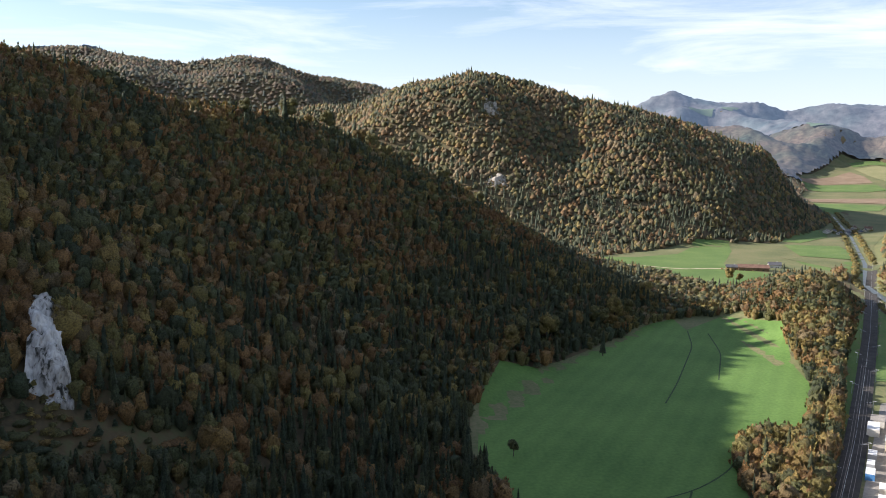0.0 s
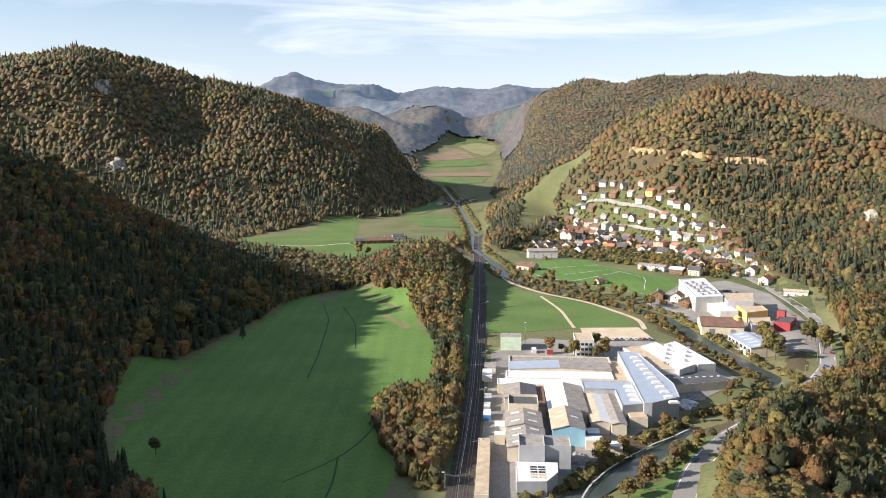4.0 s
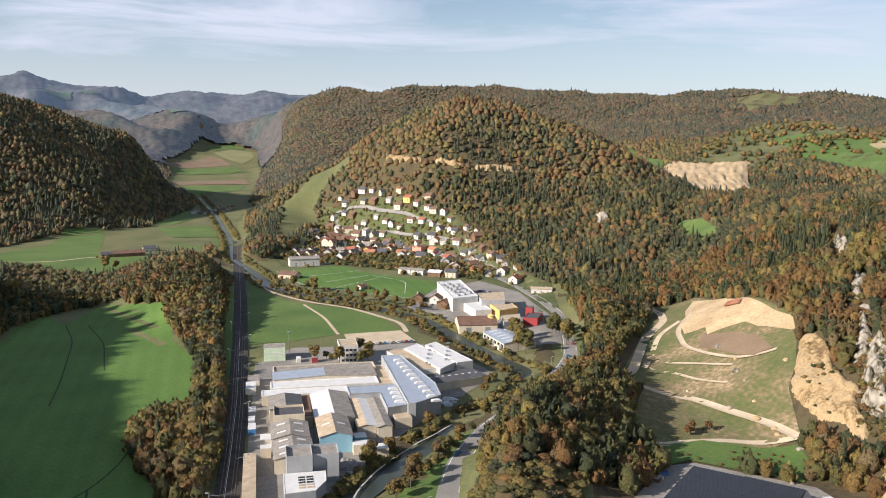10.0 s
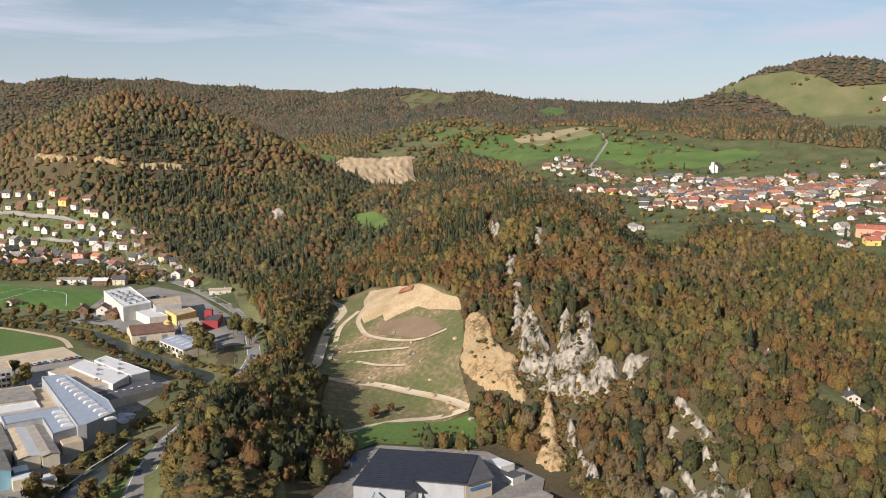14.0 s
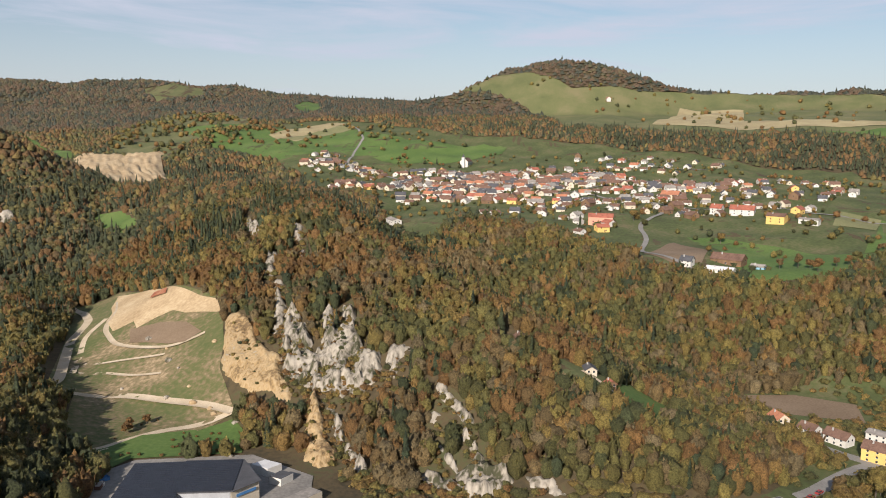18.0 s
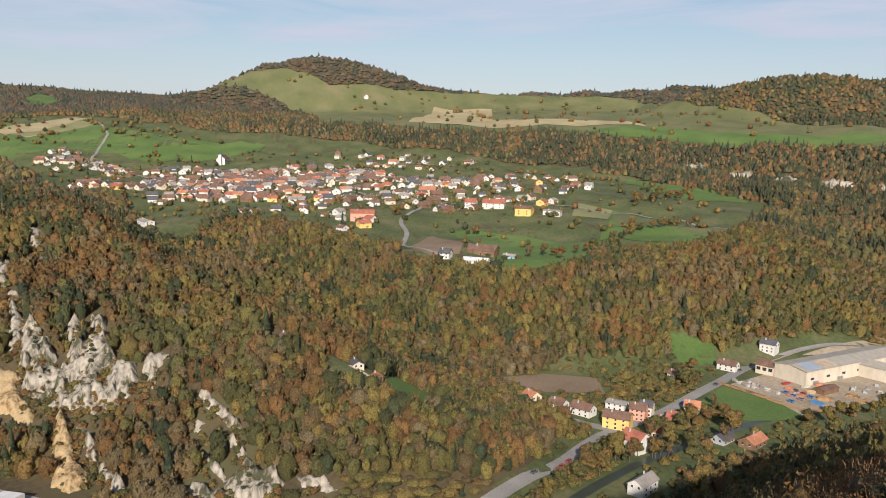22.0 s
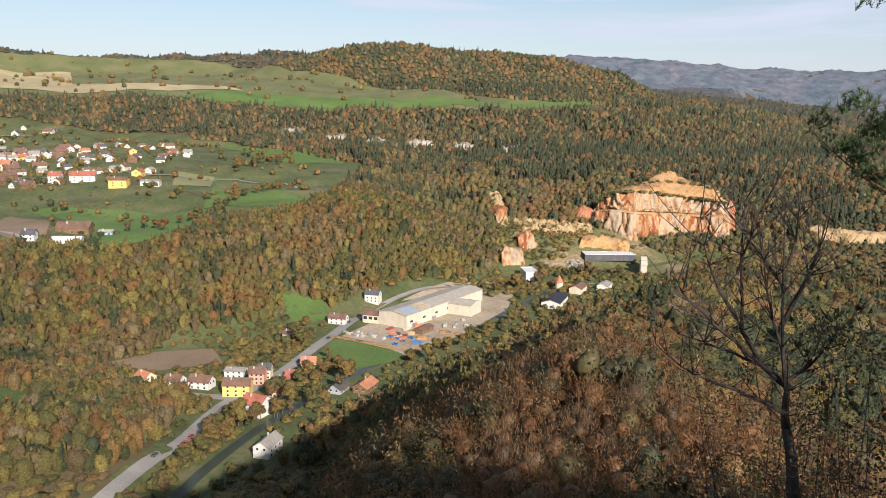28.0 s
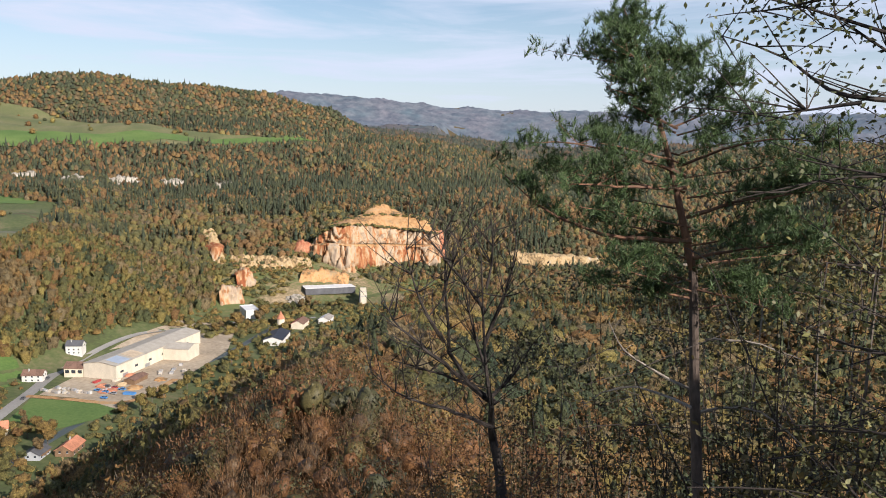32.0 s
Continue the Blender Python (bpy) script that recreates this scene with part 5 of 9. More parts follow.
def house(L, W, eave, rise, wall, roof, label, rows=2, chimney=True, deep=False, name="house", balcony=False, category="house", windows=True, few=False):
    """A gabled house along its own x axis, with its roof slopes, chimney, door and windows."""
    h = thing(name, (0, 0, 0), 0, label, category)
    part("wall", extrude_x([(-W / 2, -3.0), (W / 2, -3.0), (W / 2, eave), (0, eave + rise), (-W / 2, eave)], -L / 2, L / 2), wall, h)
    o, th = 0.6, 0.28
    k = rise / (W / 2)
    for sgn in (-1, 1):
        part("roof_slope", extrude_x([(0, eave + rise + 0.05), (0, eave + rise + 0.05 + th), (sgn * (W / 2 + o), eave - o * k + 0.05 + th), (sgn * (W / 2 + o), eave - o * k + 0.05)], -L / 2 - o, L / 2 + o), roof, h)
    if chimney:
        part("chimney", boxed(L * 0.18, L * 0.18 + 0.8, W * 0.12, W * 0.12 + 0.7, eave + rise * 0.4, eave + rise + 1.0), M_CONCRETE, h)
    if windows:
        for r in range(rows):
            z = 1.0 + r * 2.7
            if z + 1.3 > eave:
                break
            for sgn in (-1, 1):
                y = sgn * W / 2
                for x in ((-L * 0.3, 0.0, L * 0.3) if deep else (-L * 0.25, L * 0.25) if not few else (L * 0.2 * (1 - 2 * r),)):
                    window_part(h, x - 0.6, x + 0.6, y - 0.04, y + 0.04, z, z + 1.3, deep)
        for sgn in (-1, 1):
            x = sgn * L / 2
            for y in ((-W * 0.22, W * 0.22) if deep else (0.0,)):
                window_part(h, x - 0.04, x + 0.04, y - 0.6, y + 0.6, eave - 1.6, eave - 0.3, deep)
        part("door", boxed(L * 0.06, L * 0.06 + 1.1, -W / 2 - 0.05, -W / 2 + 0.03, 0, 2.1), W_TIMBER, h)
    if balcony:
        part("balcony", boxed(-L * 0.35, L * 0.35, -W / 2 - 1.3, -W / 2 - 0.01, 2.6, 3.5), W_TIMBER, h, "brown timber balcony")
    return h


def settle(ob, x, y, turn, sink=0.3, scale=1.0):
    ob.matrix_basis = pose(x, y, gz(x, y) - sink, 0, 0, turn) @ Matrix.Diagonal((scale, scale, scale, 1))
    return ob


FO, FU = Vector((152.0, 286.0, 0)), Vector((0.49, 0.872, 0)).normalized()
FV = Vector((FU.y, -FU.x, 0))
F_TURN = math.degrees(math.atan2(FU.y, FU.x))


def yard(a, b):
    """Factory yard: a along the railway, b away from it, as local x and -y."""
    p = FO + FU * a + FV * b
    return p.x, p.y


def flat_hall(name, poly, h, wall, roof, label, category="factory hall", lights=0, parapet=0.5, row=None, light_mat=None, place=None, turn=0.0, strip=None):
    """A flat-roofed hall on a polygon of local (a, b): walls, roof deck, parapet, roof lights."""
    cx, cy = sum(p[0] for p in poly) / len(poly), sum(p[1] for p in poly) / len(poly)
    if place is None:
        place, turn = yard(cx, cy), F_TURN
        loc = [(p[0] - cx, -(p[1] - cy)) for p in poly]
    else:
        loc = list(poly)
    if sum(loc[k][0] * loc[(k + 1) % len(loc)][1] - loc[(k + 1) % len(loc)][0] * loc[k][1] for k in range(len(loc))) < 0:
        loc = loc[::-1]
    t = thing(name, (*place, gz(*place)), turn, label, category)
    part("wall", prism(loc, -1.0, h), wall, t)
    mx, my = sum(p[0] for p in loc) / len(loc), sum(p[1] for p in loc) / len(loc)
    inner = [(mx + (p[0] - mx) * 0.975, my + (p[1] - my) * 0.975) for p in loc]
    part("roof_deck", prism(inner, h + 0.004, h + 0.18), roof, t)
    if parapet:
        n = len(loc)
        for k in range(n):
            a, b = loc[k], loc[(k + 1) % n]
            ai, bi = inner[k], inner[(k + 1) % n]
            part("parapet", prism([a, b, bi, ai], h + 0.004, h + parapet), M_FRAME if roof is R_WHITE else wall, t)
    if lights:
        a, b = row or (min(loc), max(loc))
        for k in range(lights):
            s = (k + 0.5) / lights
            x, y = a[0] + (b[0] - a[0]) * s, a[1] + (b[1] - a[1]) * s
            d = math.atan2(b[1] - a[1], b[0] - a[0])
            wx, wy = (1.2, 5.5)
            bm = extrude_x([(-wy / 2, h + 0.18), (wy / 2, h + 0.18), (wy / 2, h + 0.7), (wy * 0.3, h + 1.2), (-wy * 0.3, h + 1.2), (-wy / 2, h + 0.7)], -wx, wx)
            bmesh.ops.rotate(bm, verts=bm.verts[:], cent=(0, 0, 0), matrix=Matrix.Rotation(d, 3, "Z"))
            bmesh.ops.translate(bm, verts=bm.verts[:], vec=(x, y, 0))
            part("roof_light", bm, light_mat or R_WHITE, t, "raised white roof light")
    if strip:
        lo_, hi_ = min(p[0] for p in loc), max(p[0] for p in loc)
        y0 = min(p[1] for p in loc)
        n = max(2, int((hi_ - lo_) / strip))
        for k in range(n):
            x = lo_ + (hi_ - lo_) * (k + 0.5) / n
            part("window", boxed(x - strip * 0.36, x + strip * 0.36, y0 - 0.05, y0 + 0.05, h * 0.45, h * 0.75), M_GLASS, t)
    return t


def rect(a0, a1, b0, b1):
    return [(a0, b0), (a1, b0), (a1, b1), (a0, b1)]


def gable_hall(name, place, turn, L, W, eave, rise, wall, roof_l, roof_r, label, category="factory hall", lights=0, doors=0, windows=0):
    t = thing(name, (*place, gz(*place)), turn, label, category)
    part("wall", extrude_x([(-W / 2, -1.0), (W / 2, -1.0), (W / 2, eave), (0, eave + rise), (-W / 2, eave)], -L / 2, L / 2), wall, t)
    k = rise / (W / 2)
    for sgn, mat in ((-1, roof_r), (1, roof_l)):
        part("roof_slope", extrude_x([(0, eave + rise + 0.03), (0, eave + rise + 0.25), (sgn * (W / 2 + 0.5), eave - 0.5 * k + 0.25), (sgn * (W / 2 + 0.5), eave - 0.5 * k + 0.03)], -L / 2 - 0.4, L / 2 + 0.4), mat, t)
    for n in range(lights):
        x = -L / 2 + L * (n + 0.5) / lights
        for sgn in (-1, 1):
            y0, y1 = sgn * W * 0.12, sgn * W * 0.36
            z0, z1 = eave + rise - abs(y0) * k + 0.27, eave + rise - abs(y1) * k + 0.27
            part("roof_light", extrude_x([(y0, z0), (y0, z0 + 0.15), (y1, z1 + 0.15), (y1, z1)], x - 0.8, x + 0.8), R_WHITE, t, "pale roof light strip")
    for n in range(windows):
        x = -L / 2 + L * (n + 0.5) / windows
        for sgn in (-1, 1):
            part("window", boxed(x - L / windows * 0.33, x + L / windows * 0.33, sgn * W / 2 - 0.05, sgn * W / 2 + 0.05, eave * 0.45, eave * 0.8), M_GLASS, t)
    for n in range(doors):
        x = -L / 2 + L * (n + 0.5) / doors
        part("gate", boxed(x - 2, x + 2, -W / 2 - 0.06, -W / 2 + 0.04, 0, 4.2), M_STEEL, t, "grey steel roller gate")
    return t


def yard_gable(name, a0, a1, b0, b1, *rest, **more):
    return gable_hall(name, yard((a0 + a1) / 2, (b0 + b1) / 2), F_TURN, a1 - a0, b1 - b0, *rest, **more)


# the factory beside the railway
flat_hall("factory_hall", rect(165.2, 178, 14, 76), 8.0, W_BEIGE, R_SLATE, "long factory hall with a dark flat roof", lights=0, parapet=0.9)
yard_gable("factory_hall", 149.8, 165, 14, 74, 8.5, 1.4, W_BEIGE, R_BLUEGREY, R_SLATE, "factory hall with a silver monitor roof", windows=0)
flat_hall("factory_hall", rect(137.4, 149.6, 12, 74), 7.2, W_WHITE, R_WHITE, "white factory hall with a row of small windows", strip=6.0)
flat_hall("factory_corridor", rect(127, 137, 7, 55), 6.2, W_CREAM, R_WHITE, "long cream connecting wing with a pale roof")
flat_hall("factory_hall", [(182, 82), (181, 94), (118, 103.5), (96, 102), (85, 86), (85, 82)], 11.0, W_GREY, R_BLUEGREY, "large blue-grey metal factory hall with white roof lights", lights=11, row=((48, 1.5), (-42, -6)))
flat_hall("factory_hall", [(125, 54), (125, 81.7), (88, 81.7), (85, 71), (112, 71), (112, 54)], 9.4, W_GREY, R_BLUEGREY, "blue-grey factory hall with white roof lights", lights=4, row=((12, -10), (-18, -10)))
flat_hall("factory_hall", rect(137.2, 174, 71.2, 81.8), 6.5, W_BEIGE, R_TAN, "low factory wing with a tan gravel roof", parapet=0.4)
yard_gable("factory_hall", 69, 112, 53.5, 63, 6.2, 1.0, W_BEIGE, R_TAN, R_WHITE, "low pale workshop hall", windows=4)
yard_gable("factory_hall", 67, 111.5, 63.4, 70.6, 6.2, 0.9, W_BEIGE, R_SLATE, R_SLATE, "low workshop hall with a grey roof", windows=4)
yard_gable("factory_hall", 80, 122, 33.5, 53, 7.6, 2.0, W_CREAM, R_WHITE, R_SLATE, "gabled factory hall with one white slope", lights=0)
yard_gable("factory_hall", 52, 79.5, 33.5, 49, 8.6, 2.2, W_SKY, R_TAN, R_SLATE, "gabled hall with tan and grey slopes and blue gable", lights=1, windows=4)
yard_gable("factory_hall", 100, 122.6, 11, 28, 7.5, 1.4, W_BEIGE, R_SLATE, R_DARK, "grey gabled workshop beside the railway")
flat_hall("factory_shed", rect(90, 126, 28.6, 32.8), 6.0, W_BEIGE, R_BROWN, "narrow shed with a rust-brown roof", parapet=0.0)
flat_hall("factory_tower", rect(78, 93, 13, 28), 10.5, W_CREAM, R_DARK, "square cream block with a dark sunken roof", parapet=1.4)
yard_gable("factory_hall", 56, 77.6, 11.5, 29, 7.8, 2.0, W_BEIGE, R_SLATE, R_SLATE, "weathered grey gabled hall", lights=2, windows=3)
yard_gable("factory_hall", 32, 55.6, 12, 29.5, 7.2, 2.0, W_BEIGE, R_SLATE, R_SLATE, "weathered grey gabled hall with roof vents", lights=3, windows=3)
flat_hall("factory_block", rect(17.5, 30.5, 17, 28), 12.5, W_GREY, R_SLATE, "tall grey clad block with a parapet", parapet=1.6)
flat_hall("factory_block", rect(19.5, 31.5, 28.3, 39.5), 11.8, W_GREY, R_SLATE, "tall grey clad block with a small white sign", parapet=1.6)
front = flat_hall("factory_hall", [(17, 15.5), (17, 33.5), (7, 33), (-2, 28), (-3, 15.5)], 6.5, W_GREY, R_WHITE, "white-roofed front hall with dark roof lights", lights=0, parapet=0.3)
for i in range(5):
    for j in range(2):
        part("roof_light", boxed(-6.5 + i * 2.6, -5.0 + i * 2.6, -2.6 + j * 3.4, 0.2 + j * 3.4, 6.68, 6.86), M_GLASS if i > 1 else R_TAN, front, "flat dark roof light")
flat_hall("long_shed", rect(-12, 49, -1.5, 4.2), 4.6, W_BEIGE, R_TAN, "long narrow shed with a tan roof along the railway", "shed", parapet=0.0)
flat_hall("factory_hall", [(205, 88), (208, 100.5), (157, 113.5), (156, 102)], 8.0, W_WHITE, R_TAN, "flat factory hall with a tan roof", parapet=0.4, lights=0)
for c0, lab in (([(205, 101), (216, 111.5), (165, 126), (152, 113.8)], "factory hall with a bright white roof"), ([(211, 116.5), (218, 125), (167, 138.5), (164, 127)], "factory hall with a bright white roof and vents")):
    t = flat_hall("factory_hall", c0, 9.0, W_WHITE, R_WHITE, lab, parapet=0.3)
    for k in range(5):
        part("vent", boxed(-20 + k * 10, -18.4 + k * 10, 4.2 - k * 2.7, 6.0 - k * 2.7, 9.18, 10.3), M_STEEL, t, "grey steel roof vent")
t = flat_hall("canopy_hall", [(153, 103), (164, 136), (146, 143), (134, 105)], 5.4, W_BEIGE, R_DARK, "dark flat-roofed loading hall", "canopy", parapet=0.0)
for k in range(8):
    part("roof_light", boxed(-3 + k * 0.9, -2 + k * 0.9, 15 - k * 4.4, 16.6 - k * 4.4, 5.58, 5.8), R_WHITE, t)
office = flat_hall("office_block", rect(205, 224, 58, 70), 12.0, W_WHITE, R_TAN, "white office block with bands of windows", "office", parapet=0.6)
for f in range(3):
    for k in range(4):
        part("window", boxed(-9.56, -9.44, -4.8 + k * 2.6, -2.8 + k * 2.6, 2.0 + f * 3.4, 3.6 + f * 3.4), M_GLASS, office)
        part("window", boxed(-7.5 + k * 4.2, -4.6 + k * 4.2, 5.94, 6.06, 2.0 + f * 3.4, 3.6 + f * 3.4), M_GLASS, office)
green = flat_hall("green_pavilion", rect(221, 233, 9, 23), 9.0, W_GREEN, R_SLATE, "pale green glazed pavilion with a grey roof", "office", parapet=0.3)
for k in range(2):
    part("band", boxed(-6.1, -5.98, -6.8, 6.8, 3.0 + k * 2.8, 3.25 + k * 2.8), M_FRAME, green)
for a0, b0, la, lb, hh, wm, rm in ((150, -2, 14, 6, 4, W_WHITE, R_WHITE), (166, -1, 12, 7, 4, W_WHITE, R_SLATE), (112, 0, 8, 4, 3, W_GREY, R_WHITE), (98, 0, 7, 3.5, 3, W_GREY, R_WHITE), (84, 0, 9, 4, 3.2, W_BLUE, R_WHITE), (66, 6, 8, 6, 4, W_WHITE, R_WHITE), (52, 6, 5, 5, 5, W_CREAM, R_WHITE),
                               (48, 49, 6, 8, 5, W_CREAM, R_WHITE), (42, 56, 7, 9, 5, W_CREAM, R_WHITE), (60, 51, 7, 6, 4, W_SKY, R_WHITE), (79, 74, 9, 9, 5.5, W_BEIGE, R_TAN), (212, 40, 5, 4, 3.5, W_RED, R_SLATE), (214, 30, 6, 3, 3, W_WHITE, R_WHITE)):
    flat_hall("shed", rect(a0, a0 + la, b0, b0 + lb), hh, wm, rm, "small flat-roofed shed in the factory yard", "shed", parapet=0.0)
# retaining wall along the river and stacks of scrap in the yard
q = [yard(-10, 40), yard(10, 46), yard(35, 62), yard(60, 84), yard(78, 104)]
ribbon("river_wall", q, 0.8, M_CONCRETE, "low concrete retaining wall along the river", "wall", lift=2.2, step=6, clear=None)


def heap(x, y, r, h, material, label, seed):
    bm = bmesh.new()
    bmesh.ops.create_icosphere(bm, subdivisions=3, radius=1)
    for v in bm.verts:
        k = 1 + 0.35 * fbm((v.co.x * 2 + seed, v.co.y * 2, v.co.z * 2), 1.0)
        v.co = Vector((v.co.x * r * k, v.co.y * r * k, max(-0.2, v.co.z) * h * k))
    me = bpy.data.meshes.new("mound")
    bm.to_mesh(me)
    bm.free()
    me.materials.append(material)
    ob = new("mound", me)
    ob.location = (x, y, gz(x, y) + 0.2)
    return tagged(ob, label, "mound")


for k, (a, b, r, h) in enumerate(((34, 46, 5, 2.0), (28, 48, 4, 1.5), (40, 44, 4, 1.6), (-8, 20, 4, 1.6), (-6, 28, 4, 1.4), (118, 112, 5, 1.8), (128, 118, 5, 1.6), (112, 108, 4, 1.5))):
    heap(*yard(a, b), r, h, M_STEEL if k % 2 else M_YARD, "pile of grey scrap metal in the yard", k * 3.1)

# the trade area across the river
def world_hall(name, pts, h, wall, roof, label, **more):
    cx, cy = sum(p[0] for p in pts) / len(pts), sum(p[1] for p in pts) / len(pts)
    keep_clear(cx, cy, 26)
    return flat_hall(name, [(p[0] - cx, p[1] - cy) for p in pts], h, wall, roof, label, place=(cx, cy), turn=0.0, **more)


big = world_hall("white_factory", [(512, 576), (538, 572), (494, 502), (470, 508)], 12.0, W_WHITE, R_WHITE, "large white factory with a cluttered roof", category="factory hall", parapet=0.8)
for k in range(14):
    x, y = -14 + (k % 3) * 7 + (k // 3) * 5.6 - 8, -26 + (k // 3) * 11
    part("roof_plant", boxed(x, x + 2.5, y, y + 3.5, 12.18, 13.6 + (k % 4) * 0.4), M_STEEL, big, "grey roof ventilation unit")
world_hall("white_factory", [(488, 522), (494, 500), (481, 472), (468, 478)], 7.0, W_WHITE, R_WHITE, "lower white wing of the factory", category="factory hall")
world_hall("grey_hall", [(504, 514), (530, 505), (502, 477), (486, 489)], 11.5, W_GREY, R_TAN, "grey clad hall beside the white factory", category="factory hall")
world_hall("yellow_hall", [(500, 500), (512, 480), (500, 460), (479, 461)], 8.0, W_YELLOW, R_TAN, "pale yellow flat-roofed hall", category="factory hall")
gable_hall("timber_hall", (443, 452), math.degrees(math.atan2(-18, 26)), 30, 24, 6.0, 4.5, W_CREAM, R_TAN, R_BROWN, "hall with a tan upper and brown lower roof", doors=2)
gable_hall("blue_roof_hall", (427, 401), math.degrees(math.atan2(-34, -13)), 36, 25, 6.2, 1.6, W_CREAM, R_BLUEGREY, R_BLUEGREY, "long hall with a blue-grey metal roof", lights=5, doors=3, windows=6)
world_hall("grey_box_hall", [(470, 451), (487, 446), (469, 428), (454, 432)], 7.0, W_GREY, R_TAN, "small grey flat-roofed hall", category="factory hall")
world_hall("red_hall", [(478, 434), (496, 444), (504, 436), (484, 424)], 6.5, W_RED, R_DARK, "dark red workshop with a tower", category="factory hall")
world_hall("red_hall_tower", [(494, 446), (499, 449), (502, 444), (497, 441)], 11.0, W_RED, R_DARK, "dark red stair tower", category="tower", parapet=0.3)
silo = thing("silo", (452, 444, gz(452, 444)), 0, "tall yellow storage silo", "silo")
part("tank", tube(bmesh.new(), [(0, 0, 0), (0, 0, 11), (0, 0, 12.4)], [3.0, 3.0, 0.6], 16), W_YELLOW, silo)
part("rim", tube(bmesh.new(), [(0, 0, 10.9), (0, 0, 11.2)], [3.15, 3.15], 16), M_STEEL, silo)

# the recycling hall with solar roofs, below the cliff
pv = thing("recycling_hall", (300, 152, gz(300, 152)), 0, "grey industrial hall roofed with dark solar panels", "factory hall")
part("wall", prism([(p[0] - 300, p[1] - 152) for p in ((279, 150), (287, 150), (293, 130), (305, 123), (322, 137), (315, 160), (310, 178), (272, 170))], -1, 8.2), W_GREY, pv)
for c in (((271.5, 170.5), (311, 180.5), (317, 160), (278, 146.5)), ((286, 152.5), (317.5, 160.5), (324, 136.5), (305, 121.5), (292.5, 128.5))):
    loc = [(x - 300, y - 152) for x, y in c]
    part("roof_deck", prism(loc[::-1], 8.4, 8.7), R_DARK, pv)
p0, p1, p2, p3 = (np.array(v) - np.array((300, 152)) for v in ((271.5, 170.5), (311, 180.5), (317, 160), (278, 146.5)))
for k in range(20):
    a0, a1 = (k + 0.06) / 20, (k + 0.94) / 20
    part("solar_panel", prism([tuple(p0 + (p1 - p0) * a0), tuple(p3 + (p2 - p3) * a0), tuple(p3 + (p2 - p3) * a1), tuple(p0 + (p1 - p0) * a1)], 8.72, 8.84), R_PANEL, pv)
p0, p1, p2, p3 = (np.array(v) - np.array((300, 152)) for v in ((286.5, 152.5), (317.5, 160), (323.5, 137), (293, 129)))
for k in range(17):
    a0, a1 = (k + 0.06) / 17, (k + 0.94) / 17
    part("solar_panel", prism([tuple(p0 + (p1 - p0) * a0), tuple(p3 + (p2 - p3) * a0), tuple(p3 + (p2 - p3) * a1), tuple(p0 + (p1 - p0) * a1)], 8.9, 9.02), R_PANEL, pv)
part("gable_wall", prism([(-6.8, -22.5), (5.2, -29.4), (6, -28.2), (-6.2, -21.2)], 0, 8.35), W_BEIGE, pv, "tan panel wall with a plain blue band")
part("sign", prism([(-5.0, -23.9), (3.4, -28.75), (3.3, -28.9), (-5.1, -24.05)], 5.2, 6.4), W_BLUE, pv, "plain blue sign band")
part("gate", boxed(-24, -16, -4.7, -4.4, 0, 6.0), M_STEEL, pv, "open grey gateway")
for pts, hh, wm, rm, lab in (([(330, 136), (336, 132), (333, 123), (326, 127)], 4.0, W_WHITE, R_WHITE, "small white office container on the site"), ([(320, 124), (327, 121), (325, 115), (318, 118)], 3.6, W_WHITE, R_DARK, "small white hut with a dark roof"), ([(300, 110), (312, 103), (309, 97), (296, 104)], 4.0, W_BEIGE, R_SLATE, "low beige weighbridge building"),
                         ([(255, 168), (259, 180), (268, 177), (264, 165)], 2.6, W_CREAM, R_TAN, "storage bay of concrete blocks")):
    world_hall("site_building", pts, hh, wm, rm, lab, category="building", parapet=0.0)
crng = random.Random(5)
for k in range(22):
    x, y = (262 + crng.uniform(-14, 14), 150 + crng.uniform(-16, 14)) if k < 13 else (300 + crng.uniform(-14, 10), 188 + crng.uniform(0, 8) + 4)
    bin_ = thing("skip_container", (x, y, gz(x, y) + 0.4), crng.choice((15, 105, 20, -30)), ("blue", "green", "red", "white", "rust-red")[k % 5] + " steel skip container in the recycling yard", "container", "skips in the recycling yard")
    m_ = (W_BLUE, W_GREEN, W_RED, W_WHITE, R_BROWN)[k % 5]
    part("floor", boxed(-3, 3, -1.2, 1.2, 0, 0.12), m_, bin_)
    for s in (-1, 1):
        part("side", boxed(-3, 3, s * 1.2 - 0.06, s * 1.2 + 0.06, 0.124, 1.7), m_, bin_)
        part("end", boxed(s * 3 - 0.06, s * 3 + 0.06, -1.13, 1.13, 0.124, 1.7), m_, bin_)
# crane frame in light blue
crane = thing("loading_crane", (266, 158, gz(266, 158)), 20, "light blue steel loading crane in the yard", "crane")
for x in (-3, 3):
    for y in (-2, 2):
        part("leg", tube(bmesh.new(), [(x, y, 0), (x * 0.8, y * 0.8, 7)], [0.18, 0.18], 6), W_SKY, crane)
part("beam", boxed(-7, 7, -0.3, 0.3, 7.0, 7.6), W_SKY, crane)
part("cab", boxed(-1, 1, -1, 1, 5.4, 6.95), W_SKY, crane)

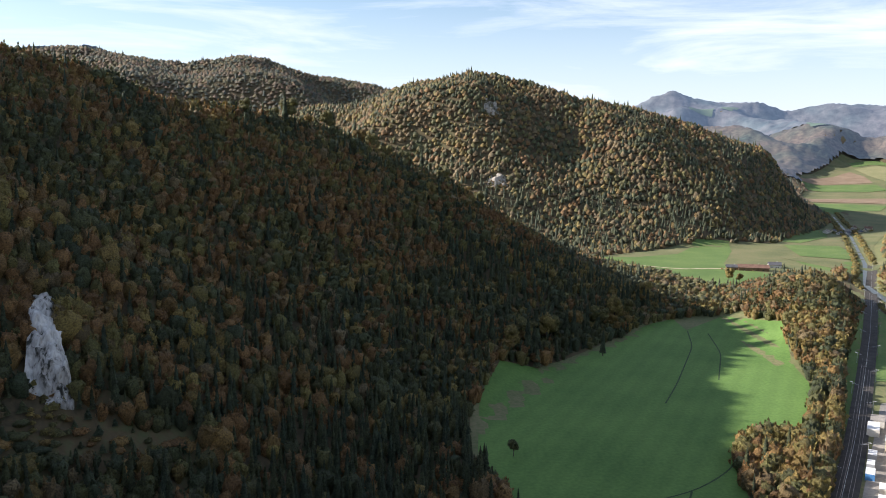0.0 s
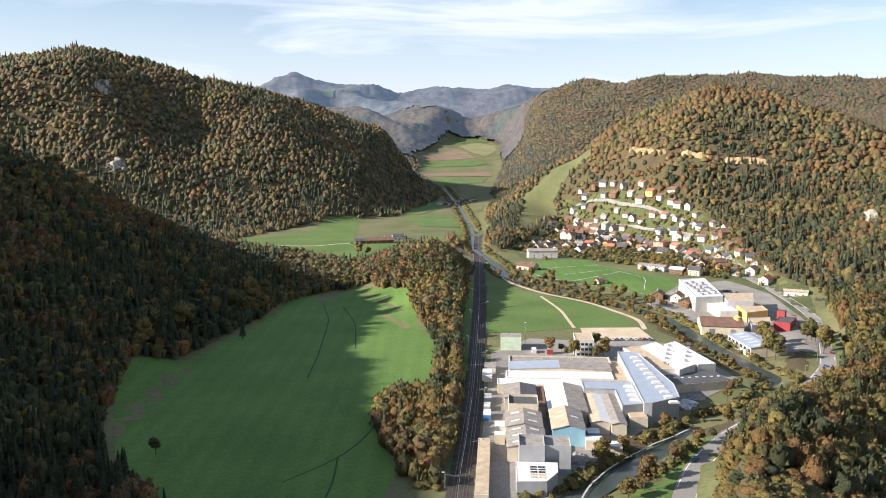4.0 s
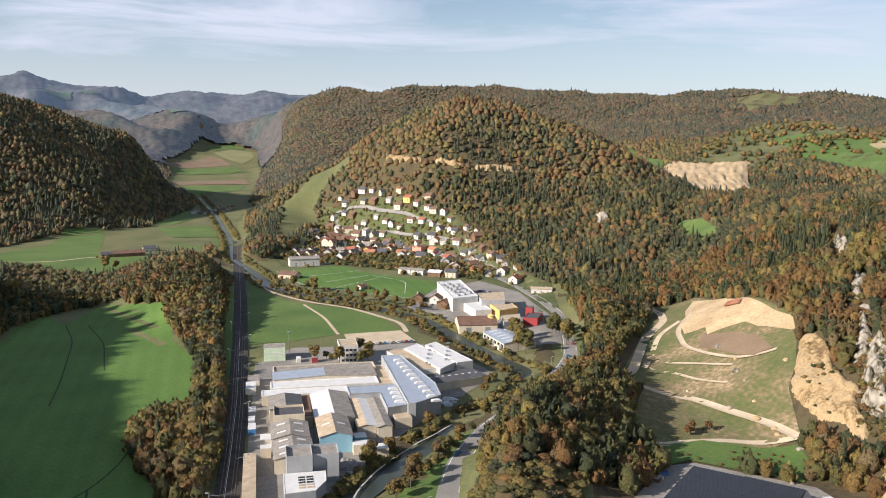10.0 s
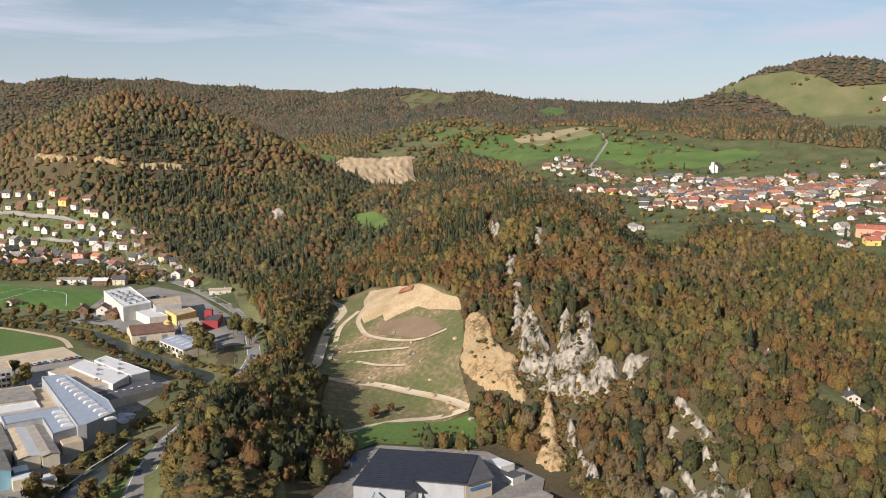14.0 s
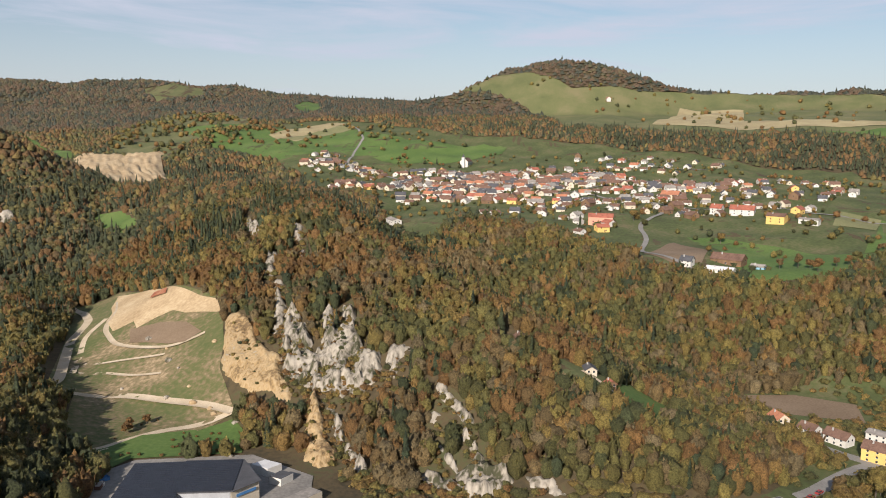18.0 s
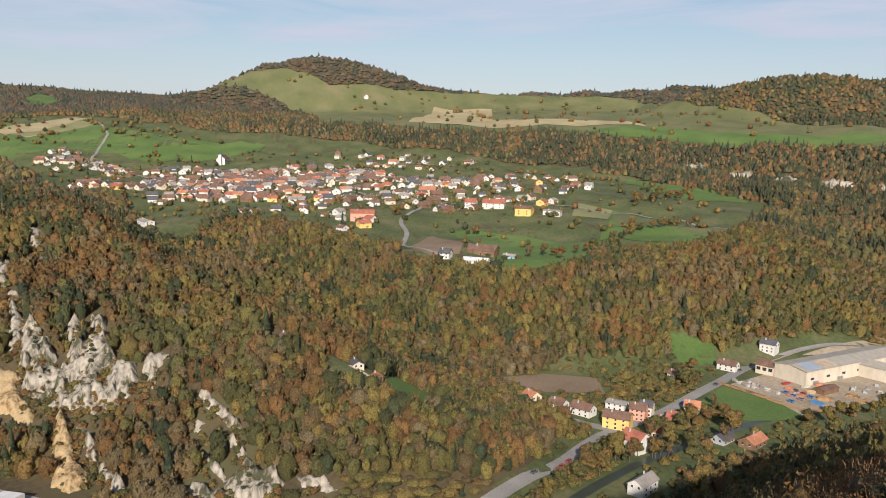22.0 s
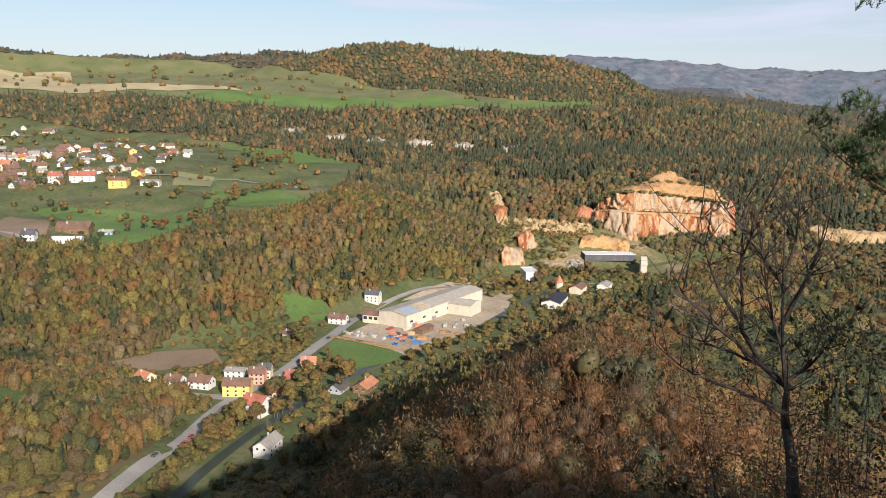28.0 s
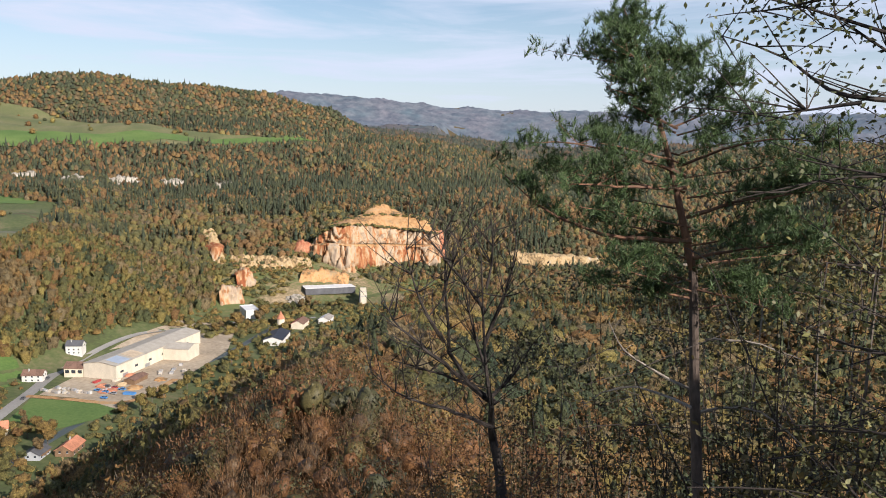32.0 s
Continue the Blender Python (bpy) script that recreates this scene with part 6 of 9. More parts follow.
# the long hall and works of the lower valley
lh = thing("works_hall", (484, -330, gz(484, -330)), math.degrees(math.atan2(-93, 37)), "very long pale works hall with a weathered roof", "factory hall")
part("wall", extrude_x([(-13, -1), (13, -1), (13, 13), (0, 15.5), (-13, 13)], -46, 46), W_BEIGE, lh)
for s in (-1, 1):
    part("roof_slope", extrude_x([(0, 15.53), (0, 15.8), (s * 13.6, 13.1), (s * 13.6, 12.85)], -46.5, 46.5), R_WEATHERED, lh)
for k in range(2):
    part("roof_patch", extrude_x([(-1, 15.64), (-1, 15.72), (-12, 13.52), (-12, 13.44)], -42 + k * 14, -31 + k * 14), (R_BLUEGREY, R_TAN)[k], lh, "replaced roof sheet")
for k in range(6):
    part("window", boxed(-42 + k * 14, -39 + k * 14, -13.06, -12.94, 5, 7), M_GLASS, lh)
for k in range(4):
    part("gate", boxed(-40 + k * 22, -35 + k * 22, -13.08, -12.95, 0, 3.6), M_STEEL, lh, "grey roller gate")
lh.matrix_basis = lh.matrix_basis @ Matrix.Diagonal((1.087, 0.9, 0.72, 1))
gable_hall("works_wing", (470, -347), math.degrees(math.atan2(-11, -21)), 20, 17, 8.2, 2.0, W_BEIGE, R_WEATHERED, R_WEATHERED, "pale gabled wing of the works hall")
CLEAR.append(([(500, -282), (524, -378)], 26))
gable_hall("works_house", (484, -279), 35, 12, 9, 6, 3, W_CREAM, R_BROWN, R_BROWN, "cream house at the end of the works hall", "house", windows=3)
world_hall("works_office", [(530, -458), (552, -470), (546, -480), (524, -468)], 7, W_WHITE, R_WHITE, "white flat-roofed works office", category="office", strip=4)
gable_hall("solar_shed", (453, -421), -55, 30, 14, 4.5, 2.2, W_WHITE, R_PANEL, R_PANEL, "long shed with a dark solar roof", "shed")
gable_hall("red_roof_shed", (474, -466), -60, 18, 10, 4.5, 2.4, W_CREAM, R_RED, R_BROWN, "shed with a red-brown tiled roof", "shed")
gable_hall("grey_shed", (470, -492), -60, 16, 9, 4, 2, W_WHITE, R_WHITE, R_SLATE, "low pale shed beside the quarry road", "shed")
# dark wall colour stands in for the shade inside the plant's open side
world_hall("quarry_plant", [(563, -556), (534, -594), (521, -586), (549, -547)], 5, R_DARK, R_WHITE, "long quarry plant with a pale flat roof and dark sides", category="building", parapet=0.3)
cone = thing("red_tower", (486, -456, gz(486, -456)), 0, "orange-red conical tower roof of an old plant", "tower")
part("drum", tube(bmesh.new(), [(0, 0, 0), (0, 0, 7)], [3.2, 3.0], 12), W_CREAM, cone)
part("cone_roof", tube(bmesh.new(), [(0, 0, 7.004), (0, 0, 13)], [3.5, 0.2], 12), R_ORANGE, cone)
for k in range(9):
    x, y = 440 + (k % 3) * 10 + (k // 3) * 3, -272 - (k // 3) * 12 - (k % 3) * 3
    if k % 2:
        heap(x, y, 3.5, 1.6, (M_SAND, R_ORANGE, M_YARD)[k % 3], "heap of building sand and rubble in the yard", k)
    else:
        b_ = thing("block_stack", (x, y, gz(x, y) + 0.3), -70, "stack of building blocks in the yard", "stack", "building stacks")
        for i in range(4):
            for j in range(2):
                part("block", boxed(-3 + i * 1.5, -1.6 + i * 1.5, -1 + j * 1.0, -0.1 + j * 1.0, 0.0, 1.0 + 0.3 * ((i + j) % 2)), (M_CONCRETE, W_RED, W_BEIGE)[(k // 2) % 3], b_)

ribbon("sand_strip", [(466, -237), (462, -239), (448, -247), (430, -253), (416, -258), (406, -264), (412, -280), (428, -312)], 4.5, M_SAND_ORANGE, "ochre sand edging the works yard", "track", lift=0.45)
for k, (x, y, turn) in enumerate(((468, -249, 20), (463, -250, 24), (458, -251, 18), (453, -254, 22), (466, -256, 18), (460, -258, 25), (454, -260, 20), (448, -260, 24), (443, -262, 20), (444, -312, -50), (440, -318, -55), (449, -316, -50), (446, -324, -60), (438, -326, -55), (452, -334, -50))):
    b_ = thing("pallet_stack", (x, y, gz(x, y) + 0.3), turn, "stack of grey building material on pallets in the yard", "stack", "pallet stacks")
    for j in range(3):
        part("bundle", boxed(-2.0 + j * 1.4, -0.8 + j * 1.4, -1.0, 1.0, 0.0, 0.7 + 0.45 * ((k + j) % 3)), (M_CONCRETE, M_STEEL, R_SLATE, W_BEIGE)[(k * 2 + j) % 4], b_)
heap(439, -272, 5.5, 1.3, R_ORANGE, "low heap of brick-red rubble in the works yard", 31)
heap(431, -285, 4.5, 1.4, M_SAND_ORANGE, "heap of orange sand in the works yard", 32)
heap(434, -305, 4.0, 1.2, M_SAND_ORANGE, "heap of orange sand beside the stacks", 33)
heap(551, -536, 9.0, 4.0, M_ROCK, "grey rubble tipped beside the quarry plant", 34)
heap(545, -530, 7.0, 3.0, M_ROCK, "grey rubble tipped beside the quarry plant", 35)
gable_hall("open_shed", (443, -294), -65, 15, 7, 3.0, 1.2, W_TIMBER, R_BROWN, R_BROWN, "timber storage shed with a red-brown roof", "shed")
tarp = thing("covered_stack", (423, -276, gz(423, -276) + 0.3), 25, "stack covered by a bright blue tarpaulin", "stack")
part("tarpaulin", boxed(-3.5, 3.5, -1.6, 1.6, 0.0, 1.1), W_BLUE, tarp)
ruin = thing("quarry_ruin", (502, -576, gz(502, -576)), -48, "derelict beige concrete loading works at the quarry", "building")
for k, (a_, b_, h_) in enumerate(((-15, -10.5, 13), (-9.5, -4, 9.5), (-2.6, 2.4, 14), (4.0, 8.0, 9.5), (9.4, 14.5, 12))):
    part("pier", boxed(a_, b_, -2.5, 3.0, -2.0, h_), M_CONCRETE if k % 2 else W_BEIGE, ruin)
part("deck", boxed(-15.5, 15, -3.0, 3.4, 8.51, 9.4), M_CONCRETE, ruin)
# a dark sheet added for the shade inside the openings between the piers
part("back_wall", boxed(-15, 14.5, 3.41, 4.0, -2.0, 8.0), R_DARK, ruin)

# houses of the lower village, one by one
LOW = [(440, -112, 20, 11, 9, 5.5, 3.2, W_CREAM, R_ORANGE, "cream house with a bright orange tiled roof"), (427, -124, 40, 11, 9, 5, 3, W_WHITE, R_BROWN, "white house with a brown roof"), (417, -135, 40, 15, 9, 5.4, 3.4, W_WHITE, R_BROWN, "long white house with a brown roof"),
       (425, -157, 50, 13, 10, 5, 1.2, W_WHITE, R_SLATE, "white villa with a flat roof"), (396, -147, 55, 17, 11, 8, 3.4, W_YELLOW, R_BROWN, "yellow three-storey house with a brown roof"), (408, -163, 55, 10, 10, 8, 3.2, W_PINK, R_BROWN, "salmon-red town house beside the yellow one"), (414, -170, 55, 8, 9, 7, 3, W_CREAM, R_DARK, "cream town house with a dark roof"),
       (365, -145, 30, 14, 13, 8, 4.4, W_WHITE, R_RED, "large white villa with a steep red hipped roof"), (416, -197, 60, 10, 9, 5, 3.4, W_CREAM, R_ORANGE, "cream house with an orange roof"), (478, -213, 20, 8, 7, 4.5, 2.5, W_WHITE, R_BROWN, "small white house on the slope"),
       (494, -257, 40, 15, 9, 5.5, 3.2, W_WHITE, R_BROWN, "white house beside the main road"), (522, -301, 40, 13, 10, 7.5, 3.4, W_WHITE, R_DARK, "white house with a dark roof"), (397, -173, 50, 9, 8, 4, 2.6, W_CREAM, R_RED, "low house with a red roof"), (405, -182, 50, 8, 7, 3.6, 2.4, W_TIMBER, R_RED, "brown barn with a red roof"),
       (383, -163, 40, 9, 7, 4, 2.6, W_CREAM, R_RED, "small annex with a red roof"), (366, -206, -55, 17, 10, 4, 3, W_TIMBER, R_ORANGE, "railway shed with an orange roof"), (372, -193, -55, 13, 9, 3.6, 2.6, W_GREY, R_DARK, "dark goods shed by the river"), (319, -131, -50, 16, 9, 6.5, 3, W_WHITE, R_SLATE, "old white house with shuttered windows by the track"),
       (407, -12, 10, 10, 7, 3.0, 2.0, W_BEIGE, R_DARK, "low beige chalet with a dark roof on the ridge"), (418, 24, 15, 9, 6, 3.4, 2.2, W_TIMBER, R_BROWN, "timber hut in the wood"), (398, -22, 20, 6, 5, 3, 1.8, W_TIMBER, R_RED, "little hut with a red roof")]
for x, y, a, L, W, e, r, wm, rm, lab in LOW:
    keep_clear(x, y, L * 0.85)
    settle(house(L, W, e, r, wm, rm, lab, rows=3, deep=True, balcony=(L == 13)), x, y, a, 0.2, 0.82)

# landmarks of the valley village and the upper village
SOLO = [(510, 806, -22, 34, 12, 9, 2.4, W_WHITE, R_SLATE, "long white apartment block"), (454, 746, -60, 20, 12, 4.5, 3, W_CREAM, R_BROWN, "club house with a brown roof at the pitch"), (475, 646, 10, 9, 7, 3.4, 1.8, W_CREAM, R_BROWN, "small hut between the pitches"),
        (572, 684, -65, 30, 11, 5.5, 1.2, W_WHITE, R_SLATE, "long white flat-roofed hall"), (580, 655, -62, 14, 11, 5.5, 2, W_TIMBER, R_WHITE, "shed with a white roof and dark walls"), (590, 640, -62, 12, 10, 6.5, 3, W_CREAM, R_DARK, "cream gabled workshop with a dark roof"), (629, 930, 10, 15, 14, 8, 4, W_CREAM, R_RED, "large house with a bright red roof"),
        (620, 908, 10, 9, 9, 9, 4, W_CREAM, R_BROWN, "tall cream house with a brown roof"), (685, 803, 15, 19, 14, 9, 1.0, W_PINK, R_BROWN, "salmon-red square block with a flat roof"), (615, 571, 20, 12, 10, 6, 3.2, W_WHITE, R_RED, "white house with a red-brown roof"), (640, 612, 20, 12, 10, 6, 3, W_WHITE, R_BROWN, "white house at the wood's edge"),
        (596, 518, -50, 20, 11, 4.5, 1.0, W_WHITE, R_TAN, "filling station with a flat roof"), (478, 563, 40, 11, 9, 5, 3, W_TIMBER, R_BROWN, "brown house beside the factory"), (486, 548, 35, 12, 9, 5.5, 3, W_WHITE, R_BROWN, "white house beside the factory"), (478, 528, 30, 12, 9, 5, 3, W_TIMBER, R_BROWN, "timber house beside the factory"),
        (384, 1006, -12, 36, 13, 4.5, 3.2, W_TIMBER, R_BROWN, "long dark timber farm barn"), (420, 1030, -12, 15, 10, 4.5, 3, W_WHITE, R_DARK, "farm house with a dark roof"), (360, 1012, -12, 14, 9, 4, 2.6, W_TIMBER, R_DARK, "dark timber farm shed with low roof"),
        (650, -90, 60, 9, 8, 5, 3.2, W_WHITE, R_DARK, "white farm house with a dark roof"), (667, -124, 62, 24, 15, 4.5, 4, W_TIMBER, R_BROWN, "large weathered timber farm barn"), (632, -112, 62, 20, 8, 3, 1.6, W_WHITE, R_WHITE, "white plastic tunnel shed"), (646, -142, 60, 10, 6, 3, 1.6, W_SKY, R_SLATE, "small turquoise shed beside the barn"),
        (888, -176, 70, 24, 13, 6, 4, W_WHITE, R_RED, "large white house with a red roof"), (927, -157, 60, 12, 11, 6, 4, W_WHITE, R_RED, "white house with a red roof"), (1003, -116, 75, 20, 18, 6, 4, W_CREAM, R_ORANGE, "broad building with an orange roof"), (840, -30, 85, 24, 12, 9, 3, W_PINK, R_RED, "row of red-roofed salmon houses"),
        (832, -197, 60, 17, 11, 7, 2.6, W_YELLOW, R_BROWN, "bright orange-yellow rendered village house"), (824, -225, 60, 18, 10, 5, 1.0, W_WHITE, R_SLATE, "white terraced villa with flat roof"), (2126, -82, 10, 22, 10, 5, 4, W_WHITE, R_RED, "lone upland farm with a red roof"), (856, 187, 30, 24, 10, 4, 2, W_WHITE, R_SLATE, "pale riding hall below the village")]
for x, y, a, L, W, e, r, wm, rm, lab in SOLO:
    keep_clear(x, y, L * 0.8)
    settle(house(L, W, e, r, wm, rm, lab, rows=2, deep=L > 18), x, y, a, 0.3)

church = thing("church", (1414, 182, gz(1414, 182) - 0.3), -10, "white village church with a tower and brown roof", "church")
part("nave", extrude_x([(-7, -2), (7, -2), (7, 9), (0, 15), (-7, 9)], -12, 14), W_WHITE, church)
for s in (-1, 1):
    part("roof_slope", extrude_x([(0, 15.05), (0, 15.35), (s * 7.6, 8.85), (s * 7.6, 8.55)], -12.4, 14.4), R_BROWN, church)
part("tower", boxed(-17.2, -12.05, -2.5, 2.5, -2, 16), W_WHITE, church)
part("spire", tube(bmesh.new(), [(-14.6, 0, 16.004), (-14.6, 0, 22)], [3.5, 0.15], 4), R_DARK, church)
for k in range(4):
    for s in (-1, 1):
        part("window", boxed(-9 + k * 6, -7.4 + k * 6, s * 7 - 0.05, s * 7 + 0.05, 3, 7), M_GLASS, church)
keep_clear(1414, 182, 24)

# the many plain houses: a few kinds, copied along the streets
KINDS = []
hr = random.Random(8)
for k, (wm, rm, lab) in enumerate(((W_WHITE, R_BROWN, "white rendered house with a brown tiled roof"), (W_WHITE, R_RED, "white rendered house with a red tiled roof"), (W_CREAM, R_BROWN, "cream house with a brown roof"), (W_WHITE, R_DARK, "white house with a dark grey roof"), (W_CREAM, R_ORANGE, "cream house with an orange tiled roof"),
                                   (W_WHITE, R_SLATE, "white house with a weathered grey roof"), (W_CREAM, R_DARK, "cream house with a dark roof"), (W_TIMBER, R_BROWN, "dark timber barn house with a brown roof"), (W_YELLOW, R_RED, "yellow rendered house with a red roof"), (W_WHITE, R_ORANGE, "white house with a bright orange roof"))):
    KINDS.append(house(11.5 + (k * 1.7) % 4, 9.5 + (k * 1.3) % 2.5, 3.9 + (k % 3) * 0.6, 2.9 + (k % 4) * 0.45, wm, rm, lab, rows=2, few=True))
USED = [False] * len(KINDS)
SPOTS = [(x, y) for x, y, *_ in SOLO] + [(1414, 182)]


TOWN_GAP = 1.45
CROWD = []  # the packed houses of the two villages past the first few hundred


def street_houses(line, gap, off, group, weights, rows=(1, -1), jitter=4.0, spread_=11.0, joined=False):
    q = resample(line, 2.0)
    s, out = 0.0, 0
    side = 0
    for p, n in zip(q, q[1:]):
        s += math.hypot(n[0] - p[0], n[1] - p[1])
        if s < gap * (TOWN_GAP if group == DG else 1.1) * hr.uniform(0.75, 1.25):
            continue
        s = 0
        d = math.atan2(n[1] - p[1], n[0] - p[0])
        for sgn in rows:
            o = off + hr.uniform(-1, 1) * jitter
            x, y = p[0] - math.sin(d) * o * sgn + hr.uniform(-3, 3), p[1] + math.cos(d) * o * sgn + hr.uniform(-3, 3)
            if any((x - a) ** 2 + (y - b) ** 2 < spread_ ** 2 * 1.9 for a, b in SPOTS):
                continue
            SPOTS.append((x, y))
            k = hr.choices(range(len(KINDS)), weights)[0]
            m = pose(x, y, gz(x, y) - 0.3, 0, 0, math.degrees(d) + hr.choice((0, 0, 90)) + hr.uniform(-12, 12)) @ Matrix.Diagonal((*(hr.uniform(0.78, 1.04),) * 3, 1))
            if joined:
                CROWD.append((k, m))
                out += 1
                continue
            if USED[k]:
                ob = copy_thing(KINDS[k], m)
            else:
                USED[k], ob = True, KINDS[k]
                ob.matrix_basis = m
            tagged(ob, group=group)
            out += 1
    return out


VG, DG = "houses of the valley village", "houses of the upper village"
V_W = (5, 1, 3, 5, 1, 3, 2, 2, 0.4, 0.6)
D_W = (6, 2.5, 5, 4, 1.5, 4, 3, 2, 0.5, 0.8)
nv = street_houses([(530, 856), (560, 862), (593, 892), (631, 880), (655, 835), (680, 790), (699, 739), (668, 664), (630, 600)], 23, 12, VG, V_W)
nv += street_houses([(640, 985), (665, 1010), (702, 985), (708, 930), (706, 859), (703, 774), (692, 702)], 19, 12, VG, V_W)
nv += street_houses([(709, 1062), (719, 1008), (719, 925), (718, 836), (720, 784), (706, 728)], 19, 8, VG, V_W)
nv += street_houses([(728, 1076), (729, 1018), (729, 959), (727, 890), (731, 812)], 21, 5, VG, V_W, rows=(1,))
nv += street_houses([(655, 930), (675, 900), (672, 850), (664, 800)], 22, 10, VG, V_W)
nv += street_houses([(690, 950), (692, 880), (690, 760), (680, 700)], 22, 3, VG, V_W, rows=(1,))
nv += street_houses([(537, 905), (561, 912), (545, 935), (527, 975)], 22, 9, VG, V_W)
nv += street_houses([(671, 1439), (700, 1460), (756, 1491), (790, 1540)], 26, 12, VG, V_W)
nd = street_houses([(1392, 472), (1402, 385), (1286, 281), (1290, 173), (1340, 50), (1359, -78), (1298, -179)], 22, 14, DG, D_W)
nd += street_houses([(1142, 347), (1117, 276), (1175, 223), (1107, 148), (1096, 71), (1144, 11), (1143, -66), (1150, -144), (1121, -214), (1134, -350)], 19, 13, DG, D_W)
nd += street_houses([(1225, 260), (1200, 170), (1215, 90), (1210, 0), (1230, -80), (1210, -170)], 20, 12, DG, D_W)
nd += street_houses([(1015, 222), (1015, 150), (978, 76), (976, 9), (985, -58), (1001, -126), (1006, -193), (963, -298)], 20, 13, DG, D_W)
nd += street_houses([(1060, 190), (1050, 100), (1060, 20), (1060, -60), (1070, -150), (1060, -260)], 19, 10, DG, D_W)
nd += street_houses([(865, 116), (893, 70), (883, 26), (840, -22), (805, -48)], 22, 9, DG, D_W)
nd += street_houses([(859, -98), (911, -164), (926, -215), (886, -258)], 22, 11, DG, D_W)
nd += street_houses([(930, 60), (925, 0), (905, -60), (940, -130)], 22, 11, DG, D_W)
nd += street_houses([(1461, 35), (1440, -44), (1360, -150), (1293, -246)], 34, 10, DG, D_W)
nd += street_houses([(1484, 482), (1442, 420), (1380, 440), (1330, 400)], 20, 11, DG, D_W)
nd += street_houses([(751, 6), (784, -20), (790, -45)], 20, 7, DG, D_W)
nd += street_houses([(1010, -230), (1000, -300), (1060, -330)], 24, 10, DG, D_W)
for line, off in (([(700, 985), (706, 859), (700, 760)], 18), ([(600, 905), (650, 850), (690, 770)], 24), ([(719, 1040), (722, 925), (722, 800)], 14), ([(640, 990), (690, 930), (690, 800)], 6), ([(560, 850), (640, 880), (670, 820)], 22), ([(610, 640), (660, 690), (700, 760)], 16)):
    street_houses(line, 9, off, VG, V_W, spread_=8.0, joined=True, jitter=6.0)
for line, off in (([(1142, 347), (1117, 276), (1175, 223), (1107, 148), (1096, 71), (1144, 11), (1143, -66), (1150, -144), (1121, -214)], 6), ([(1225, 260), (1200, 170), (1215, 90), (1210, 0), (1230, -80)], 7), ([(1286, 281), (1290, 173), (1300, 60)], 9), ([(1060, 190), (1050, 100), (1060, 20), (1060, -60), (1070, -150)], 6), ([(1015, 222), (1015, 150), (978, 76), (976, 9), (985, -58), (1001, -126)], 5),
                  ([(1170, 240), (1150, 120), (1170, 20), (1180, -100)], 14), ([(1250, 200), (1250, 80), (1260, -60)], 14), ([(1392, 472), (1402, 385), (1340, 320)], 8)):
    street_houses(line, 6.0, off, VG, D_W, spread_=7.2, joined=True, jitter=8.0)


def crowd(spots, label):
    """Many far houses in one mesh, each with its walls, roof, windows and chimney."""
    V, F, M, mats, base = [], [], [], [], 0
    for k, m in spots:
        for o in KINDS[k].children_recursive:
            w = m @ o.matrix_parent_inverse @ o.matrix_basis if o.parent is KINDS[k] else m @ o.parent.matrix_basis @ o.matrix_basis
            mt = o.data.materials[0]
            if mt not in mats:
                mats.append(mt)
            V += [(w @ v.co)[:] for v in o.data.vertices]
            F += [[base + i for i in f.vertices] for f in o.data.polygons]
            M += [mats.index(mt)] * len(o.data.polygons)
            base += len(o.data.vertices)
    me = bpy.data.meshes.new("village_houses")
    me.from_pydata(V, [], F)
    for mt in mats:
        me.materials.append(mt)
    me.polygons.foreach_set("material_index", M)
    tagged(new("village_houses", me), label, "houses", kind="stuff")


crowd([c for c in CROWD if c[1].translation.y > 500], "close-set white houses with brown roofs on the village hillside")
crowd([c for c in CROWD if c[1].translation.y <= 500], "close-set white and cream houses with red-brown roofs round the church")

# ---- single trees, rows and copses ----
def crown_shape(rng, flakes, core=True, lo=0.09, hi=0.17):
    """A broadleaf crown of loose clumps round an uneven core, one unit high and about as wide."""
    V, F = [], []
    if core:
        bm = bmesh.new()
        bmesh.ops.create_icosphere(bm, subdivisions=1, radius=0.40)
        for v in bm.verts:
            v.co = Vector((v.co.x, v.co.y, v.co.z * 1.15)) * rng.uniform(0.75, 1.15) + Vector((0, 0, 0.58))
        V += [v.co[:] for v in bm.verts]
        F += [[w.index for w in f.verts] for f in bm.faces]
        bm.free()
    for _ in range(flakes):
        u, a = rng.uniform(-0.75, 1), rng.uniform(0, 2 * np.pi)
        n = Vector((np.sqrt(1 - u * u) * np.cos(a), np.sqrt(1 - u * u) * np.sin(a), u))
        c = Vector((n.x * 0.44, n.y * 0.44, 0.58 + n.z * 0.44)) * rng.uniform(0.9, 1.06)
        t = n.cross(Vector((rng.uniform(-1, 1), rng.uniform(-1, 1), rng.uniform(-1, 1)))).normalized()
        b = n.cross(t)
        s = rng.uniform(lo, hi)
        k = len(V)
        lean = n * rng.uniform(-0.08, 0.10)
        V += [(c + t * s + lean)[:], (c - t * s * 0.7 + b * s)[:], (c - t * s * 0.6 - b * s * 0.9 - lean)[:]]
        F.append([k, k + 1, k + 2])
    return np.array(V, float), np.array(F, int)


